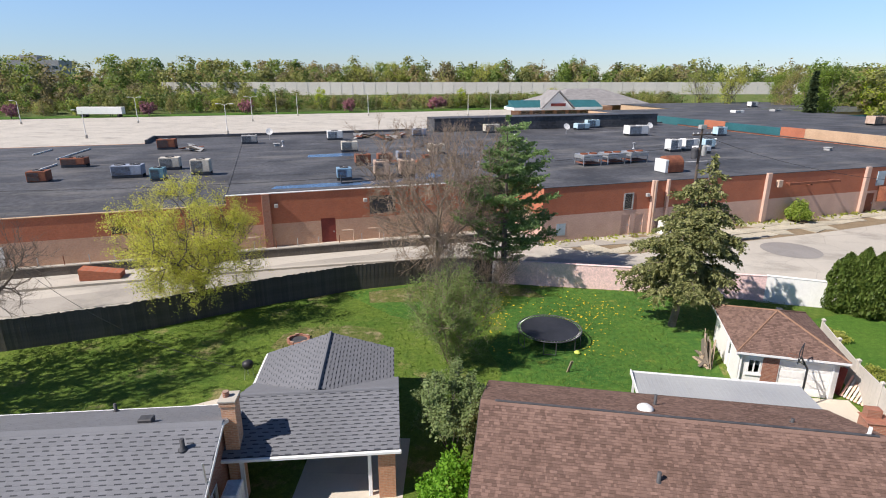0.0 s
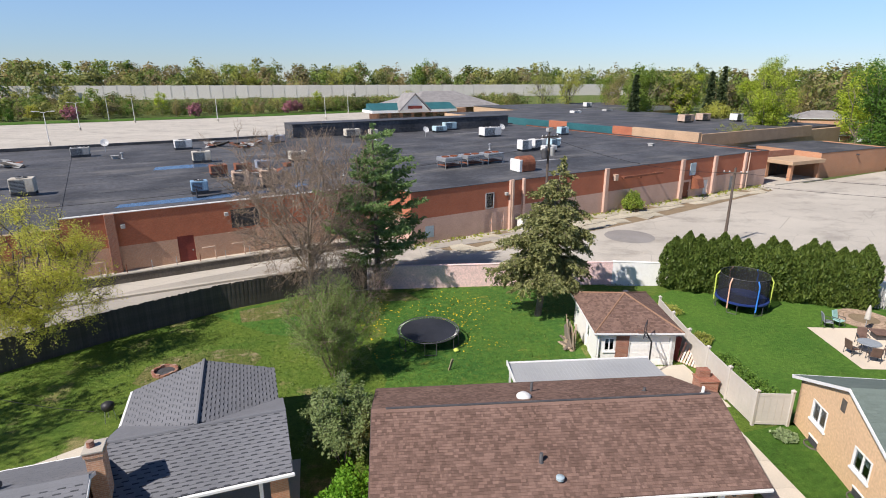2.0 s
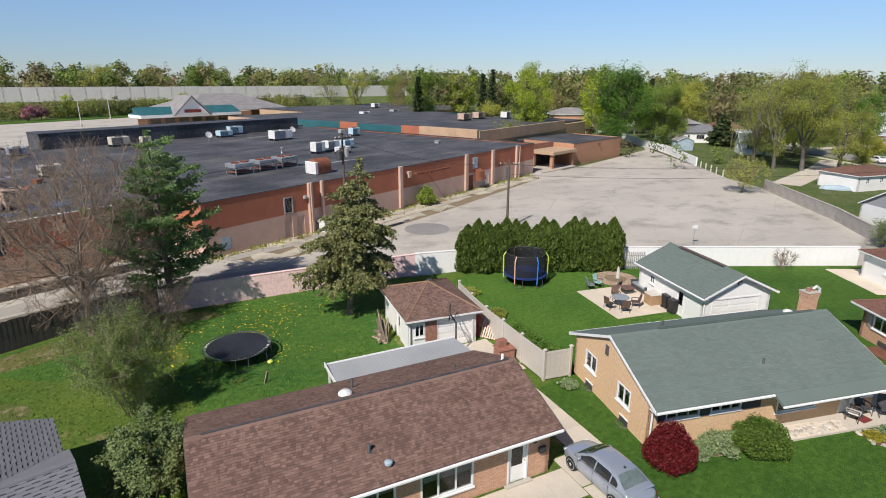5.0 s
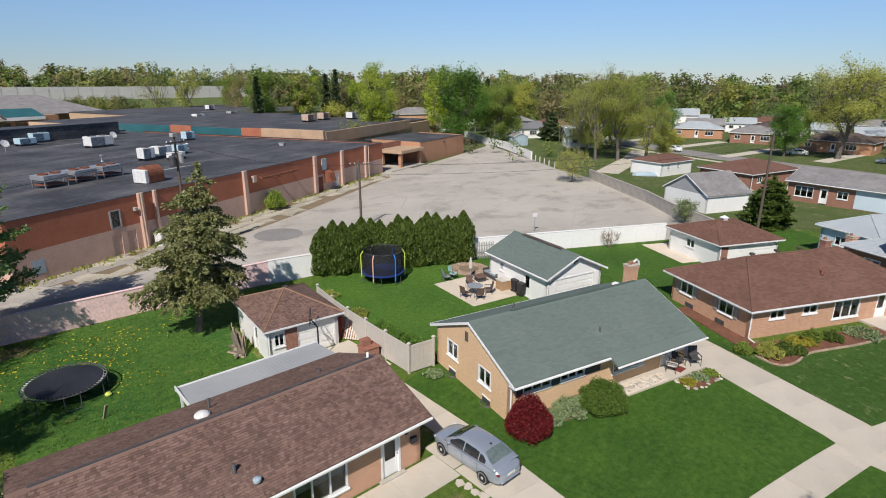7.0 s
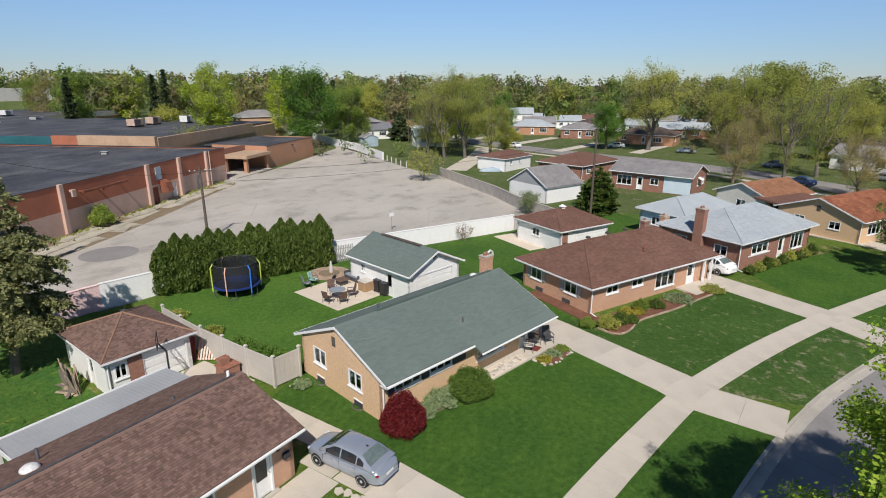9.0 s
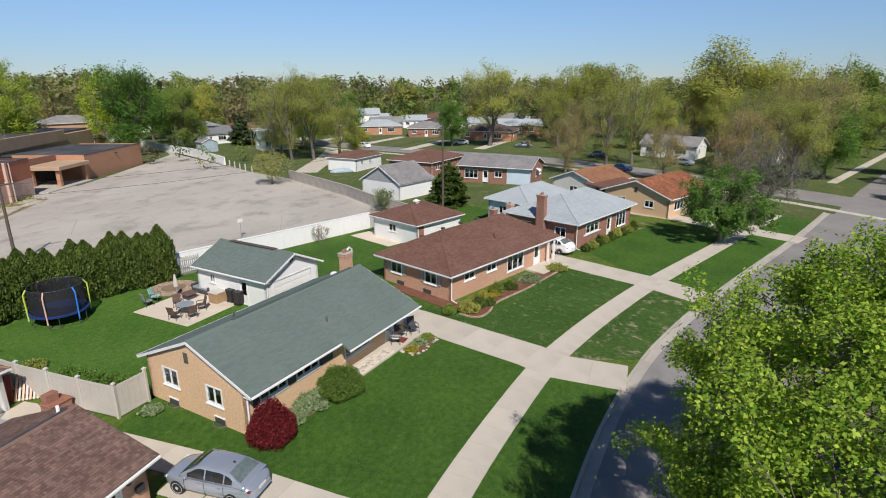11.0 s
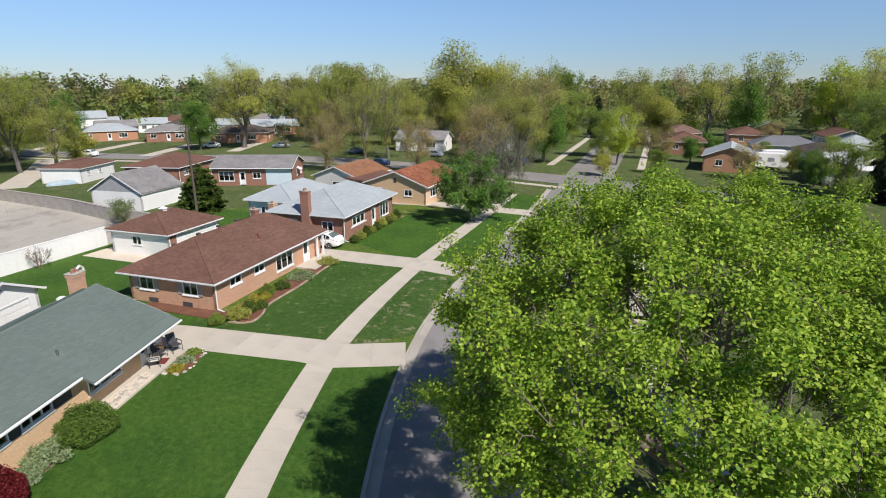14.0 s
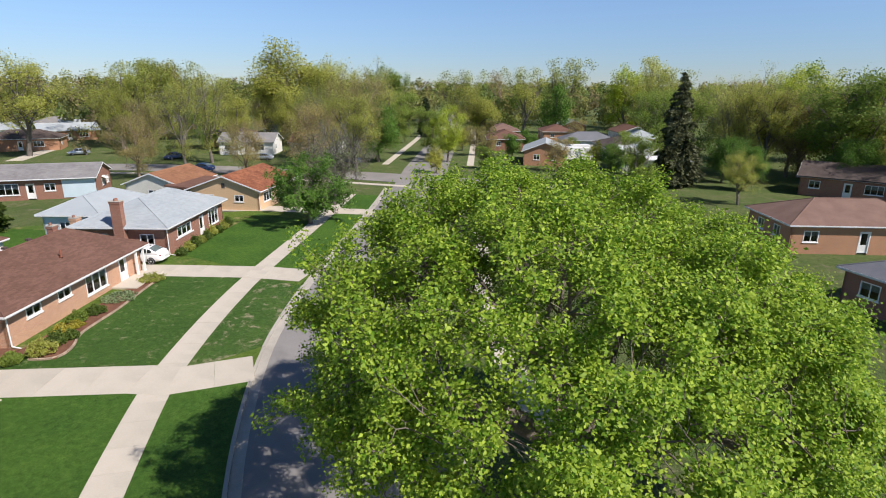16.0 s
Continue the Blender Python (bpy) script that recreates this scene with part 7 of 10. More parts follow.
part("body", MB().loft([[(xx, -1.2, z0), (xx, 1.2, z0), (xx, 1.2, z1), (xx, -1.2, z1)] for xx, z0, z1 in ((-3.6, 1.0, 2.4), (-3.2, 0.6, 3.0), (2.6, 0.6, 3.1), (3.5, 0.7, 2.2))]), M_white_paint, rvn)
for xx in (-1.2, 0.9):
    part("window", MB().box(xx, 1.19, 1.6, xx + 1.1, 1.23, 2.3), M_glass, rvn)
part("wheel", MB().tube((0, -1.2, 0.35), (0, 1.2, 0.35), 0.36, 0.36, 12), M_black, rvn)
part("wheel", MB().tube((-0.8, -1.2, 0.35), (-0.8, 1.2, 0.35), 0.36, 0.36, 12), M_black, rvn)
part("drawbar", MB().box(3.4, -0.08, 0.45, 4.8, 0.08, 0.6).box(4.6, -0.06, 0, 4.72, 0.06, 0.45), M_dark, rvn)


# ---- trees and plants ----
def leaf_quads(c, size, rng, flat=0.0, out=None, loose=0.7):
    """Loose leaves round the centres c: (n, 3) with random turns; flat presses them towards the level, out gives the way that they face."""
    n = len(c)
    if out is not None:
        f = out / (np.linalg.norm(out, axis=1, keepdims=True) + 1e-9) + loose * rng.normal(size=(n, 3)) * 0.6
        f /= np.linalg.norm(f, axis=1, keepdims=True) + 1e-9
        u = np.cross(f, rng.normal(size=(n, 3)))
        u /= np.linalg.norm(u, axis=1, keepdims=True) + 1e-9
        w = np.cross(f, u)
        s = size * (0.6 + 0.8 * rng.random((n, 1)))
        a, b = u * s * 0.62, w * s * 0.45
        return np.stack([c - a, c - b * 0.9 + a * 0.05, c + a, c + b * 0.9 + a * 0.05], axis=1)
    u = rng.normal(size=(n, 3))
    u[:, 2] *= 1 - flat
    u /= np.linalg.norm(u, axis=1, keepdims=True)
    w = rng.normal(size=(n, 3))
    w[:, 2] *= 1 - flat
    w -= (w * u).sum(1, keepdims=True) * u
    w /= np.linalg.norm(w, axis=1, keepdims=True) + 1e-9
    s = size * (0.6 + 0.8 * rng.random((n, 1)))
    a, b = u * s * 0.62, w * s * 0.45
    return np.stack([c - a, c - b * 0.9 + a * 0.05, c + a, c + b * 0.9 + a * 0.05], axis=1)


def sticks_mesh(name, segs, n):
    """Many thin tapered sticks with n sides as one mesh; segs: rows of the two ends and their radii."""
    g = np.array(segs, dtype=float).reshape(-1, 8)
    p, q, r0, r1 = g[:, 0:3], g[:, 3:6], g[:, 6], g[:, 7]
    d = q - p
    d /= np.linalg.norm(d, axis=1, keepdims=True) + 1e-9
    side = np.where(np.abs(d[:, 2:3]) < 0.9, np.array([[0, 0, 1.0]]), np.array([[1.0, 0, 0]]))
    u = np.cross(d, side)
    u /= np.linalg.norm(u, axis=1, keepdims=True) + 1e-9
    w = np.cross(d, u)
    a = np.arange(n) * 2 * math.pi / n
    around = u[:, None, :] * np.cos(a)[None, :, None] + w[:, None, :] * np.sin(a)[None, :, None]
    co = np.stack([p[:, None, :] + around * r0[:, None, None], q[:, None, :] + around * r1[:, None, None]], axis=1)
    i = np.arange(n)
    face = np.stack([i, n + i, n + (i + 1) % n, (i + 1) % n], axis=1)
    idx = (np.arange(len(g))[:, None, None] * 2 * n + face[None]).reshape(-1)
    me = bpy.data.meshes.new(name)
    me.vertices.add(co.size // 3)
    me.vertices.foreach_set("co", co.astype(np.float32).ravel())
    me.loops.add(len(idx))
    me.loops.foreach_set("vertex_index", idx.astype(np.int32))
    me.polygons.add(len(idx) // 4)
    me.polygons.foreach_set("loop_start", np.arange(0, len(idx), 4, dtype=np.int32))
    me.polygons.foreach_set("use_smooth", np.ones(len(idx) // 4, dtype=bool))
    me.update(calc_edges=True)
    return me


def crown_tips(rng, n, H, R, low, vase, shell, boughs, skew=(0, 0), lumps=0.28, flat=0.6, dome=None):
    """Places of the branch tips in a lumpy crown; gathered in boughs where boughs > 0, with gaps between them."""
    cz, hz = (low + H) / 2, (H - low) / 2
    bump = rng.normal(size=(9, 3))
    bump /= np.linalg.norm(bump, axis=1, keepdims=True)

    def spots(m, inner):
        v = rng.normal(size=(m, 3))
        v /= np.linalg.norm(v, axis=1, keepdims=True)
        if dome is not None:
            turn = np.arange(m) * 2.39996
            up = 1 - (1 - dome) * (np.arange(m) + 0.5) / m
            v = np.stack([np.cos(turn) * np.sqrt(1 - up * up), np.sin(turn) * np.sqrt(1 - up * up), up], axis=1) + v * 0.06
        lump = 1 - lumps * 0.5 + lumps * np.clip((v @ bump.T).max(1), 0, 1) ** 4
        r = (inner + (1 - inner) * rng.random(m) ** 0.6) * lump
        p = np.stack([v[:, 0] * R * r, v[:, 1] * R * r, cz + v[:, 2] * hz * r], axis=1)
        f = np.clip((p[:, 2] - low) / (H - low), 0.02, 1)
        p[:, :2] *= (1 - vase + vase * f ** 0.6)[:, None]
        p[:, 2] += skew[0] * p[:, 0] + skew[1] * p[:, 1]
        return p

    if not boughs:
        return spots(n, shell)
    c = spots(boughs, shell)
    pick = rng.integers(0, boughs, n)
    c[:, :2] *= 0.9
    reach = R * 0.85 / boughs ** 0.5
    return c[pick] + np.clip(rng.normal(size=(n, 3)), -1.9, 1.9) * reach * np.array([1, 1, flat]) * (0.7 + 0.6 * rng.random((boughs, 1)))[pick]


def ball(rng, n):
    """Places spread evenly in a ball of radius one."""
    v = rng.normal(size=(n, 3))
    return v / (np.linalg.norm(v, axis=1, keepdims=True) + 1e-9) * rng.random((n, 1)) ** (1 / 3)


def twig_tree(name, seed, H, R, low, trunk_r, tips, label, leaf=None, per=0, size=0.1, bark=None, twigs=6, twig_len=0.7, vase=0.3, shell=0.35, boughs=0, puff=0.35, stems=1, skew=(0, 0), rise=0.5, thin=0.009, face=0.7, fork=0.5, lumps=0.28, category="tree", dome=None):
    """A tree that forks again and again from the trunk out to every tip; each tip carries twigs and, where leaf is given, a tuft of leaves."""
    rng = np.random.default_rng(seed)
    T = thing(name, 0, 0, 0, 0, label, category)
    pts = crown_tips(rng, tips, H, R, low, vase, shell, boughs, skew, lumps, dome=dome)
    pts[:, 2] = np.maximum(pts[:, 2], 0.35)
    wood, fine, ends = [], [], []

    def width(n):
        return max(thin * 1.4, trunk_r * (n / tips) ** 0.47)

    def grow(p, idx, r, depth):
        if len(idx) == 1:
            q = pts[idx[0]]
            mid = (p + q) / 2 + rng.normal(size=3) * 0.05 * np.linalg.norm(q - p) - np.array([0, 0, 0.04 * np.linalg.norm(q - p)])
            wood.append((*p, *mid, r, r * 0.7))
            wood.append((*mid, *q, r * 0.7, thin))
            ends.append((q, q - mid))
            return
        c = pts[idx].mean(0)
        node = p + (c - p) * (0.3 + 0.22 * rng.random())
        gap = np.linalg.norm(node - p)
        node = node + rng.normal(size=3) * 0.09 * gap
        w = width(len(idx))
        wood.append((*p, *node, min(r, w * 1.15), w))
        way = pts[idx] - node
        way /= np.linalg.norm(way, axis=1, keepdims=True) + 1e-9
        way -= way.mean(0)
        axis = np.linalg.svd(way + 1e-6 * rng.normal(size=way.shape), full_matrices=False)[2][0]
        order = idx[np.argsort(way @ axis)]
        k = int(np.clip(round(len(idx) * (0.5 + 0.24 * (rng.random() - 0.5) * 2)), 1, len(idx) - 1))
        grow(node, order[:k], w, depth + 1)
        grow(node, order[k:], w, depth + 1)

    ids = np.arange(tips)
    if stems == 1:
        top = low + fork * (H - low) * 0.35
        knee = np.array([rng.normal() * 0.03 * H, rng.normal() * 0.03 * H, top])
        wood.append((0, 0, -0.25, knee[0] * 0.3, knee[1] * 0.3, top * 0.45, trunk_r * 1.35, trunk_r))
        wood.append((knee[0] * 0.3, knee[1] * 0.3, top * 0.45, *knee, trunk_r, trunk_r * 0.9))
        a = np.arctan2(pts[:, 1], pts[:, 0]) + rng.normal(size=tips) * 0.12
        near = np.hypot(pts[:, 0], pts[:, 1]) < 0.35 * R
        groups = [ids[near]] + [ids[~near & (np.floor((a + math.pi) / (2 * math.pi) * 5 + 0.3).astype(int) % 5 == k)] for k in range(5)]
        for k, g in enumerate(groups):
            if len(g):
                f = 1.0 if k == 0 else 0.55 + 0.09 * k
                grow(knee * f, g, trunk_r * 0.8, 1)
    else:
        a = np.arctan2(pts[:, 1], pts[:, 0])
        for k in range(stems):
            g = ids[np.floor((a + math.pi) / (2 * math.pi) * stems).astype(int) % stems == k]
            if len(g):
                th = -math.pi + (k + 0.5) * 2 * math.pi / stems
                base = np.array([math.cos(th) * trunk_r * 2.2, math.sin(th) * trunk_r * 2.2, -0.2])
                grow(base, g, trunk_r, 1)
    part("trunk", sticks_mesh("trunk", wood, 6), bark or M_bark, T)
    tuft = []
    for q, way in ends:
        way = way / (np.linalg.norm(way) + 1e-9)
        for _ in range(twigs):
            d = way * 0.6 + rng.normal(size=3) * 0.6 + np.array([0, 0, rise])
            d /= np.linalg.norm(d) + 1e-9
            e = q + d * twig_len * (0.5 + 0.8 * rng.random())
            st = q - way * twig_len * 0.6 * rng.random()
            fine.append((*st, *e, thin, thin * 0.4))
            tuft.append((st, e))
            if twigs > 5:
                m = st + (e - st) * (0.4 + 0.4 * rng.random())
                e2 = m + (d + rng.normal(size=3) * 0.55) * twig_len * 0.4
                fine.append((*m, *e2, thin * 0.7, thin * 0.35))
                tuft.append((m, e2))
    if fine:
        tagged(part("brushwood", sticks_mesh("brushwood", fine, 3), bark or M_bark, T), kind="stuff")
    if leaf and per:
        tw = np.array(tuft if tuft else [(q - w_ * 0.5, q) for q, w_ in ends])
        m = int(per * tips)
        pick = rng.integers(0, len(tw), m)
        f = (0.15 + 0.95 * rng.random((m, 1)))
        pos = tw[pick, 0] * (1 - f) + tw[pick, 1] * f + ball(rng, m) * puff
        cz = (low + H) / 2
        out = (pos - np.array([0, 0, cz - 0.25 * H])) / R + np.array([0, 0, face])
        part("crown", quads_mesh("crown", leaf_quads(pos, size, rng, 0.3, out, 1.0)), leaf, T)
    return T


def spruce(name, seed, H, R, leaf, per, size, label, droop=0.35, trunk_r=0.22, skirt=0.12, layers=26, hang=0.0, taper=0.75, ring_n=6, uneven=0.3):
    """A conifer: whorls of branches with side branchlets in rows, and needle sprays along each of them."""
    rng = np.random.default_rng(seed)
    T = thing(name, 0, 0, 0, 0, label, "tree")
    wood, c, way = [], [], []
    wood.append((0, 0, -0.25, 0.05, 0, H * 0.5, trunk_r, trunk_r * 0.6))
    wood.append((0.05, 0, H * 0.5, 0, 0.05, H, trunk_r * 0.6, 0.02))
    side = 1 - uneven + 2 * uneven * rng.random((layers, 9))
    for i in range(layers):
        f = i / (layers - 1)
        z = H * (skirt + (0.985 - skirt) * f)
        rad = R * (1 - f) ** taper * (1 if f > 0.08 else 0.75) + 0.12
        a0 = rng.random() * 6.283
        for k in range(ring_n if f < 0.85 else 4):
            a = a0 + 6.283 * k / ring_n + rng.normal() * 0.25
            rr = rad * side[i, k]
            zz = z + rng.normal() * 0.2
            d = np.array([math.cos(a), math.sin(a), 0.0])
            lat = np.array([-d[1], d[0], 0.0])
            n = 4

            def at(t):
                return np.array([0, 0, zz]) + d * rr * t + np.array([0, 0, -droop * rr * (t * t * 1.6 - t * 0.6) + 0.06 * rr * t])

            for j in range(n):
                wood.append((*at(j / n), *at((j + 1) / n), 0.045 * (1 - f) * (1 - j / n) + 0.012, 0.045 * (1 - f) * (1 - (j + 1) / n) + 0.008))
            m = max(3, int(rr / 0.17))
            for j in range(m):
                t = 0.22 + 0.78 * (j + rng.random() * 0.6) / m
                base = at(t)
                for s in (-1, 1):
                    ln = (0.22 + 0.42 * (1 - t)) * rr * (0.6 + 0.6 * rng.random()) * 0.8 + 0.12
                    bd = lat * s + d * 0.75 + rng.normal(size=3) * 0.22 + np.array([0, 0, -hang + 0.1])
                    bd /= np.linalg.norm(bd)
                    q = max(3, int(per * ln))
                    u = rng.random((q, 1)) ** 0.8
                    c.append(base + bd * ln * u + rng.normal(size=(q, 3)) * 0.05 + np.array([0, 0, -hang * 0.35]) * ln * u * u)
                    way.append(np.repeat(bd[None], q, 0))
    c, way = np.concatenate(c), np.concatenate(way)
    way = way + rng.normal(size=way.shape) * 0.45
    way /= np.linalg.norm(way, axis=1, keepdims=True)
    wid = np.cross(way, rng.normal(size=way.shape))
    wid /= np.linalg.norm(wid, axis=1, keepdims=True) + 1e-9
    s = size * (0.6 + 0.8 * rng.random((len(c), 1)))
    al, ac = way * s, wid * s * 0.26
    part("trunk", sticks_mesh("trunk", wood, 6), M_bark, T)
    part("crown", quads_mesh("crown", np.stack([c - al * 0.4, c - ac, c + al * 0.6, c + ac], axis=1)), leaf, T)
    return T


def bush(name, seed, rx, ry, h, n, size, leaf, label, category="bush", wob=0.12):
    """A shrub: stems and a shell of small leaves with an uneven outline."""
    rng = np.random.default_rng(seed)
    T = thing(name, 0, 0, 0, 0, label, category)
    st = MB()
    for k in range(7):
        a = k * 0.9
        st.tube((0.05 * math.cos(a), 0.05 * math.sin(a), -0.05), (rx * 0.5 * math.cos(a), ry * 0.5 * math.sin(a), h * 0.75), 0.025, 0.008, 4, None, False)
    tagged(part("stem", st, M_bark, T), kind="stuff")
    v = rng.normal(size=(n, 3))
    v /= np.linalg.norm(v, axis=1, keepdims=True)
    v[:, 2] = np.abs(v[:, 2]) * 1.0 - 0.25 * rng.random(n)
    lump = 1 + wob * (np.sin(v[:, 0] * 7 + seed) + np.sin(v[:, 1] * 9 + 2 * seed) + np.sin(v[:, 2] * 8))
    r = (0.72 + 0.3 * rng.random(n)) * lump
    c = v * np.stack([rx * r, ry * r, h * 0.72 * r], axis=1) + np.array([0, 0, h * 0.27])
    c[:, 2] = np.maximum(c[:, 2], 0.03)
    part("leaves", quads_mesh("leaves", leaf_quads(c, size, rng)), leaf, T)
    return T


def put(T, x, y, z=0.0, rz=0.0):
    T.matrix_basis = pose(x, y, z, 0, 0, rz)
    return T


# street maple beside the camera
put(twig_tree("street_maple", 11, 12.0, 9.45, 0.9, 0.36, 3300, "large street maple in bright fresh green leaf", L_maple, 130, 0.082, M_bark, 2, 0.34, vase=0.1, shell=0.8, boughs=560, puff=0.36, dome=-0.55, skew=(0.04, 0.055), rise=0.45, face=0.9, lumps=0.12), 10.7, -13.1, -0.05)
# back yard trees
put(spruce("spruce", 21, 11.2, 2.75, L_spruce, 27, 0.20, "tall olive-green spruce beside the garage", 0.16, 0.25, 0.25, 22, 0.6, 0.66, 6, 0.5), 14.0, 33.4).matrix_basis = pose(14.0, 33.4, 0, 0, 6.2, 0)
put(spruce("pine", 22, 12.8, 3.7, L_pine, 31, 0.18, "dark green pine by the rear wall", -0.14, 0.28, 0.14, 13, -0.15, 0.42, 5, 0.65), 3.6, 41.9)
put(twig_tree("bare_tree", 23, 13.0, 6.6, 1.2, 0.23, 760, "bare brown tree with fine twigs", L_bud, 14, 0.05, M_twig, 7, 0.8, vase=0.55, shell=0.3, rise=0.5, thin=0.012, puff=0.1, lumps=0.5), -1.6, 39.6)
put(twig_tree("yellow_tree", 24, 8.8, 5.6, 1.3, 0.26, 420, "young tree in pale yellow-green leaf by the fence", L_yellow, 175, 0.072, M_bark, 5, 0.9, vase=0.15, shell=0.3, boughs=130, puff=0.28, rise=0.35, lumps=0.35), -17.5, 34.6)
put(twig_tree("shrub_tree", 25, 5.6, 2.7, 0.5, 0.07, 260, "half-leaved tall grey-green shrub", L_haze, 130, 0.06, M_twig, 6, 0.55, vase=0.3, shell=0.2, puff=0.2, stems=7, rise=0.7, thin=0.007, lumps=0.35), -0.4, 28.2)
put(twig_tree("bare_tree", 26, 7.8, 4.4, 1.2, 0.18, 220, "bare dark tree behind the fence", None, 0, 0.1, M_bark, 7, 0.8, vase=0.45, shell=0.3, lumps=0.5), -29.6, 30.9)
put(twig_tree("yard_tree", 30, 17.5, 6.0, 4.0, 0.35, 320, "tall budding tree behind the grey house", L_olive, 22, 0.2, M_bark, 5, 0.9, vase=0.4, shell=0.3, lumps=0.4), -30.0, 21.6)
put(twig_tree("leafy_shrub", 27, 4.1, 1.7, 0.4, 0.06, 170, "grey-green leafy shrub between the houses", L_graygreen, 120, 0.085, M_bark_gray, 3, 0.35, vase=0.35, shell=0.45, boughs=34, puff=0.22, stems=5, rise=0.5, lumps=0.35), -0.35, 20.6)
put(bush("bush", 28, 1.25, 1.2, 2.3, 7000, 0.11, L_fresh_shrub, "bright green leafy bush between the houses"), -0.2, 17.0)
put(twig_tree("bare_shrub", 29, 3.6, 2.6, 0.2, 0.05, 130, "tangle of bare brown shrubs by the wall", None, 0, 0.1, M_twig, 7, 0.6, vase=0.4, shell=0.2, stems=8, category="shrub"), 2.4, 38.4)
put(twig_tree("bare_shrub", 31, 4.6, 1.9, 0.2, 0.05, 130, "bare grey shrub below the brown tree", None, 0, 0.1, M_bark_gray, 7, 0.6, vase=0.5, shell=0.2, stems=7, rise=0.8, category="shrub"), -0.5, 35.2)

# arborvitae hedge, one plant after another
rng0 = np.random.default_rng(5)


def arborvitae(seed, H, R):
    rng = np.random.default_rng(seed)
    T = thing("arborvitae", 0, 0, 0, 0, "dense green arborvitae in a tall hedge row", "arborvitae", "arborvitae hedge")
    part("trunk", MB().tube((0, 0, -0.1), (0, 0, H * 0.8), 0.09, 0.02, 6), M_bark, T)
    n = 6800
    f = rng.random(n) ** 0.85
    prof = np.where(f < 0.12, 0.75 + 2.0 * f, 1.0) * (1 - np.clip((f - 0.48) / 0.52, 0, 1) ** 2.0)
    a = rng.random(n) * 6.283
    r = R * (prof * (0.74 + 0.32 * rng.random(n)) * (1 + 0.14 * np.sin(a * 5 + f * 9) + 0.06 * np.sin(a * 3 - f * 23)) + 0.03)
    c = np.stack([np.cos(a) * r, np.sin(a) * r, 0.05 + f * H], axis=1)
    q = leaf_quads(c, 0.165, rng)
    up = np.array([0, 0, 1.0])
    q[:, 2] += up * 0.12
    q[:, 0] -= up * 0.08
    part("foliage", quads_mesh("foliage", q), L_arb, T)
    return T


arbs = [arborvitae(40 + k, 4.55, 0.98) for k in range(3)]
for k in range(16):
    f = k / 15
    x, y = 26.6 + 11.0 * f, 36.2 - 6.6 * f
    src = arbs[k] if k < 3 else copy_thing(arbs[k % 3], pose(0, 0, 0))
    w = (1.0, 0.9, 1.06, 0.95, 1.02)[k % 5]
    src.matrix_basis = pose(x + 0.12 * math.sin(k * 2.7), y + 0.12 * math.cos(k * 4.1), 0, 1.5 * math.sin(k * 3.3), 2.0 * math.cos(k * 1.9), k * 77) @ Matrix.Diagonal((w, w, 0.90 + 0.17 * ((k * 5) % 7) / 7, 1))

# hedge and garden shrubs
for k in range(5):
    f = k / 4
    put(bush("hedge_shrub", 60 + k, 0.95, 0.85, 1.25, 6000, 0.09, L_hedge, "clipped green hedge shrub by the vinyl fence"), 20.7 + 0.35 * f - 0.05, 19.7 + 3.6 * f)
put(bush("red_bush", 70, 1.09, 1.07, 2.08, 22000, 0.065, L_red, "round dark red maple bush at the house corner", wob=0.06), 18.72, 10.55)
put(bush("round_bush", 71, 1.3, 1.2, 1.55, 16000, 0.065, L_yew, "round clipped green bush by the wall", wob=0.07), 23.2, 8.9)
put(bush("sage_bush", 72, 1.35, 0.85, 0.6, 6000, 0.08, L_sage, "pale grey-green spreading shrub", wob=0.25), 21.9, 9.95, 0, -20)
put(bush("sage_bush", 73, 0.6, 0.45, 0.4, 1500, 0.09, L_sage, "pale grey-green low shrub", wob=0.25), 20.5, 10.2)
for k, (x, y, r, hh, lf, lab) in enumerate(((35.0, 3.6, 0.75, 1.0, L_olive, "bronze-green shrub in the mulch bed"), (36.1, 2.95, 0.6, 0.85, L_arb, "dark green shrub in the mulch bed"), (36.6, 2.2, 0.45, 0.6, L_arb, "small dark green shrub in the mulch bed"), (37.6, 2.7, 0.55, 0.7, L_gold, "golden shrub in the mulch bed"),
                                         (38.4, 2.0, 0.45, 0.5, L_gold, "golden shrub in the mulch bed"), (39.2, 1.9, 0.6, 0.85, L_fresh, "bright green shrub in the mulch bed"), (40.2, 0.9, 0.6, 0.7, L_arb, "round green shrub in the mulch bed"), (45.6, -2.9, 0.9, 0.6, L_olive, "low olive shrub in the mulch bed"), (42.5, -0.6, 1.1, 0.5, L_sage, "blue-green spreading juniper in the mulch bed"), (34.6, 4.9, 0.5, 0.7, L_fresh, "green plant at the house corner"))):
    put(bush("shrub", 80 + k, r, r, hh, 1400, 0.10, lf, lab), x, y)
for k in range(9):
    x, y = local(51.6, -5.0, -32.5, 0.8 + k * 1.35, -0.55)
    put(bush("shrub", 95 + k, 0.6, 0.5, 0.75 + 0.2 * (k % 3), 800, 0.13, L_olive if k % 2 else L_arb, "round foundation shrub before the brick wall"), x, y)
for k, (x, y, r, hh, lf) in enumerate(((28.5, 6.25, 0.42, 0.32, L_gold), (29.5, 5.95, 0.5, 0.35, L_sage), (30.4, 5.65, 0.4, 0.3, L_fresh), (37.2, 63.0, 1.1, 2.4, L_fresh), (19.9, 17.6, 0.5, 0.4, L_sage), (22.6, 27.2, 0.7, 0.6, L_olive), (23.2, 31.6, 0.9, 0.7, L_olive))):
    put(bush("shrub", 110 + k, r, r, hh, 900, 0.10, lf, "low leafy shrub in the garden"), x, y)

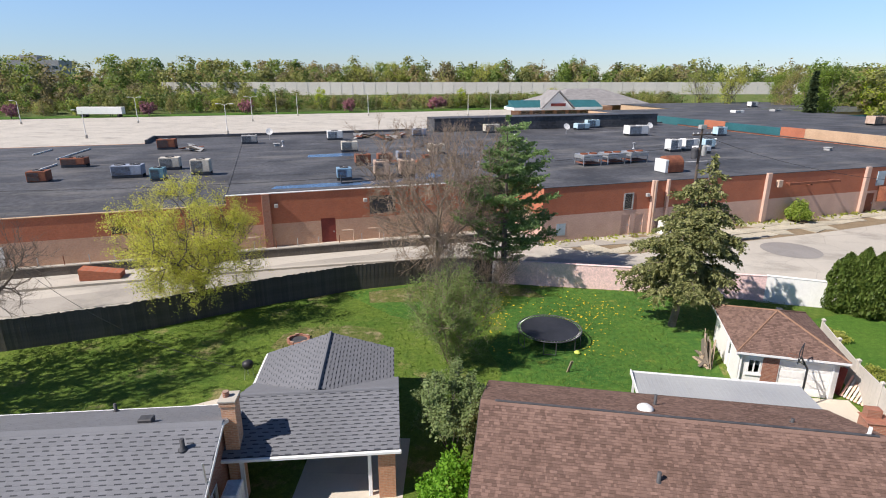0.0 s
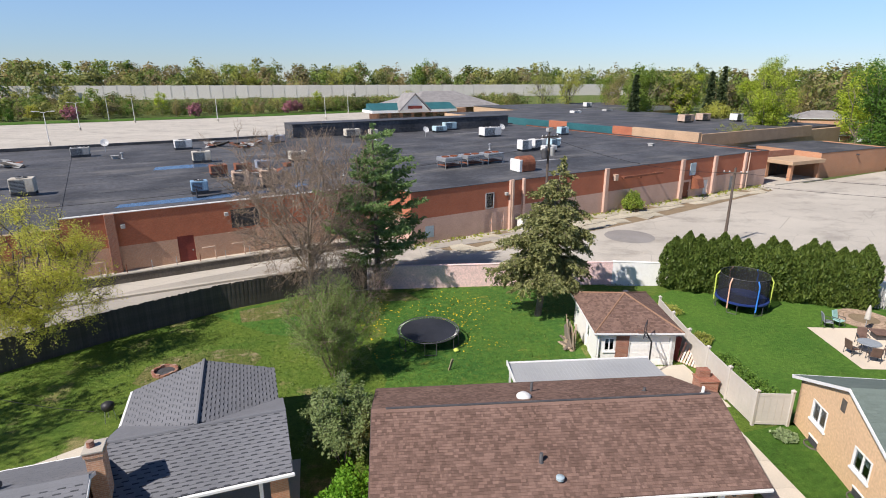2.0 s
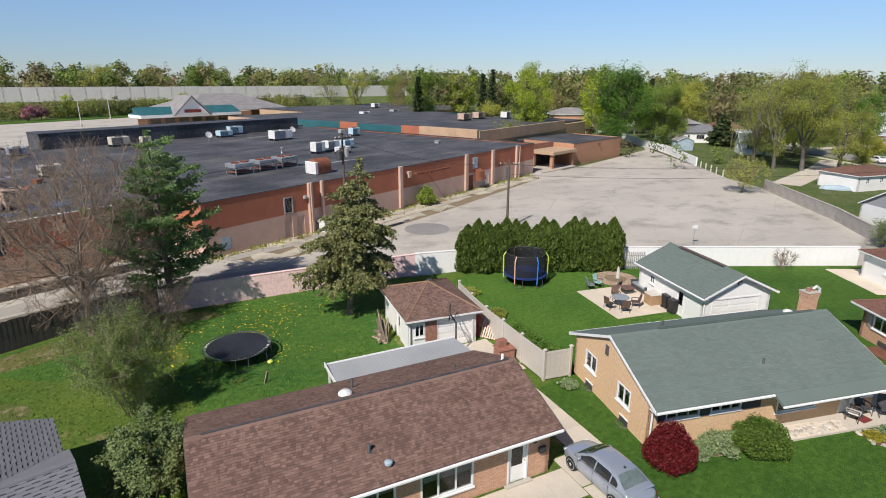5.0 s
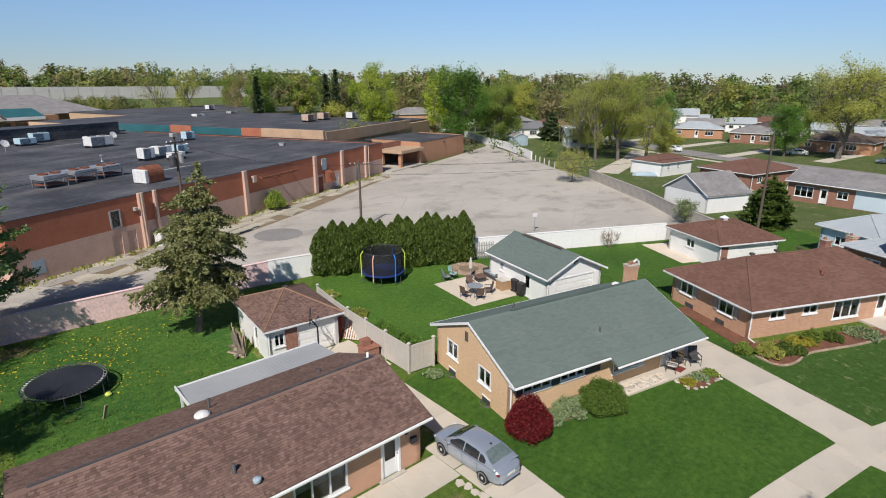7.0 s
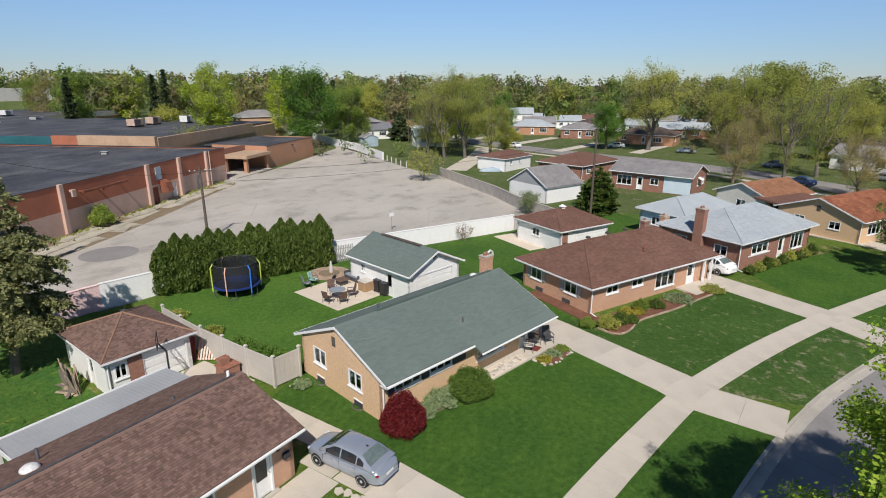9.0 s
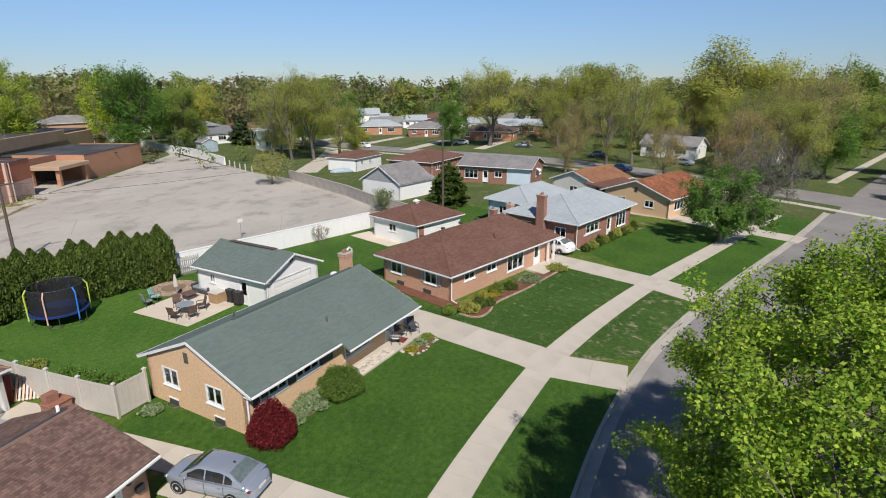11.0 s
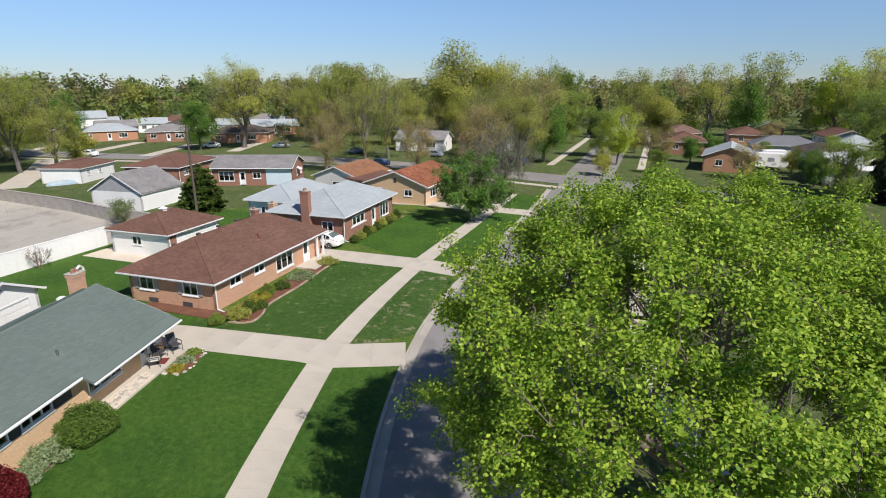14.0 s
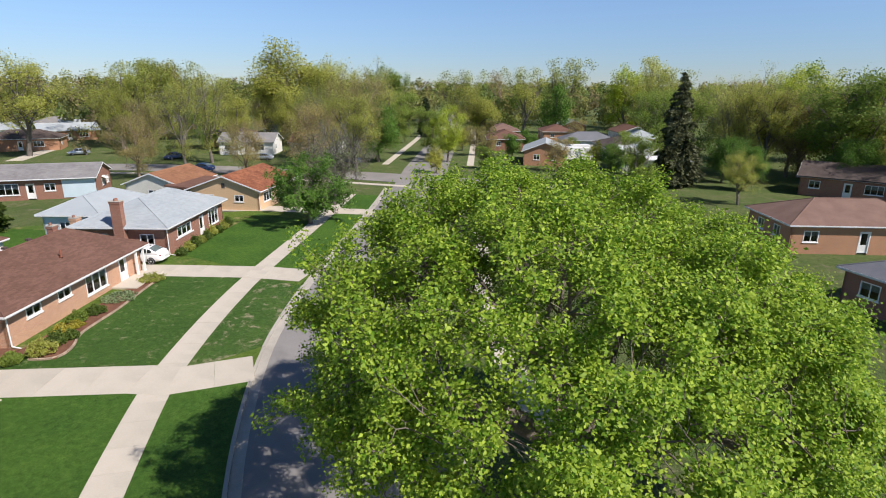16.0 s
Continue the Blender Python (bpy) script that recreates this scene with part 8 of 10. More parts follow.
# mid-distance trees
put(twig_tree("street_tree", 120, 7.2, 5.4, 0.9, 0.22, 280, "green street tree before the brick house", L_green, 70, 0.17, M_bark, 3, 0.5, vase=0.2, shell=0.4, boughs=60, puff=0.45), 57.6, -19.8)
put(twig_tree("bare_tree", 121, 10.0, 5.6, 1.8, 0.26, 300, "grey budding tree along the street", L_graygreen, 16, 0.12, M_bark_gray, 7, 0.9, vase=0.4, shell=0.3, thin=0.014), 66.0, -25.8)
put(spruce("dark_conifer", 122, 5.8, 2.5, L_arb, 22, 0.36, "olive-green bushy conifer beside the white garage", 0.05, 0.2, 0.03, 18, 0.0, 0.6, 6, 0.25), 70.4, 10.7)
put(spruce("spruce", 123, 17.2, 3.9, L_old_spruce, 9, 0.6, "tall dark spruce across the street", 0.42, 0.3, 0.05, 24, 0.5, 0.8, 6, 0.45), 54.9, -79.1)
put(twig_tree("young_tree", 124, 5.5, 3.2, 0.8, 0.12, 140, "sparse young tree at the edge of the lot", L_olive, 26, 0.14, M_bark, 5, 0.6), 82.5, 42.0)
put(twig_tree("small_tree", 125, 3.0, 1.6, 0.3, 0.06, 80, "scrubby bush at the block wall", L_graygreen, 30, 0.12, M_bark, 4, 0.4, stems=5), 66.2, 18.6)
put(twig_tree("bare_bush", 126, 2.0, 0.9, 0.2, 0.03, 40, "small bare bush before the white wall", None, 0, 0.1, M_twig, 7, 0.35, stems=5), 50.5, 20.9)
put(twig_tree("young_tree", 127, 7.5, 3.8, 2.0, 0.14, 140, "sparse budding tree behind the warehouse roof", L_olive, 24, 0.18, M_bark_gray, 5, 0.7), 82, 96)

put(spruce("dark_conifer", 128, 7.5, 3.4, L_dark, 5, 0.8, "broad dark green conifer behind the lot", 0.1, 0.25, 0.02, 16, 0.1, 0.6), 140.6, 79.2)

# kinds of far trees, copied: leafier ones for the nearer streets, plainer ones farther off
TREES = ((15, 6.5, 1.6, 0.3, 60, L_fresh, M_bark, "broad tree in fresh green leaf", 0.36),
         (17, 7.0, 2.0, 0.33, 42, L_olive, M_bark_gray, "tall olive-green budding tree", 0.33),
         (13, 5.2, 1.4, 0.25, 55, L_yel_green, M_bark, "tree in yellow-green young leaf", 0.33),
         (18, 6.4, 2.6, 0.32, 24, L_olive, M_bark_gray, "tall sparse tree with grey branches", 0.30),
         (14, 6.0, 1.8, 0.28, 34, L_brown, M_twig, "brown tree with swelling buds", 0.29),
         (11, 4.6, 1.0, 0.22, 60, L_green, M_bark, "rounded tree in dense green leaf", 0.32),
         (16, 6.2, 1.8, 0.3, 60, L_lime, M_bark, "tall tree in bright lime-green leaf", 0.36))
kinds = [twig_tree("tree", 200 + i, k[0], k[1], k[2], k[3], 170, k[7], k[5], int(k[4] * 2.6), k[8] * 0.55, k[6], 2, 1.2, vase=0.3, shell=0.25, boughs=60, puff=1.0, thin=0.02, lumps=0.4) for i, k in enumerate(TREES)]
far_kinds = [twig_tree("tree", 220 + i, k[0], k[1], k[2] * 0.6, k[3], 70, k[7], k[5], int(k[4] * 2.2), k[8] * 0.85, k[6], 1, 1.4, vase=0.25, shell=0.25, boughs=40, puff=1.4, thin=0.03, lumps=0.4) for i, k in enumerate(TREES)]
blocked = [(110, 210, 30), (90, 190, 26)] + [(x + 6, y, 9.5) for x, y, _ in far_spots] + [(24, -62, 13), (10, -48, 10), (74, -14, 9), (80, -6, 8), (97, 6, 12), (77, 21, 9), (98, 34, 7), (101, 21, 11), (118, 77, 5), (57, -8, 14), (66, 8, 7), (84, 42, 5)]


def free(x, y, r=4.0):
    deg, far = math.degrees(math.atan2(y, x)), math.hypot(x, y)
    if (-52 < deg < -38 and far < 178) or (2 < deg < 18 and far < 188) or (-9 < deg < -2 and far < 120):
        return False
    if any((x - a) ** 2 + (y - b) ** 2 < (c + 1.5) ** 2 for a, b, c in blocked):
        return False
    for line, half in ((cross, 7.5), ([(72, -41), (92, -54), (140, -88), (330, -218)], 9.0)):
        for i in range(len(line) - 1):
            a, b = Vector(line[i]), Vector(line[i + 1])
            t = max(0, min(1, (Vector((x, y)) - a).dot(b - a) / (b - a).length_squared))
            if (a.lerp(b, t) - Vector((x, y))).length < half:
                return False
    return True


rt = random.Random(4)
used, n_far = set(), 0


def far_tree(k, x, y, s=1.0, z=-0.15, plain=None):
    plain = (x * x + y * y > 160 ** 2) if plain is None else plain
    pool = far_kinds if plain else kinds
    src = pool[k] if (k, plain) not in used else copy_thing(pool[k], pose(0, 0, 0))
    used.add((k, plain))
    src.matrix_basis = pose(x, y, z, 0, 0, rt.uniform(0, 360)) @ Matrix.Diagonal((s * rt.uniform(0.9, 1.1), s * rt.uniform(0.9, 1.1), s, 1))
    return src


# trees of the neighbourhood, by polar sweep round the yards
for band_r0, band_r1, n, ks in ((112, 150, 26, (0, 1, 2, 3, 4, 5, 6)), (150, 200, 38, (0, 1, 1, 2, 3, 4, 5, 6)), (200, 250, 12, (0, 1, 1, 3, 4, 2, 6))):
    for _ in range(n):
        for _try in range(12):
            a = radians(rt.uniform(-82, 46))
            r = rt.uniform(band_r0, band_r1)
            x, y = r * math.cos(a), r * math.sin(a)
            deg = math.degrees(a)
            if deg > 30 and r < 190:
                continue
            if free(x, y):
                far_tree(rt.choice(ks), x, y, rt.uniform(0.75, 1.15) * (1.02 if r < 160 else 1.22 if r < 220 else 1.4))
                break
for x, y, k, s in ((127, 61.5, 2, 0.95), (131, 90, 0, 1.1), (140, 100, 0, 1.0), (148, 112, 6, 0.9), (126, 108, 6, 1.0), (112, 118, 5, 0.9), (104, 128, 2, 0.8), (142, 60, 1, 0.8), (120, 40, 2, 0.6), (104, -6, 4, 0.75), (110, -14, 3, 0.9), (96, -22, 4, 0.7), (118, -20, 3, 0.95), (88, -30, 4, 0.9), (100, -36, 3, 0.85), (112, -44, 1, 0.8), (84, -52, 2, 0.35), (96, -62, 6, 0.65), (108, -66, 0, 0.75)):
    far_tree(k, x, y, s)
for x, y, k, s in ((56, -72, 0, 0.6), (54.4, -98.3, 3, 1.0), (48.3, -105.2, 4, 1.1), (39.9, -72.6, 1, 0.45), (46, -84, 5, 0.6), (36, -95, 5, 0.7), (30, -98, 4, 0.9), (8, -86, 1, 0.9), (-4, -76, 0, 0.9), (-16, -62, 1, 0.9), (52, -88, 5, 0.65), (16, -92, 3, 1.0), (52, -100, 1, 1.0), (26, -104, 1, 1.0), (-10, -84, 3, 1.0), (70, -120, 1, 1.0), (0, -100, 0, 1.0), (60, -130, 0, 1.1), (84, -138, 3, 1.1), (120, -150, 1, 1.1)):
    far_tree(k, x, y, s)
for i in range(30):
    x = -190 + i * 10.2 + rt.uniform(-3, 3)
    far_tree((5, 2, 4, 1, 5, 6, 4)[i % 7], x, 262 + 0.28 * (x + 60) + rt.uniform(-4, 22) + (18 if x > -20 else 0), rt.uniform(0.35, 0.62))
for x, y in ((-128, 232), (-92, 246), (-172, 214), (-50, 262), (-12, 283), (-8, 287)):
    put(twig_tree("blossom_tree", int(x) + 900, 5.6, 3.4, 0.5, 0.12, 60, "small pink blossoming tree by the lot", L_pinkbloom, 30, 0.42, M_bark, 2, 0.8, vase=0.2, puff=0.5), x, y)


# small trees and big shrubs between the houses along the street ahead
for i, (x, y) in enumerate(((100, -88), (108, -82), (95, -96), (87, -82), (118, -101), (75, -73), (71, -82), (103, -74), (84, -63), (113, -77), (96, -79), (128, -96), (136, -112), (110, -112), (90, -108), (78, -86), (66, -78))):
    far_tree((5, 4, 0, 2, 5, 4)[i % 6], x, y, rt.uniform(0.28, 0.5))
# trees that stand out on the skyline
for x, y, k, s in ((99.5, 109, 6, 1.18), (115, 92, 5, 1.7), (142, 94, 2, 1.12), (132.5, 57.5, 0, 1.15), (148, 12, 1, 1.3), (146, 22, 5, 1.0), (158, -57, 3, 1.45), (99.5, -43, 4, 1.22), (92, -40, 1, 0.9), (150, 128, 1, 1.2), (142, 122, 6, 1.15), (70, 372, 0, 1.75), (-40, 380, 1, 1.5), (-62, 376, 3, 1.5), (20, 385, 1, 1.45), (118, 190, 0, 1.3), (112, 236, 1, 1.2), (104, 246, 3, 1.2), (128, 222, 4, 1.2), (150, 205, 6, 1.1), (134, 240, 0, 1.2), (160, 178, 1, 1.2), (168, 166, 4, 1.1), (41, -102.5, 0, 1.3), (152.5, -128.7, 1, 1.3), (57, -97, 3, 0.9), (50, -104, 4, 1.05), (138, -72, 0, 1.0), (128, -92, 2, 1.1), (150, -100, 1, 1.2)):
    far_tree(k, x, y, s)
tall = far_tree(2, 160.5, -50, 2.0, plain=False)
tall.matrix_basis = tall.matrix_basis @ Matrix.Diagonal((1.35, 1.35, 0.94, 1))
for i, (x, y, h_) in enumerate(((137, 170, 23), (134, 172, 21), (110, 180, 20), (146, 160, 19), (165, 120, 19), (150, -88, 13))):
    put(spruce("dark_conifer", 240 + i, h_ * 0.86, 1.7, L_dark, 3, 1.3, "tall narrow dark conifer among the far trees", 0.3, 0.3, 0.08, 20, 0.3), x, y)


# far woods to the horizon, as masses of leaf clumps
def woods(name, seed, spots, leaf, label, h, size, wide):
    """Crowns of lobes at the given places, joined into one mass."""
    rng = np.random.default_rng(seed)
    n = len(spots)
    tops = h * (0.58 + 0.46 * rng.random(n) ** 2 + 0.1 * rng.random(n))
    sub_, k = (13, 24) if h > 12 else (8, 18)
    d = rng.normal(size=(n, sub_, 3))
    d /= np.linalg.norm(d, axis=2, keepdims=True)
    half = (tops * 0.38)[:, None]
    lobes = np.stack([d[:, :, 0] * wide * 0.75, d[:, :, 1] * wide * 0.75, (tops * 0.55)[:, None] + d[:, :, 2] * half * 0.95], axis=2)
    lobes[:, :, :2] += np.array(spots)[:, None, :]
    e = rng.normal(size=(n, sub_, k, 3))
    e /= np.linalg.norm(e, axis=3, keepdims=True)
    rad = wide * 0.46 * rng.random((n, sub_, k, 1)) ** 0.42
    c = (lobes[:, :, None, :] + e * rad).reshape(-1, 3)
    c[:, 2] = np.maximum(c[:, 2], 0.3)
    out = (e + 0.8 * d[:, :, None, :]).reshape(-1, 3) + np.array([0, 0, 0.5])
    return single(name, quads_mesh(name, leaf_quads(c, size, rng, 0, out, 0.55)), leaf, label, "woods", kind="stuff")


def ring_spots(seed, a0, a1, r0, r1, n, open_only=True, wall=False):
    """Places in a sector round the yards; free of houses and streets, or beyond the sound wall."""
    rng = np.random.default_rng(seed)
    a, r = np.radians(rng.uniform(a0, a1, n)), np.sqrt(rng.uniform(r0 ** 2, r1 ** 2, n))
    out = [(float(p * math.cos(t)), float(p * math.sin(t))) for p, t in zip(r, a)]
    if open_only:
        out = [p for p in out if free(*p)]
    if wall:
        out = [p for p in out if p[1] > 352 or (p[0] < -100 and p[1] > 300 + 0.35 * p[0])]
    return out


def belt_spots(seed, n):
    """Places in the overgrown belt between the mall parking and the sound wall."""
    rng = np.random.default_rng(seed)
    out = []
    for x, f in zip(rng.uniform(-300, 115, n), rng.random(n)):
        y0 = 290 + 0.35 * x if x < 40 else 262 + 0.2 * x
        y1 = 314 if x > -96 else 350 + 0.3 * (x + 96)
        out.append((float(x), float(y0 + (y1 - y0) * f)))
    return out


for i, (lf, nm, n) in enumerate(((W_olive, "olive", 215), (W_fresh, "green", 140), (W_brown, "brown budding", 110))):
    woods("woods", 300 + i, ring_spots(300 + i, -88, 44, 200, 345, n), lf, nm + " spring trees beyond the houses", 20, 0.95, 5.2)
    woods("woods", 310 + i, ring_spots(310 + i, 44, 150, 330, 450, int(n * 0.95), False, True), lf, nm + " spring trees beyond the sound wall", 27, 1.25, 6.4)
    woods("woods", 315 + i, ring_spots(315 + i, 40, 59, 232, 345, int(n * 0.2)), lf, nm + " spring trees behind the mall", 20, 0.95, 5.0)
    woods("woods", 320 + i, ring_spots(320 + i, -88, 150, 430, 560, int(n * 0.9), False), lf, nm + " spring woods on the horizon", 30, 1.7, 8.0)
    woods("woods", 350 + i, [p for p in belt_spots(350 + i, n) if p[0] < -88], lf, nm + " trees beside the mall parking", 13, 0.72, 3.8)
    woods("woods", 360 + i, [p for p in belt_spots(360 + i, 95) if p[0] > -88][:30], lf, nm + " small trees before the sound wall", 8.5, 0.55, 2.5)
    woods("scrub", 330 + i, belt_spots(330 + i, int(n * 1.5)), lf, nm + " scrub beyond the mall parking", 8, 0.5, 3.0)
    woods("undergrowth", 340 + i, ring_spots(340 + i, -80, 42, 108, 330, int(n * 1.1)), lf, nm + " shrubs between the far houses", 5.5, 0.36, 2.0)
put(bush("bush", 130, 1.3, 1.1, 2.5, 3200, 0.17, L_fresh, "green bush against the warehouse wall"), 38.2, 61.2)


# ---- walls and fences of the yards ----
def block_wall(name, line, h, t, material, label, cap=None, step=2.4):
    """A masonry wall of bays along a line, with piers and a coping."""
    T = thing(name, 0, 0, 0, 0, label, "wall")
    pts = resample(line, step)
    for i in range(len(pts) - 1):
        a, b = Vector(pts[i]), Vector(pts[i + 1])
        ln, ang = (b - a).length, math.degrees(math.atan2(b.y - a.y, b.x - a.x))
        o = part("bay", MB().box(0, -t / 2, -0.2, ln + 0.002, t / 2, h), material, T)
        o.matrix_basis = pose(a.x, a.y, 0, 0, 0, ang)
        o = part("coping", MB().box(-0.01, -t / 2 - 0.03, h, ln, t / 2 + 0.03, h + 0.06, None, 0.01), cap or material, T)
        o.matrix_basis = pose(a.x, a.y, 0, 0, 0, ang)
    return T


block_wall("rear_wall", [(3.2, 41.1), (14.2, 39.5), (22.3, 38.0)], 1.85, 0.22, M_pink_paint, "pink painted block wall behind the yard")
block_wall("rear_wall", [(22.32, 37.99), (26.0, 36.75)], 1.9, 0.22, M_white_wall, "white painted block wall behind the garage")
block_wall("rear_wall", [(38.9, 29.9), (45.0, 25.9), (57.4, 17.75)], 1.75, 0.22, M_white_wall, "long white painted block wall along the lot")
block_wall("lot_wall", [(62.5, 13.4), (68.6, 20.6), (74.9, 26.4), (88.0, 41.5)], 1.5, 0.25, M_block_wall, "grey block wall along the lot edge")
block_wall("lot_wall", [(101.6, 61.6), (104.4, 64.8), (114.8, 77.4), (122.5, 90.6), (132.7, 104.5)], 1.6, 0.25, M_white_wall, "white wall at the far end of the lot")

wf = thing("wooden_fence", 0, 0, 0, 0, "weathered dark grey wooden board fence", "fence")
board = MB().add([(0, 0, 0), (0.172, 0, 0), (0.172, 0.02, 0), (0, 0.02, 0), (0, 0, 1.98), (0.172, 0, 1.98), (0.172, 0.02, 1.98), (0, 0.02, 1.98), (0.015, 0, 2.02), (0.16, 0, 2.02), (0.16, 0.02, 2.02), (0.015, 0.02, 2.02)],
                 [(0, 1, 5, 4), (2, 3, 7, 6), (1, 2, 6, 5), (3, 0, 4, 7), (4, 5, 9, 8), (6, 7, 11, 10), (5, 6, 10, 9), (7, 4, 8, 11), (8, 9, 10, 11)]).mesh("board")
board.materials.append(M_old_wood)
fence_line = [(-44, 24.2), (-27, 28.9), (-21, 31.4), (-14, 36.0), (-8, 39.2), (-2.6, 41.0), (2.6, 41.25)]
rf = random.Random(8)
for i in range(len(fence_line) - 1):
    a, b = Vector(fence_line[i]), Vector(fence_line[i + 1])
    ln, ang = (b - a).length, math.degrees(math.atan2(b.y - a.y, b.x - a.x))
    for z in (0.4, 1.4):
        o = part("rail", MB().box(0, 0.025, z, ln, 0.07, z + 0.09), M_old_wood, wf)
        o.matrix_basis = pose(a.x, a.y, 0, 0, 0, ang)
    n = int(ln / 0.149)
    for k in range(n):
        p = a.lerp(b, (k + 0.5) / n)
        o = part("board", board, M_old_wood, wf)
        o.matrix_basis = pose(p.x, p.y, rf.uniform(-0.05, 0.03), (k % 2) * 0.5, rf.uniform(-0.5, 0.5), ang)
    for k in range(int(ln / 2.4) + 1):
        p = a.lerp(b, min(1, k * 2.4 / ln))
        o = part("post", MB().box(-0.05, 0.072, -0.1, 0.05, 0.17, 1.75), M_old_wood, wf)
        o.matrix_basis = pose(p.x, p.y, 0, 0, 0, ang)

vf = thing("vinyl_fence", 0, 0, 0, 0, "beige vinyl privacy fence with capped posts", "fence")
vline = [(21.6, 30.4), (20.9, 27.9), (20.3, 25.5), (19.9, 23.3), (19.5, 21.1), (19.15, 18.85), (20.75, 18.4)]
for i, p in enumerate(vline):
    o = part("post", MB().box(-0.065, -0.065, -0.1, 0.065, 0.065, 1.88), M_vinyl, vf)
    o.location = (*p, 0)
    cp_ = part("post_cap", MB().add([(-0.09, -0.09, 1.88), (0.09, -0.09, 1.88), (0.09, 0.09, 1.88), (-0.09, 0.09, 1.88), (-0.09, -0.09, 1.93), (0.09, -0.09, 1.93), (0.09, 0.09, 1.93), (-0.09, 0.09, 1.93), (0, 0, 2.02)], [(3, 2, 1, 0), (0, 1, 5, 4), (1, 2, 6, 5), (2, 3, 7, 6), (3, 0, 4, 7), (4, 5, 8), (5, 6, 8), (6, 7, 8), (7, 4, 8)]), M_vinyl, vf)
    cp_.location = (*p, 0)
    if i < len(vline) - 1:
        a, b = Vector(p), Vector(vline[i + 1])
        ln, ang = (b - a).length, math.degrees(math.atan2(b.y - a.y, b.x - a.x))
        for z0, z1, t in ((0.08, 0.22, 0.03), (1.62, 1.76, 0.03)):
            o = part("rail", MB().box(0.06, -t, z0, ln - 0.06, t, z1), M_vinyl, vf)
            o.matrix_basis = pose(a.x, a.y, 0, 0, 0, ang)
        n = max(3, int(ln / 0.29))
        for k in range(n):
            w_ = (ln - 0.13) / n
            o = part("plank", MB().box(0.065 + k * w_ + 0.004, -0.016, 0.2, 0.065 + (k + 1) * w_ - 0.004, 0.016, 1.64), M_vinyl, vf)
            o.matrix_basis = pose(a.x, a.y, 0, 0, 0, ang)
pf = thing("picket_fence", 38.3, 29.2, 0, -33, "short grey picket fence beside the garage", "fence")
for k in range(14):
    part("picket", MB().box(k * 0.17, 0, 0, k * 0.17 + 0.09, 0.03, 1.55 + 0.05 * (k % 2)), M_unit_gray, pf)
for z in (0.4, 1.2):
    part("rail", MB().box(0, 0.032, z, 2.4, 0.08, z + 0.08), M_unit_gray, pf)
for x, y in ((100.6, 60.0), (99.0, 58.0), (97.4, 56.0), (95.8, 54.0), (94.2, 51.8)):
    bo = thing("bollard", x, y, 0, 0, "pale yellow steel bollard at the lot exit", "bollard", "bollards at the lot exit")
    part("tube", MB().tube((0, 0, -0.1), (0, 0, 1.1), 0.12, 0.12, 12), M_vinyl, bo)
    part("dome", MB().lathe([(0.12, 1.1), (0.09, 1.17), (0.02, 1.2)], 12), M_vinyl, bo)

# ---- trampolines ----
M_mat = surf("trampoline_mat", (0.018, 0.02, 0.026), (0.03, 0.032, 0.04), 0.8, 10, 0.6, 0.1)
M_net = net_mat("enclosure_net", (0.015, 0.016, 0.02), 0.72)
M_pad_blue = surf("pad_blue", (0.012, 0.03, 0.14), (0.018, 0.04, 0.18), 1, 8, 0.5, 0.05)
M_sleeve_y = surf("sleeve_lime", (0.52, 0.62, 0.10), (0.58, 0.68, 0.14), 1, 8, 0.6, 0.05)
M_sleeve_p = surf("sleeve_peach", (0.75, 0.45, 0.34), (0.70, 0.42, 0.30), 1, 8, 0.6, 0.05)
M_sleeve_b = surf("sleeve_blue", (0.03, 0.18, 0.60), (0.04, 0.22, 0.66), 1, 8, 0.6, 0.05)


def ring(mb, r, z, t, n=40):
    p = [(r * math.cos(6.28318 * k / n), r * math.sin(6.28318 * k / n), z) for k in range(n)]
    for k in range(n):
        mb.tube(p[k], p[(k + 1) % n], t, t, 6, None, False)
    return mb


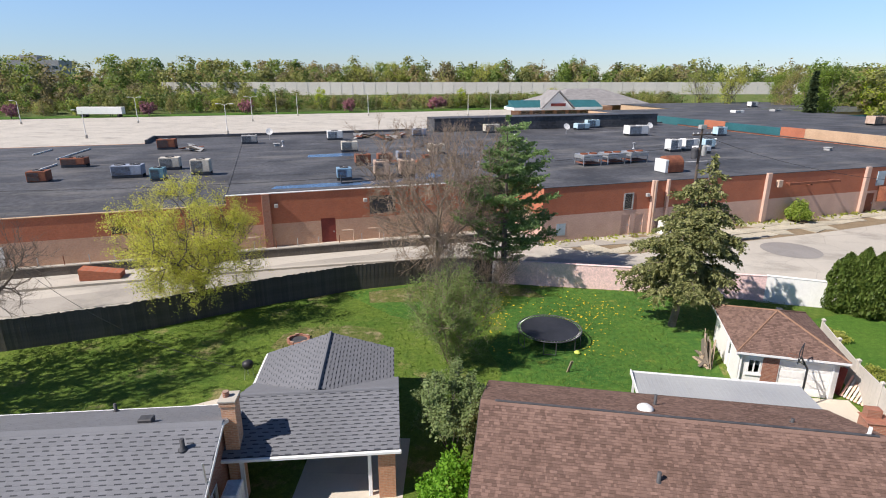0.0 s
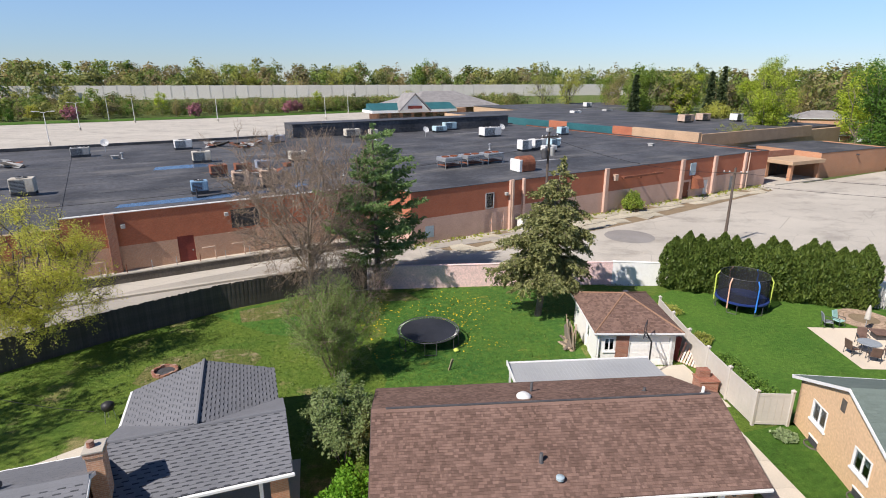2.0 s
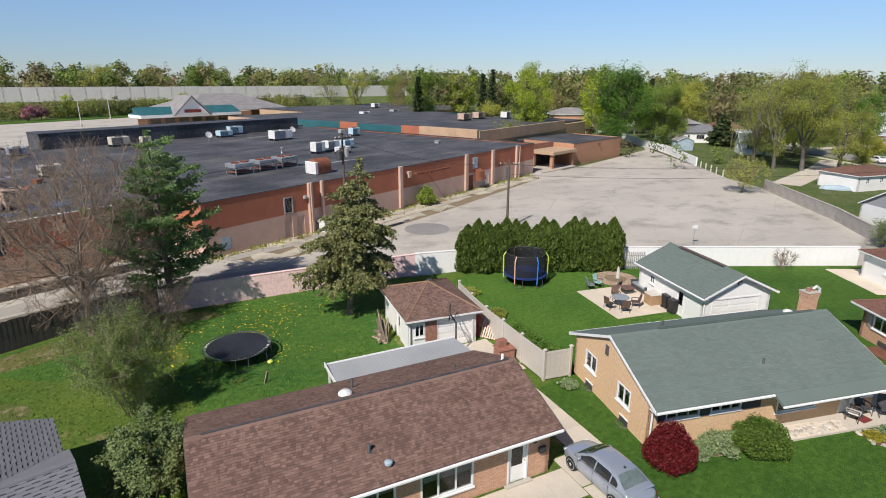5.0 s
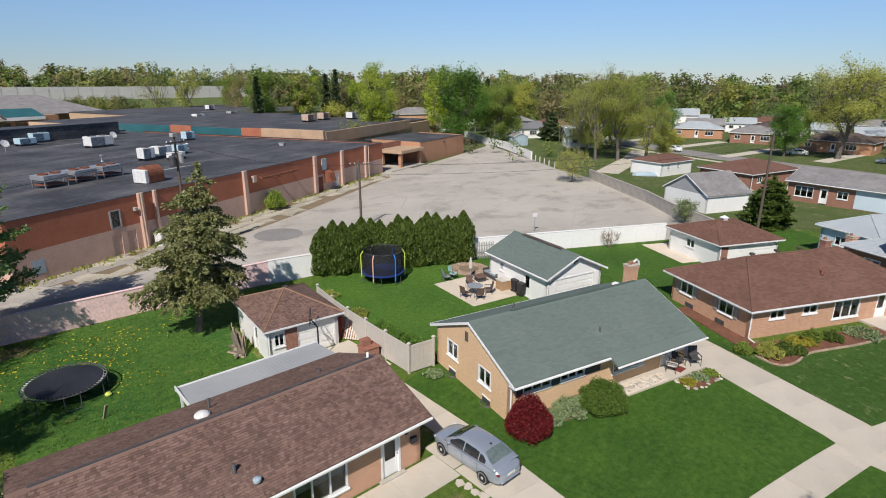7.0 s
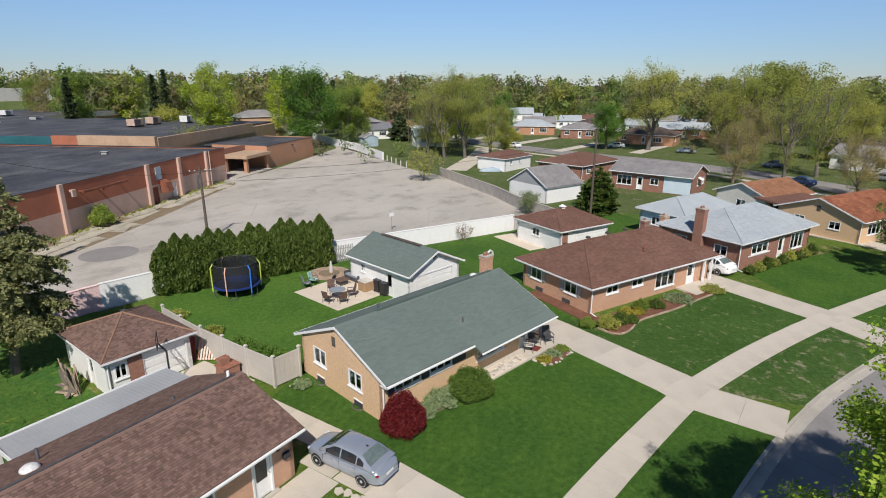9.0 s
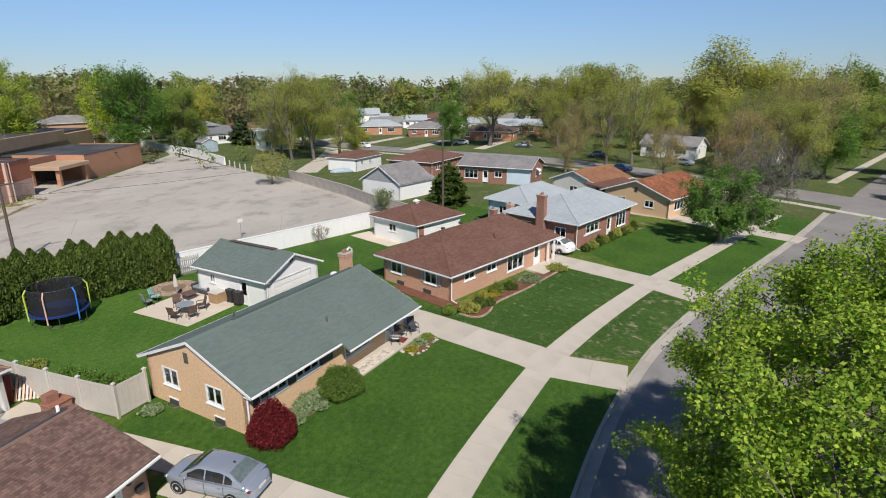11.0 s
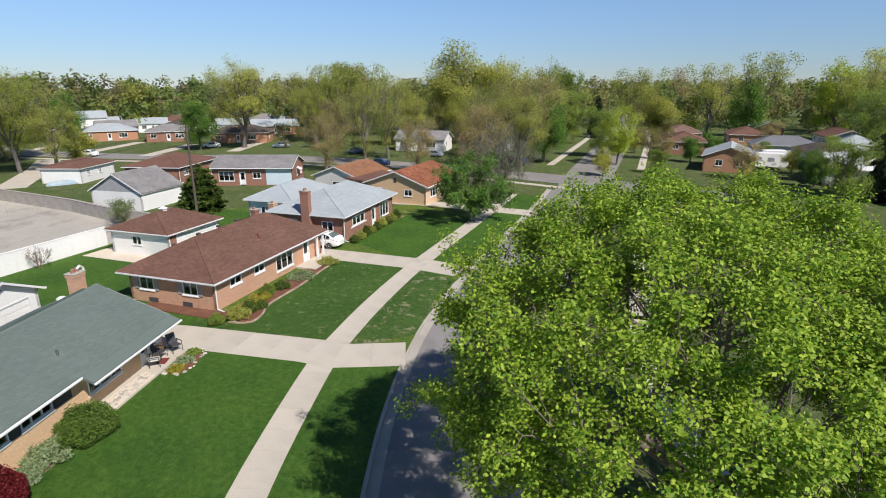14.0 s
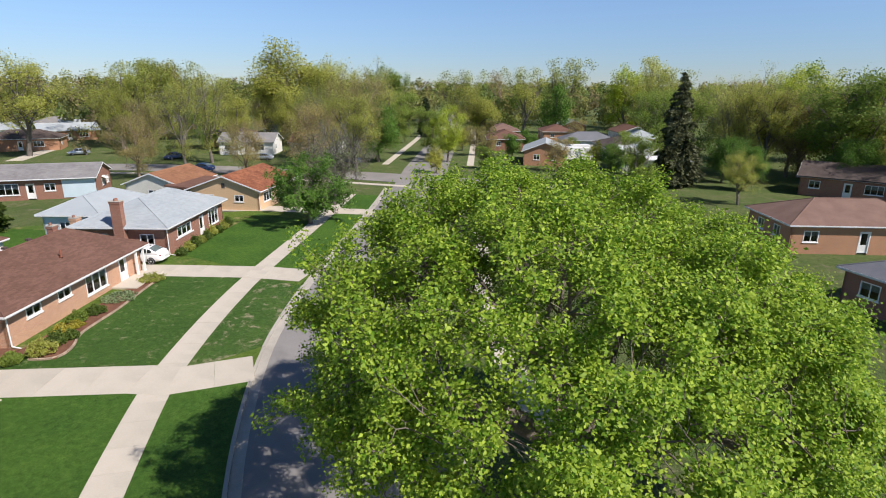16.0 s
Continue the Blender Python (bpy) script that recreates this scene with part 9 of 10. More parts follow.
def trampoline(x, y, r, h, rz, label, pad=None, net=0.0):
    T = thing("trampoline", x, y, 0, rz, label, "trampoline")
    part("mat", MB().lathe([(0.02, h - 0.02), (r * 0.9, h - 0.01), (r * 0.9, h), (0.02, h - 0.01)], 40), M_mat, T)
    part("rim", ring(MB(), r, h, 0.035), M_dark, T)
    if pad:
        part("pad", MB().lathe([(r * 0.88, h + 0.005), (r * 1.0, h + 0.04), (r * 1.03, h + 0.02), (r * 1.03, h - 0.1), (r * 0.99, h - 0.03), (r * 0.88, h)], 40), pad, T)
    else:
        sp = MB()
        for k in range(60):
            a = 6.28318 * k / 60
            sp.tube((r * 0.9 * math.cos(a), r * 0.9 * math.sin(a), h), (r * math.cos(a), r * math.sin(a), h), 0.012, 0.012, 4, None, False)
        tagged(part("springs", sp, M_steel, T), kind="stuff")
    for k in range(6):
        a = 6.28318 * k / 6
        c, s = math.cos(a), math.sin(a)
        b2 = 6.28318 * (k + 0.35) / 6
        part("leg", MB().path([(r * c, r * s, h), (r * c, r * s, 0.04), (r * math.cos(b2), r * math.sin(b2), 0.04), (r * math.cos(b2), r * math.sin(b2), h)], [0.025] * 4, 6), M_dark, T)
        if net:
            mt = (M_sleeve_p, M_sleeve_b, M_sleeve_y, M_sleeve_b, M_sleeve_p, M_sleeve_y)[k]
            part("pole", MB().path([(r * 1.03 * c, r * 1.03 * s, h - 0.5), (r * 1.05 * c, r * 1.05 * s, h + net * 0.8), (r * 0.93 * c, r * 0.93 * s, h + net)], [0.05] * 3, 8), mt, T, "padded enclosure pole")
    if net:
        n = 36
        prof = [(r * 0.94, h + 0.02), (r * 0.95, h + net * 0.5), (r * 0.93, h + net)]
        part("net", MB().add([(q * math.cos(6.28318 * i / n), q * math.sin(6.28318 * i / n), z) for q, z in prof for i in range(n)], [(j * n + i, j * n + (i + 1) % n, (j + 1) * n + (i + 1) % n, (j + 1) * n + i) for j in range(2) for i in range(n)]), M_net, T, "black enclosure net")
        part("top_ring", ring(MB(), r * 0.93, h + net, 0.02), M_dark, T)
    return T


trampoline(5.6, 31.1, 1.95, 0.85, 12, "round black trampoline standing on the lawn")
trampoline(29.1, 31.4, 1.75, 0.85, 200, "blue trampoline with black safety net and coloured poles", M_pad_blue, 1.75)
single("yellow_toy", MB().lathe([(0.03, 0), (0.16, 0.05), (0.18, 0.12), (0.1, 0.2), (0.02, 0.22)], 12), M_sleeve_y, "small yellow toy beside the trampoline", "toy", pose(7.0, 29.4, 0))
single("garden_stake", MB().box(-0.08, -0.03, -0.1, 0.08, 0.03, 0.75, None, 0.01), M_raw_wood, "leaning wooden stake in the lawn", "stake", pose(6.05, 27.3, 0, 10, 12, 20))

# ---- cars ----
M_silver = surf("car_silver", (0.43, 0.475, 0.545), (0.41, 0.455, 0.525), 1, 30, 0.22, 0.0, metal=0.5, contrast=0.03, spec=0.6)
M_car_white = surf("car_white", (0.80, 0.80, 0.80), (0.78, 0.78, 0.78), 1, 30, 0.3, 0.0, contrast=0.02, spec=0.6)
M_car_blue = surf("car_blue", (0.02, 0.05, 0.14), (0.03, 0.06, 0.16), 1, 30, 0.3, 0.0, contrast=0.02, spec=0.6)
M_car_glass = surf("car_glass", (0.02, 0.025, 0.03), (0.03, 0.035, 0.04), 1, 30, 0.05, 0.0, contrast=0.02, spec=0.8)
# rear window glass, its base colour made paler to stand in for reflected light
M_car_rear_reflect = surf("car_rear_glass_reflect", (0.16, 0.20, 0.195), (0.10, 0.13, 0.13), 1.2, 6, 0.06, 0.0, contrast=0.25, spec=0.8)
M_rim = surf("wheel_alloy", (0.62, 0.62, 0.62), (0.54, 0.54, 0.55), 3, 20, 0.35, 0.0, metal=0.4, contrast=0.1)
M_tyre = surf("tyre", (0.02, 0.02, 0.02), (0.03, 0.03, 0.03), 2, 20, 0.85, 0.2)
M_lens_red = surf("lens_red", (0.20, 0.012, 0.016), (0.24, 0.016, 0.02), 2, 9, 0.2, 0.0)
M_lens = surf("lens_clear", (0.7, 0.7, 0.7), (0.6, 0.6, 0.62), 2, 9, 0.15, 0.0)


def car(x, y, rz, paint, label):
    """A four-door saloon, x forwards: rounded body, a cabin with glazing set on it, wheels in dark arches."""
    T = thing("car", x, y, 0, rz, label, "car")

    def blend(tab, xx):
        for (xa, va), (xb, vb) in zip(tab, tab[1:]):
            if xa <= xx <= xb:
                f = (xx - xa) / (xb - xa)
                f = f * f * (3 - 2 * f) * 0.5 + f * 0.5
                return va + (vb - va) * f
        return tab[0][1] if xx < tab[0][0] else tab[-1][1]

    half = [(-2.24, 0.52), (-2.16, 0.74), (-1.9, 0.83), (-1.2, 0.875), (0.4, 0.875), (1.3, 0.865), (1.8, 0.80), (2.08, 0.66), (2.2, 0.46)]
    deck = [(-2.24, 0.80), (-2.1, 0.96), (-1.7, 1.03), (-0.9, 0.98), (0.4, 0.95), (1.1, 0.95), (1.7, 0.84), (2.05, 0.70), (2.2, 0.58)]
    sill = [(-2.24, 0.42), (-2.1, 0.26), (-1.7, 0.2), (1.7, 0.2), (2.05, 0.24), (2.2, 0.36)]
    top = [(-1.98, 1.0), (-1.62, 1.13), (-1.15, 1.37), (-0.7, 1.44), (0.0, 1.45), (0.35, 1.41), (0.75, 1.2), (1.2, 0.95)]

    def sup(c, p):
        return math.copysign(abs(c) ** p, c)

    def ring(xx):
        w, z1, z0 = blend(half, xx), blend(deck, xx), blend(sill, xx)
        return [(xx, w * sup(math.cos(6.28318 * k / 24), 0.42), (z0 + z1) / 2 + (z1 - z0) / 2 * sup(math.sin(6.28318 * k / 24), 0.5)) for k in range(24)]

    xs = [-2.24, -2.2, -2.12, -1.95, -1.7, -1.4, -1.0, -0.5, 0.0, 0.5, 1.0, 1.35, 1.65, 1.88, 2.04, 2.14, 2.2]
    part("body", MB().loft([ring(v) for v in xs][::-1]), paint, T, smooth=True)

    def wide(z):
        return 0.80 - 0.21 * max(0.0, (z - 0.95) / 0.5) ** 1.25

    def crown(xx, yy):
        w = wide(blend(top, xx))
        return blend(top, xx) + 0.05 * (1 - min(1, abs(yy) / w) ** 2.2)

    def cabin_ring(xx):
        zt = blend(top, xx)
        up = [(xx, wide(0.86 + (zt - 0.86) * f), 0.86 + (zt - 0.86) * f) for f in (0, 0.4, 0.75, 0.95)]
        arc = [(xx, yy * wide(zt), crown(xx, yy * wide(zt))) for yy in (0.9, 0.6, 0.2, -0.2, -0.6, -0.9)]
        return up + arc + [(p[0], -p[1], p[2]) for p in up[::-1]]

    part("cabin", MB().loft([cabin_ring(-1.98 + k * 0.106) for k in range(31)][::-1]), paint, T, smooth=True)

    def screen(name, x0, x1, n=6):
        rings = []
        for k in range(n):
            xx = x0 + (x1 - x0) * k / (n - 1)
            ys = [wide(blend(top, xx)) * f for f in (-0.86, -0.6, -0.3, 0, 0.3, 0.6, 0.86)]
            rings.append([(xx, yy, crown(xx, yy) + 0.012) for yy in ys] + [(xx, yy, crown(xx, yy) - 0.02) for yy in ys[::-1]])
        # only the rear window takes the glass with the painted reflection
        part(name, MB().loft(rings), M_car_rear_reflect if name == "rear_window" else M_car_glass, T, smooth=False)

    screen("windscreen", 0.42, 1.12)
    screen("rear_window", -1.72, -1.16)
    for s in (-1, 1):
        for x0, x1 in ((-0.02, 0.80), (-0.95, -0.10), (-1.38, -1.02)):
            rings = []
            for k in range(6):
                xx = x0 + (x1 - x0) * k / 5
                zl = blend(deck, xx) + 0.02
                zh = max(zl + 0.02, min(1.355, blend(top, xx) - 0.075))
                rings.append([(xx, s * (wide(zl) + 0.012), zl), (xx, s * (wide((zl + zh) / 2) + 0.012), (zl + zh) / 2), (xx, s * (wide(zh) + 0.012), zh), (xx, s * (wide(zh) - 0.03), zh), (xx, s * (wide(zl) - 0.03), zl)])
            part("side_window", MB().loft(rings), M_car_glass, T)
        for xx in (-1.32, 1.34):
            wm = pose(xx, s * 0.775, 0.31, 90, 0, 0)
            part("wheel_arch", MB().tube((xx, s * 0.70, 0.33), (xx, s * 0.869, 0.33), 0.33, 0.33, 22), M_tyre, T, "dark wheel arch")
            wh = part("wheel", MB().lathe([(0.2, -0.1), (0.29, -0.1), (0.315, -0.06), (0.315, 0.06), (0.29, 0.1), (0.2, 0.1)], 20, wm), M_tyre, T)
            rim = MB().lathe([(0.0, -0.104), (0.07, -0.106), (0.075, -0.096), (0.22, -0.098), (0.252, -0.106), (0.252, 0.106), (0.22, 0.098), (0.075, 0.09), (0.07, 0.106), (0.0, 0.104)], 18, wm)
            part("rim", rim, M_rim, wh)
            holes = MB()
            for k in range(6):
                holes.tube((xx + 0.145 * math.cos(k * 1.0472), s * 0.775 - s * 0.03, 0.31 + 0.145 * math.sin(k * 1.0472)), (xx + 0.145 * math.cos(k * 1.0472), s * 0.775 + s * 0.095, 0.31 + 0.145 * math.sin(k * 1.0472)), 0.028, 0.028, 8)
            part("rim_opening", holes, M_tyre, wh)
        part("tail_light", MB().box(-2.165, s * 0.655 - 0.11, 0.72, -1.98, s * 0.655 + 0.11, 0.86, None, 0.05), M_lens_red, T)
        part("headlight", MB().box(1.94, s * 0.58 - 0.15, 0.56, 2.1, s * 0.58 + 0.13, 0.7, None, 0.03), M_lens, T)
        part("mirror", MB().box(0.72, s * 0.90 - 0.09, 0.95, 0.88, s * 0.90 + 0.09, 1.07, None, 0.03), paint, T)
        for xx in (0.1, -0.85):
            part("door_handle", MB().box(xx, s * 0.875 - 0.012, 0.78, xx + 0.17, s * 0.875 + 0.014, 0.815), M_steel, T)
        for xx in (0.92, -0.06, -1.0):
            part("door_gap", MB().box(xx, s * 0.868 - 0.008, 0.34, xx + 0.014, s * 0.868 + 0.01, 0.9), M_dark, T)
    part("plate", MB().box(-2.255, -0.24, 0.62, -2.22, 0.24, 0.74), M_unit_white, T, "blank pale plate")
    part("bumper", MB().box(-2.27, -0.62, 0.34, -2.1, 0.62, 0.48, None, 0.06), paint, T)
    part("grille", MB().box(2.12, -0.4, 0.4, 2.2, 0.4, 0.54, None, 0.02), M_black, T)
    part("aerial", MB().box(-1.05, -0.04, 1.475, -0.95, 0.04, 1.52, None, 0.01), M_black, T)
    return T


car(15.55, 11.4, 83, M_silver, "silver four-door saloon parked beside the house").scale = (0.95, 0.95, 0.95)
car(51.6, -2.6, 57, M_car_white, "white car parked in the driveway")
car(106.2, -16.3, 40, M_car_blue, "dark blue car parked behind the houses")
for i, (x, y, rz) in enumerate(((150, 20, 100), (146, 3, 95), (128, -14, 130), (138, 44, 60), (118, -30, 50), (104, -44, 30), (140, 118, 10), (128, 122, 12), (112, 124, 15), (98, 62, 40))):
    if i < 9:
        car(x, y, rz, (M_car_white, M_silver, M_car_blue)[i % 3], ("white", "silver", "dark blue")[i % 3] + " car parked along a far street").location.z = -0.13

camper = thing("camper_trailer", 90.3, -93.5, -0.12, 66, "white camper trailer parked beside a house", "trailer")
part("body", MB().loft([[(x, -1.1, z0), (x, 1.1, z0), (x, 1.1, z1), (x, 0.9, z1 + 0.12), (x, -0.9, z1 + 0.12), (x, -1.1, z1)] for x, z0, z1 in ((-2.5, 0.8, 2.1), (-2.2, 0.5, 2.6), (2.1, 0.5, 2.6), (2.5, 0.9, 2.0))]), M_car_white, camper)
for a, b in ((-1.6, -0.6), (0.9, 1.8)):
    for s in (-1, 1):
        part("window", MB().box(a, s * 1.105 - 0.01, 1.5, b, s * 1.105 + 0.01, 2.1), M_car_glass, camper)
for s in (-1, 1):
    part("wheel", MB().lathe([(0.05, -0.1), (0.32, -0.1), (0.34, 0), (0.32, 0.1), (0.05, 0.1)], 16, pose(-0.2, s * 0.95, 0.34, 90, 0, 0)), M_tyre, camper)
part("drawbar", MB().tube((2.4, 0, 0.6), (3.5, 0, 0.5), 0.06, 0.06, 8).tube((3.4, 0, 0), (3.4, 0, 0.55), 0.05, 0.05, 8), M_steel, camper)

# ---- yard things ----
hp = thing("basketball_hoop", 16.75, 24.0, 0, 50, "black basketball hoop on a pole before the garage", "basketball hoop")
part("pole", MB().path([(0, 0, 0), (0, 0, 2.2), (0, 0.35, 2.75)], [0.05, 0.05, 0.045], 8), M_black, hp)
part("backboard_frame", MB().box(-0.55, 0.36, 2.55, 0.55, 0.40, 2.6).box(-0.55, 0.36, 3.2, 0.55, 0.40, 3.25).box(-0.55, 0.36, 2.6, -0.5, 0.40, 3.2).box(0.5, 0.36, 2.6, 0.55, 0.40, 3.2), M_black, hp)
part("rim", ring(MB(), 0.23, 0, 0.012, 16), M_rust, hp).location = (0, 0.65, 2.68)
part("strut", MB().tube((0, 0.1, 2.35), (0.3, 0.38, 2.6), 0.02, 0.02, 6).tube((0, 0.1, 2.35), (-0.3, 0.38, 2.6), 0.02, 0.02, 6), M_black, hp)
part("base", MB().box(-0.4, -0.45, 0, 0.4, 0.4, 0.15, None, 0.04), M_black, hp)

pl = thing("pallet", 19.5, 25.2, 0, -62, "pale yellow wooden slatted pallet leaning on the fence", "pallet")
for k in range(8):
    part("slat", MB().box(0, 0, -0.01, 0.10, 1.3, 0.015, pose(0, 0, 0.05, 50, 0, 0) @ pose(k * 0.165, 0, 0)), M_vinyl if k % 2 else M_sleeve_p, pl)
for yy in (0.05, 0.6, 1.12):
    part("bearer", MB().box(0, yy, -0.08, 1.26, yy + 0.06, -0.012, pose(0, 0, 0.05, 50, 0, 0)), M_raw_wood, pl)
bq = thing("brick_barbecue", 18.9, 22.0, 0, -10, "low brick barbecue with a concrete slab", "barbecue")
part("base", MB().box(-0.5, -0.4, 0, 0.5, 0.4, 0.8), M_brick_dark, bq)
part("slab", MB().box(-0.56, -0.46, 0.8, 0.56, 0.46, 0.85, None, 0.01), M_brick_dark, bq)
part("flue_block", MB().box(-0.4, 0.0, 0.85, 0.2, 0.4, 1.25), M_brick_dark, bq)
rd = thing("stacked_boards", 19.2, 26.6, 0, -75, "faded red wooden panels stacked beside the garage", "panels")
for k in range(5):
    part("panel", MB().box(k * 0.28, -0.03 - 0.01 * k, 0, k * 0.28 + 0.26, 0.0 - 0.01 * k, 1.5 - 0.08 * (k % 2), pose(0, 0, 0, -8, 0, 0)), M_red_door, rd)
dbr = thing("lumber_pile", 14.9, 28.5, 0, -13, "pile of old boards leaning on the garage wall", "lumber")
for k in range(16):
    ln = rf.uniform(0.9, 1.6)
    part("board", MB().box(-0.08, -0.015, 0, 0.08, 0.015, ln, pose(-0.62 + rf.uniform(-0.12, 0.1), -0.9 + k * 0.12, 0.0, rf.uniform(-9, 9), rf.uniform(14, 24), rf.uniform(75, 105))), (M_raw_wood, M_old_plank, M_unit_beige)[k % 3], dbr)
for k in range(9):
    part("board", MB().box(-0.08, -0.55, 0, 0.08, 0.55, 0.04, pose(rf.uniform(-1.15, -0.7), rf.uniform(-1.0, 0.9), 0.02 + 0.04 * (k % 4), 0, rf.uniform(-4, 4), rf.uniform(-35, 35))), (M_raw_wood, M_old_plank)[k % 2], dbr)
part("panel", MB().box(-0.45, -0.02, 0, 0.45, 0.02, 1.0, pose(-0.75, 0.75, 0, 0, 32, 88)), M_old_plank, dbr)
fr = thing("fire_ring", -9.9, 30.7, 0, 0, "round brick fire ring in the lawn", "fire pit")
for k in range(16):
    o = part("brick", MB().box(-0.125, -0.08, 0, 0.125, 0.08, 0.16 + 0.03 * (k % 3), None, 0.015), M_brick_dark, fr)
    o.matrix_basis = pose(0.62 * math.cos(k * 0.3927), 0.62 * math.sin(k * 0.3927), 0, 0, 0, k * 22.5 + 90)
part("ash", MB().lathe([(0.02, 0.0), (0.68, 0.0), (0.6, 0.05), (0.02, 0.06)], 16), M_dark, fr)
gl = thing("kettle_grill", -11.4, 26.3, 0, 0, "black kettle grill beside the carport", "grill")
part("bowl", MB().lathe([(0.05, 0.55), (0.22, 0.6), (0.3, 0.78), (0.28, 0.92), (0.15, 1.02), (0.03, 1.05)], 16), M_black, gl, smooth=True)
for k in range(3):
    part("leg", MB().tube((0.2 * math.cos(k * 2.1), 0.2 * math.sin(k * 2.1), 0.65), (0.3 * math.cos(k * 2.1), 0.3 * math.sin(k * 2.1), 0), 0.015, 0.015, 6), M_steel, gl)
br = thing("brick_ramp_wall", -30.2, 41.2, 0, 14, "low red brick ramp block beside the lane", "ramp")
part("wall", MB().loft([[(xx, -0.6, 0), (xx, 0.6, 0), (xx, 0.6, z), (xx, -0.6, z)] for xx, z in ((-0.2, 0.95), (2.8, 0.45))]), M_brick_red, br)


# ---- patio furniture ----
def patio_chair(x, y, rz, material, label, group=""):
    T = thing("patio_chair", x, y, 0.03, rz, label, "chair", group)
    part("seat", MB().box(-0.27, -0.27, 0.38, 0.27, 0.27, 0.45, None, 0.02), material, T)
    part("backrest", MB().box(-0.27, 0, 0, 0.27, 0.05, 0.6, pose(0, 0.24, 0.45, -14, 0, 0), 0.015), material, T)
    for s in (-1, 1):
        part("armrest", MB().box(s * 0.3 - 0.03, -0.25, 0.6, s * 0.3 + 0.03, 0.3, 0.64, None, 0.01), M_dark, T)
        for yy in (-0.23, 0.23):
            part("leg", MB().tube((s * 0.29, yy, 0.6), (s * 0.3, yy * 1.15, 0), 0.018, 0.018, 6), M_dark, T)
    return T


M_cush = surf("cushion_brown", (0.12, 0.075, 0.06), (0.16, 0.10, 0.08), 3, 16, 0.9, 0.2)
M_teal_ch = surf("chair_mint", (0.33, 0.55, 0.50), (0.30, 0.50, 0.46), 2, 12, 0.6, 0.1)
M_wicker = surf("wicker_tan", (0.42, 0.27, 0.15), (0.36, 0.23, 0.13), 3, 24, 0.85, 0.4)
M_cush_blue = surf("cushion_gray", (0.22, 0.25, 0.28), (0.27, 0.30, 0.33), 3, 16, 0.9, 0.2)
for x, y in ((30.4, 23.6), (30.85, 22.6), (32.25, 22.75), (32.2, 24.5)):
    patio_chair(x, y, math.degrees(math.atan2(y - 23.5, x - 31.5)) - 90, M_cush, "brown cushioned patio chair at the dining table", "chairs round the patio table")
tb = thing("patio_table", 31.5, 23.5, 0.03, 0, "round glass-topped patio dining table", "table")
part("tabletop", MB().lathe([(0.02, 0.68), (0.62, 0.68), (0.64, 0.70), (0.62, 0.72), (0.02, 0.72)], 24), M_cush_blue, tb)
for k in range(4):
    part("leg", MB().tube((0.4 * math.cos(k * 1.57), 0.4 * math.sin(k * 1.57), 0.68), (0.5 * math.cos(k * 1.57), 0.5 * math.sin(k * 1.57), 0), 0.02, 0.02, 6), M_dark, tb)
patio_chair(32.3, 27.1, 60, M_cush_blue, "grey lounge chair on the patio")
patio_chair(33.2, 27.1, 10, M_teal_ch, "mint green garden chair on the patio")
so = thing("outdoor_sofa", 35.5, 24.6, 0.03, -110, "grey outdoor sofa with cushions against the garage", "sofa")
part("base", MB().box(-0.95, -0.4, 0.05, 0.95, 0.4, 0.34, None, 0.03), M_dark, so)
part("seat_cushion", MB().box(-0.85, -0.38, 0.342, -0.01, 0.22, 0.5, None, 0.04), M_cush_blue, so)
part("seat_cushion", MB().box(0.01, -0.38, 0.342, 0.85, 0.22, 0.5, None, 0.04), M_cush_blue, so)
part("backrest", MB().box(-0.95, 0.24, 0.342, 0.95, 0.42, 0.85, None, 0.04), M_cush_blue, so)
for s in (-1, 1):
    part("armrest", MB().box(s * 0.95 - 0.08, -0.4, 0.342, s * 0.95 + 0.08, 0.23, 0.65, None, 0.03), M_dark, so)
ft = thing("fire_table", 34.2, 25.0, 0.03, -20, "low brown square fire table", "table")
part("top", MB().box(-0.5, -0.5, 0.38, 0.5, 0.5, 0.44, None, 0.015), M_cush, ft)
part("base", MB().box(-0.35, -0.35, 0, 0.35, 0.35, 0.38), M_dark, ft)
um = thing("closed_umbrella", 34.3, 26.1, 0.03, 0, "closed tan patio umbrella on its base", "umbrella")
part("canopy", MB().lathe([(0.05, 0.75), (0.17, 0.85), (0.15, 1.3), (0.07, 1.75), (0.02, 1.85)], 10), M_vinyl, um)
part("pole", MB().tube((0, 0, 0.08), (0, 0, 0.8), 0.025, 0.025, 8), M_steel, um)
part("base", MB().lathe([(0.25, 0), (0.25, 0.06), (0.05, 0.1)], 16), M_dark, um)
bxx = thing("storage_box", 34.1, 22.4, 0.03, -20, "tan covered storage box on the patio", "box")
part("body", MB().box(-0.65, -0.45, 0, 0.65, 0.45, 0.75, None, 0.03), M_wicker, bxx)
part("lid", MB().box(-0.68, -0.48, 0.752, 0.68, 0.48, 0.82, None, 0.02), M_vinyl, bxx)
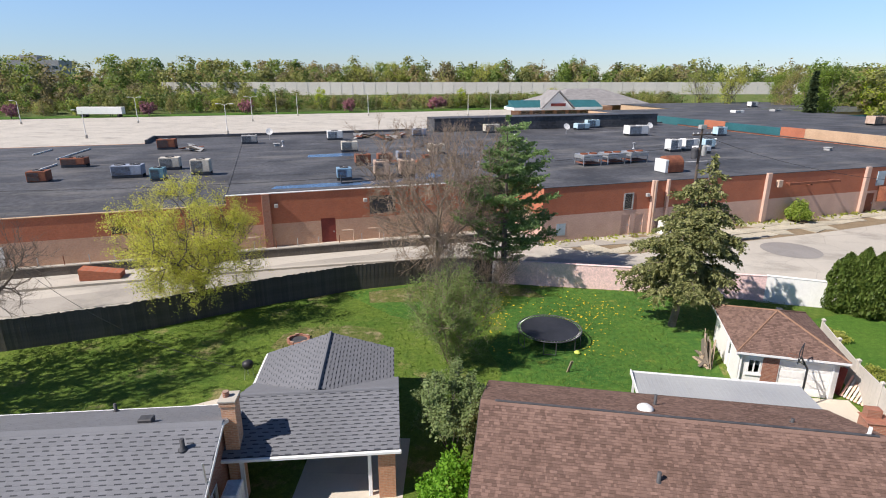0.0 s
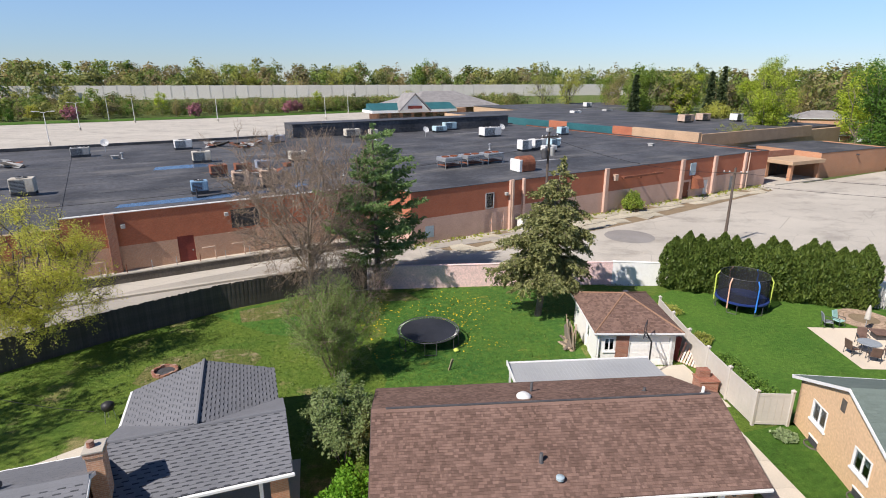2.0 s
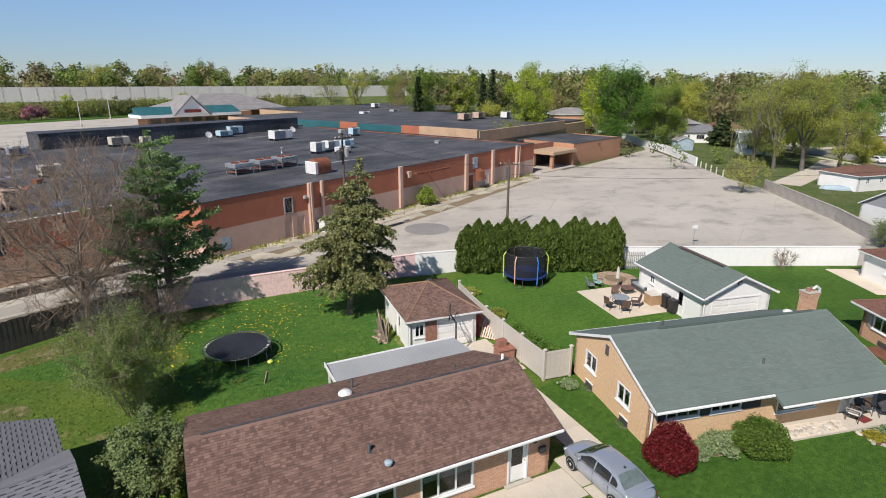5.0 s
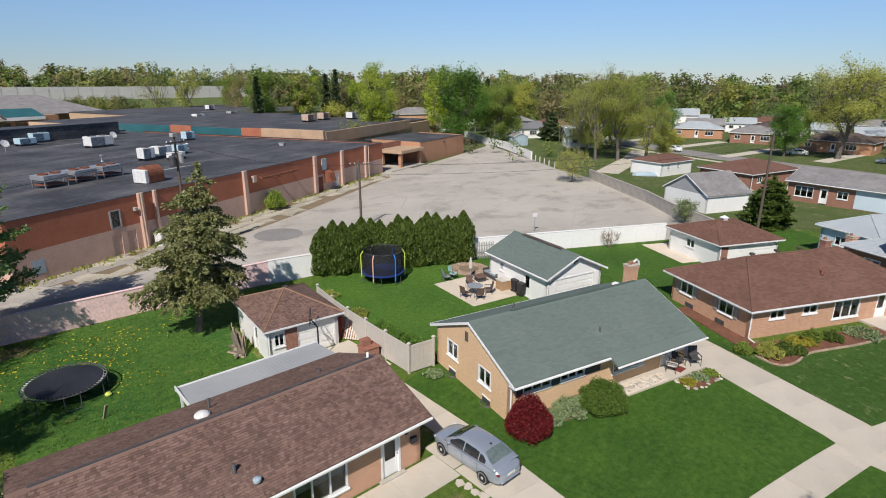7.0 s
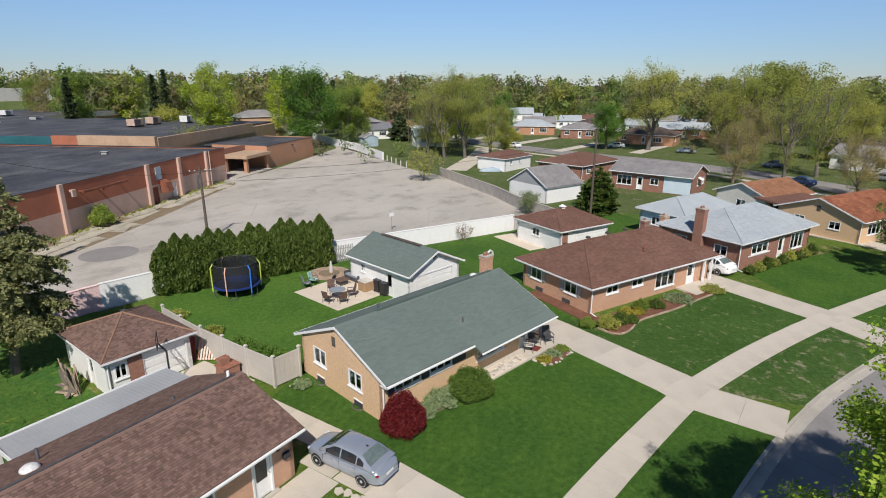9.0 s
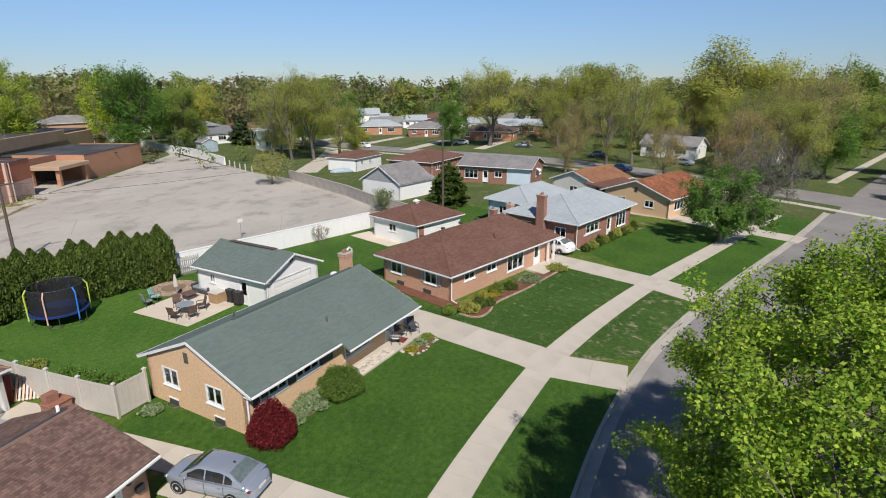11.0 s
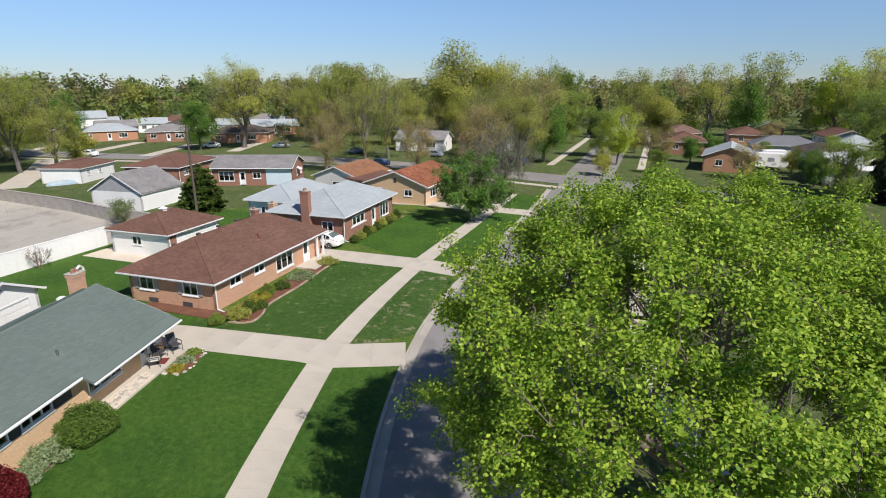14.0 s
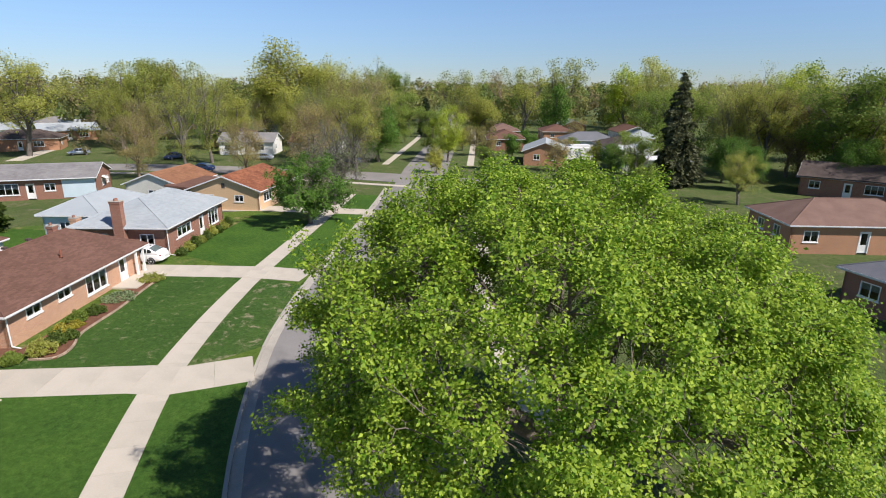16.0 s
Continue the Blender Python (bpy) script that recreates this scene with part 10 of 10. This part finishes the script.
for x, y in ((34.0, 21.3), (33.6, 20.5)):
    bn = thing("rubbish_bin", x, y, 0.03, -20, "black wheeled rubbish bin by the garage", "bin", "rubbish bins")
    part("body", MB().loft([[(-a, -a, z), (a, -a, z), (a, a, z), (-a, a, z)] for a, z in ((0.24, 0.05), (0.31, 1.0))]), M_black, bn)
    part("lid", MB().box(-0.33, -0.36, 1.002, 0.33, 0.33, 1.07, None, 0.02), M_black, bn)
    part("wheel", MB().tube((-0.27, 0.26, 0.1), (-0.2, 0.26, 0.1), 0.1, 0.1, 10), M_black, bn)
    part("wheel", MB().tube((0.2, 0.26, 0.1), (0.27, 0.26, 0.1), 0.1, 0.1, 10), M_black, bn)
circ = single("paver_circle", MB().lathe([(0.9, 0.0), (1.85, 0.0), (1.85, 0.03), (0.9, 0.03)], 30), M_earth, "ring of clay pavers round a small tree bed", "paving", pose(36.0, 27.6, 0), kind="structure")
for r, n in ((1.05, 22), (1.35, 28), (1.65, 34)):
    for k in range(n):
        a = 6.28318 * k / n
        o = part("paver", MB().box(-0.13, -0.12, 0.028, 0.13, 0.12, 0.055), M_paver, circ)
        o.matrix_basis = pose(r * math.cos(a), r * math.sin(a), 0, 0, 0, math.degrees(a) + 90)
# porch of the green-roofed house
for lx, ly, rz, mt, lab in ((11.2, -0.62, 30, M_vinyl, "white metal porch chair"), (13.0, -0.75, -28, M_dark, "dark metal porch chair"), (12.1, -0.36, 0, M_dark, "dark porch chair by the door")):
    x, y = local(gx, gy, -19.8, lx, ly)
    patio_chair(x, y, rz - 19.8, mt, lab + " on the front porch", "porch chairs").location.z = 0.1
x, y = local(gx, gy, -19.8, 11.75, -0.72)
single("porch_mat", MB().box(-0.35, -0.25, 0, 0.35, 0.25, 0.02), M_red_door, "red mat on the porch slab", "mat", pose(x, y, 0.102, 0, 0, -10))
rb_ = single("rock_bed", MB().prism([local(gx, gy, -19.8, a, b) for a, b in ((6.3, -1.18), (10.2, -1.2), (10.5, -0.5), (8.5, -0.25), (6.4, -0.25))], 0.1, 0.13), M_patio, "bed of pale stones before the porch", "rock bed", kind="structure")
for k in range(60):
    x, y = local(gx, gy, -19.8, rf.uniform(6.7, 10.2), rf.uniform(-1.1, -0.4))
    s = rf.uniform(0.06, 0.19)
    o = part("stone", MB().lathe([(0.3, 0), (1.0, 0.15), (0.85, 0.5), (0.3, 0.68)], 7), M_stone, rb_)
    o.matrix_basis = pose(x, y, 0.115, 0, 0, rf.uniform(0, 360)) @ Matrix.Diagonal((s, s * rf.uniform(0.6, 1), s * 0.7, 1))
isle = smooth_line([(28.35, 6.85), (27.9, 5.9), (28.9, 5.4), (30.2, 5.05), (31.05, 5.4), (30.7, 6.1), (28.35, 6.85)], 2)
ib = single("island_bed", MB().prism(isle[:-1], 0, 0.07), M_mulch, "small stone-edged flower bed on the lawn", "flower bed", kind="structure")
for p in resample(isle, 0.24):
    if rf.random() < 0.2:
        continue
    o = part("stone", MB().lathe([(0.3, 0), (1.0, 0.2), (0.8, 0.7), (0.3, 0.9)], 7), M_stone, ib)
    w = rf.uniform(0.08, 0.17)
    o.matrix_basis = pose(p[0] + rf.uniform(-0.08, 0.08), p[1] + rf.uniform(-0.08, 0.08), 0, 0, 0, rf.uniform(0, 360)) @ Matrix.Diagonal((w, w * 0.75, rf.uniform(0.08, 0.16), 1))
for k in range(4):
    n = 5 + k % 2
    slab = MB().prism([((0.24 + 0.07 * math.sin(k * 3 + j * 2.3)) * math.cos(6.283 * j / n), (0.22 + 0.06 * math.cos(k + j * 1.7)) * math.sin(6.283 * j / n)) for j in range(n)], 0, 0.035)
    single("broken_slab", slab, M_walk, "cracked piece of concrete lying in the grass", "slab", pose(13.98 + 0.08 * (k % 2), 11.0 - 0.42 * k, 0.012, 0, 0, 40 * k), group="broken slabs by the parking pad")

single("side_mulch", MB().prism([local(36.0, 5.0, -32.5, 0.55 + a, 0.55 + b) for a, b in ((-1.25, -0.6), (-0.02, -0.6), (-0.02, 5.6), (-1.1, 5.6))], 0, 0.06), M_mulch, "red mulch strip along the brick side wall", "flower bed", kind="structure")
mb_ = single("mulch_bed", MB().prism([(35.9, 4.9), (33.95, 2.95), (35.0, 2.2), (37.0, 1.95), (38.6, 0.9), (40.5, -0.4), (43.0, -1.7), (46.2, -3.6), (47.0, -2.9), (43.5, -0.4)], 0, 0.07), M_mulch, "curved red mulch bed along the house front", "flower bed", kind="structure")
edge = smooth_line([(34.6, 4.2), (33.9, 2.9), (35.0, 2.1), (37.0, 1.85), (38.6, 0.8), (40.5, -0.5), (43.0, -1.8), (46.3, -3.7)], 2)
es = resample(edge, 0.4)
for i in range(len(es) - 1):
    p, q = Vector(es[i]), Vector(es[i + 1])
    o = part("edging_brick", MB().box(0, -0.06, 0, max(0.08, (q - p).length - 0.015), 0.06, 0.12, None, 0.012), M_paver, mb_)
    o.matrix_basis = pose(p.x, p.y, 0, 0, 0, math.degrees(math.atan2(q.y - p.y, q.x - p.x)))
single("foundation_bed", MB().prism([local(gx, gy, -19.8, a, b) for a, b in ((0, -1.0), (3, -1.3), (6, -1.2), (6, -0.02), (0, -0.02))], 0, 0.04), M_earth, "planting bed along the house front", "flower bed", kind="structure")

# ---- poles and wires ----
def utility_pole(x, y, h, rz, label, arm=True, can=False):
    T = thing("utility_pole", x, y, -0.1, rz, label, "utility pole", "utility poles")
    part("pole", MB().tube((0, 0, 0), (0, 0, h), 0.16, 0.10, 10), M_pole_wood, T)
    if arm:
        part("crossarm", MB().box(-1.1, -0.16, h - 0.55, 1.1, -0.06, h - 0.43, None, 0.01), M_pole_wood, T)
        for s in (-1.0, -0.5, 0.5, 1.0):
            part("insulator", MB().lathe([(0.03, 0), (0.06, 0.03), (0.06, 0.1), (0.03, 0.14)], 8, pose(s, -0.11, h - 0.43)), M_unit_white, T)
    if can:
        part("transformer", MB().lathe([(0.25, 0), (0.3, 0.05), (0.3, 0.85), (0.2, 0.95), (0.05, 1.0)], 14, pose(0.42, 0, h - 2.4)), M_unit_gray, T, "grey transformer can")
        part("transformer", MB().lathe([(0.25, 0), (0.3, 0.05), (0.3, 0.85), (0.2, 0.95), (0.05, 1.0)], 14, pose(-0.42, 0.1, h - 2.6)), M_dark, T, "dark transformer can")
        part("cap_box", MB().box(-0.3, -0.2, h, 0.3, 0.2, h + 0.35, None, 0.02), M_unit_gray, T)
    return T


POLES = [(21.6, 50.4, 11.3), (39.2, 45.6, 7.9), (66.4, 10.8, 11.0)]
utility_pole(*POLES[0], 20, "wooden utility pole with transformers before the warehouse", True, True)
utility_pole(*POLES[1], -30, "wooden utility pole behind the hedge", True)
utility_pole(*POLES[2], -60, "wooden utility pole in the yards", False)
utility_pole(136, 74, 10, 0, "distant wooden utility pole")
utility_pole(110, 40, 8, 0, "distant wooden utility pole")
for a, b in (((21.6, 50.4, 10.7), (39.2, 45.6, 7.3)), ((39.2, 45.6, 7.3), (66.4, 10.8, 10.4)), ((21.6, 50.4, 9.8), (-40, 40.5, 7.2)), ((39.2, 45.6, 6.2), (66.4, 10.8, 9.6)), ((-10.2, 22.0, 3.1), (-24.8, 28.6, 5.6))):
    p = [Vector(a).lerp(Vector(b), k / 14) - Vector((0, 0, 4 * 0.9 * (k / 14) * (1 - k / 14))) for k in range(15)]
    wm = MB().loft([[tuple(q + Vector((0.017 * math.cos(w), 0, 0.017 * math.sin(w)))) for w in (0, 2.1, 4.2)] for q in p])
    single("wire", wm, M_black, "sagging black overhead wire between poles", "wire")
ls = thing("lot_sign", 51.0, 30.0, -0.03, -30, "small white sign on a post in the lot", "sign")
part("post", MB().tube((0, 0, 0), (0, 0, 1.7), 0.03, 0.03, 8), M_steel, ls)
part("panel", MB().box(-0.3, -0.03, 1.7, 0.3, 0.0, 2.1, None, 0.01), M_unit_white, ls)

# ---- small growth ----
rng_d = np.random.default_rng(77)
n = 900
c = np.stack([rng_d.uniform(1.5, 14, n), rng_d.uniform(29, 39.2, n), np.full(n, 0.05)], axis=1)
keep = (np.sin(c[:, 0] * 0.9) + np.cos(c[:, 1] * 0.7) + rng_d.normal(size=n) * 0.5 > 0.2) & ((c[:, 0] - 5.6) ** 2 + (c[:, 1] - 31.1) ** 2 > 4.4)
q = leaf_quads(c[keep], 0.11, rng_d, 0.9)
single("dandelions", quads_mesh("dandelions", q), M_yellow_flower, "scattered yellow dandelions in the lawn", "flowers", kind="stuff")
n = 22000
gx_, gy_ = rng_d.uniform(-27, 24, n), rng_d.uniform(22, 40, n)
ok = (gy_ < 28.5 + (gx_ + 27) * 0.53) & (gy_ < 40.4) & ~((gx_ > 13.3) & (gy_ < 33)) & ~((gx_ < -1.5) & (gy_ < 26.5)) & ~((gx_ > 0) & (gx_ < 16) & (gy_ < 24.2))
c = np.stack([gx_[ok], gy_[ok], np.full(ok.sum(), 0.03)], axis=1)
q = leaf_quads(c, 0.085, rng_d)
q[:, :, 2] = np.maximum(q[:, :, 2], 0.005)
single("grass_tufts", quads_mesh("grass_tufts", q), L_grass, "uneven tufts of longer grass in the back yards", "grass", kind="stuff")
n = 700
t_ = rng_d.uniform(0, 62, n)
c = np.stack([8.2 + 0.947 * t_ + 0.321 * rng_d.gamma(1.2, 0.5, n), 52.3 + 0.321 * t_ - 0.947 * rng_d.gamma(1.2, 0.5, n), np.full(n, 0.08)], axis=1)
single("weeds", quads_mesh("weeds", leaf_quads(c, 0.3, rng_d)), L_olive, "low weeds along the warehouse wall", "weeds", kind="stuff")
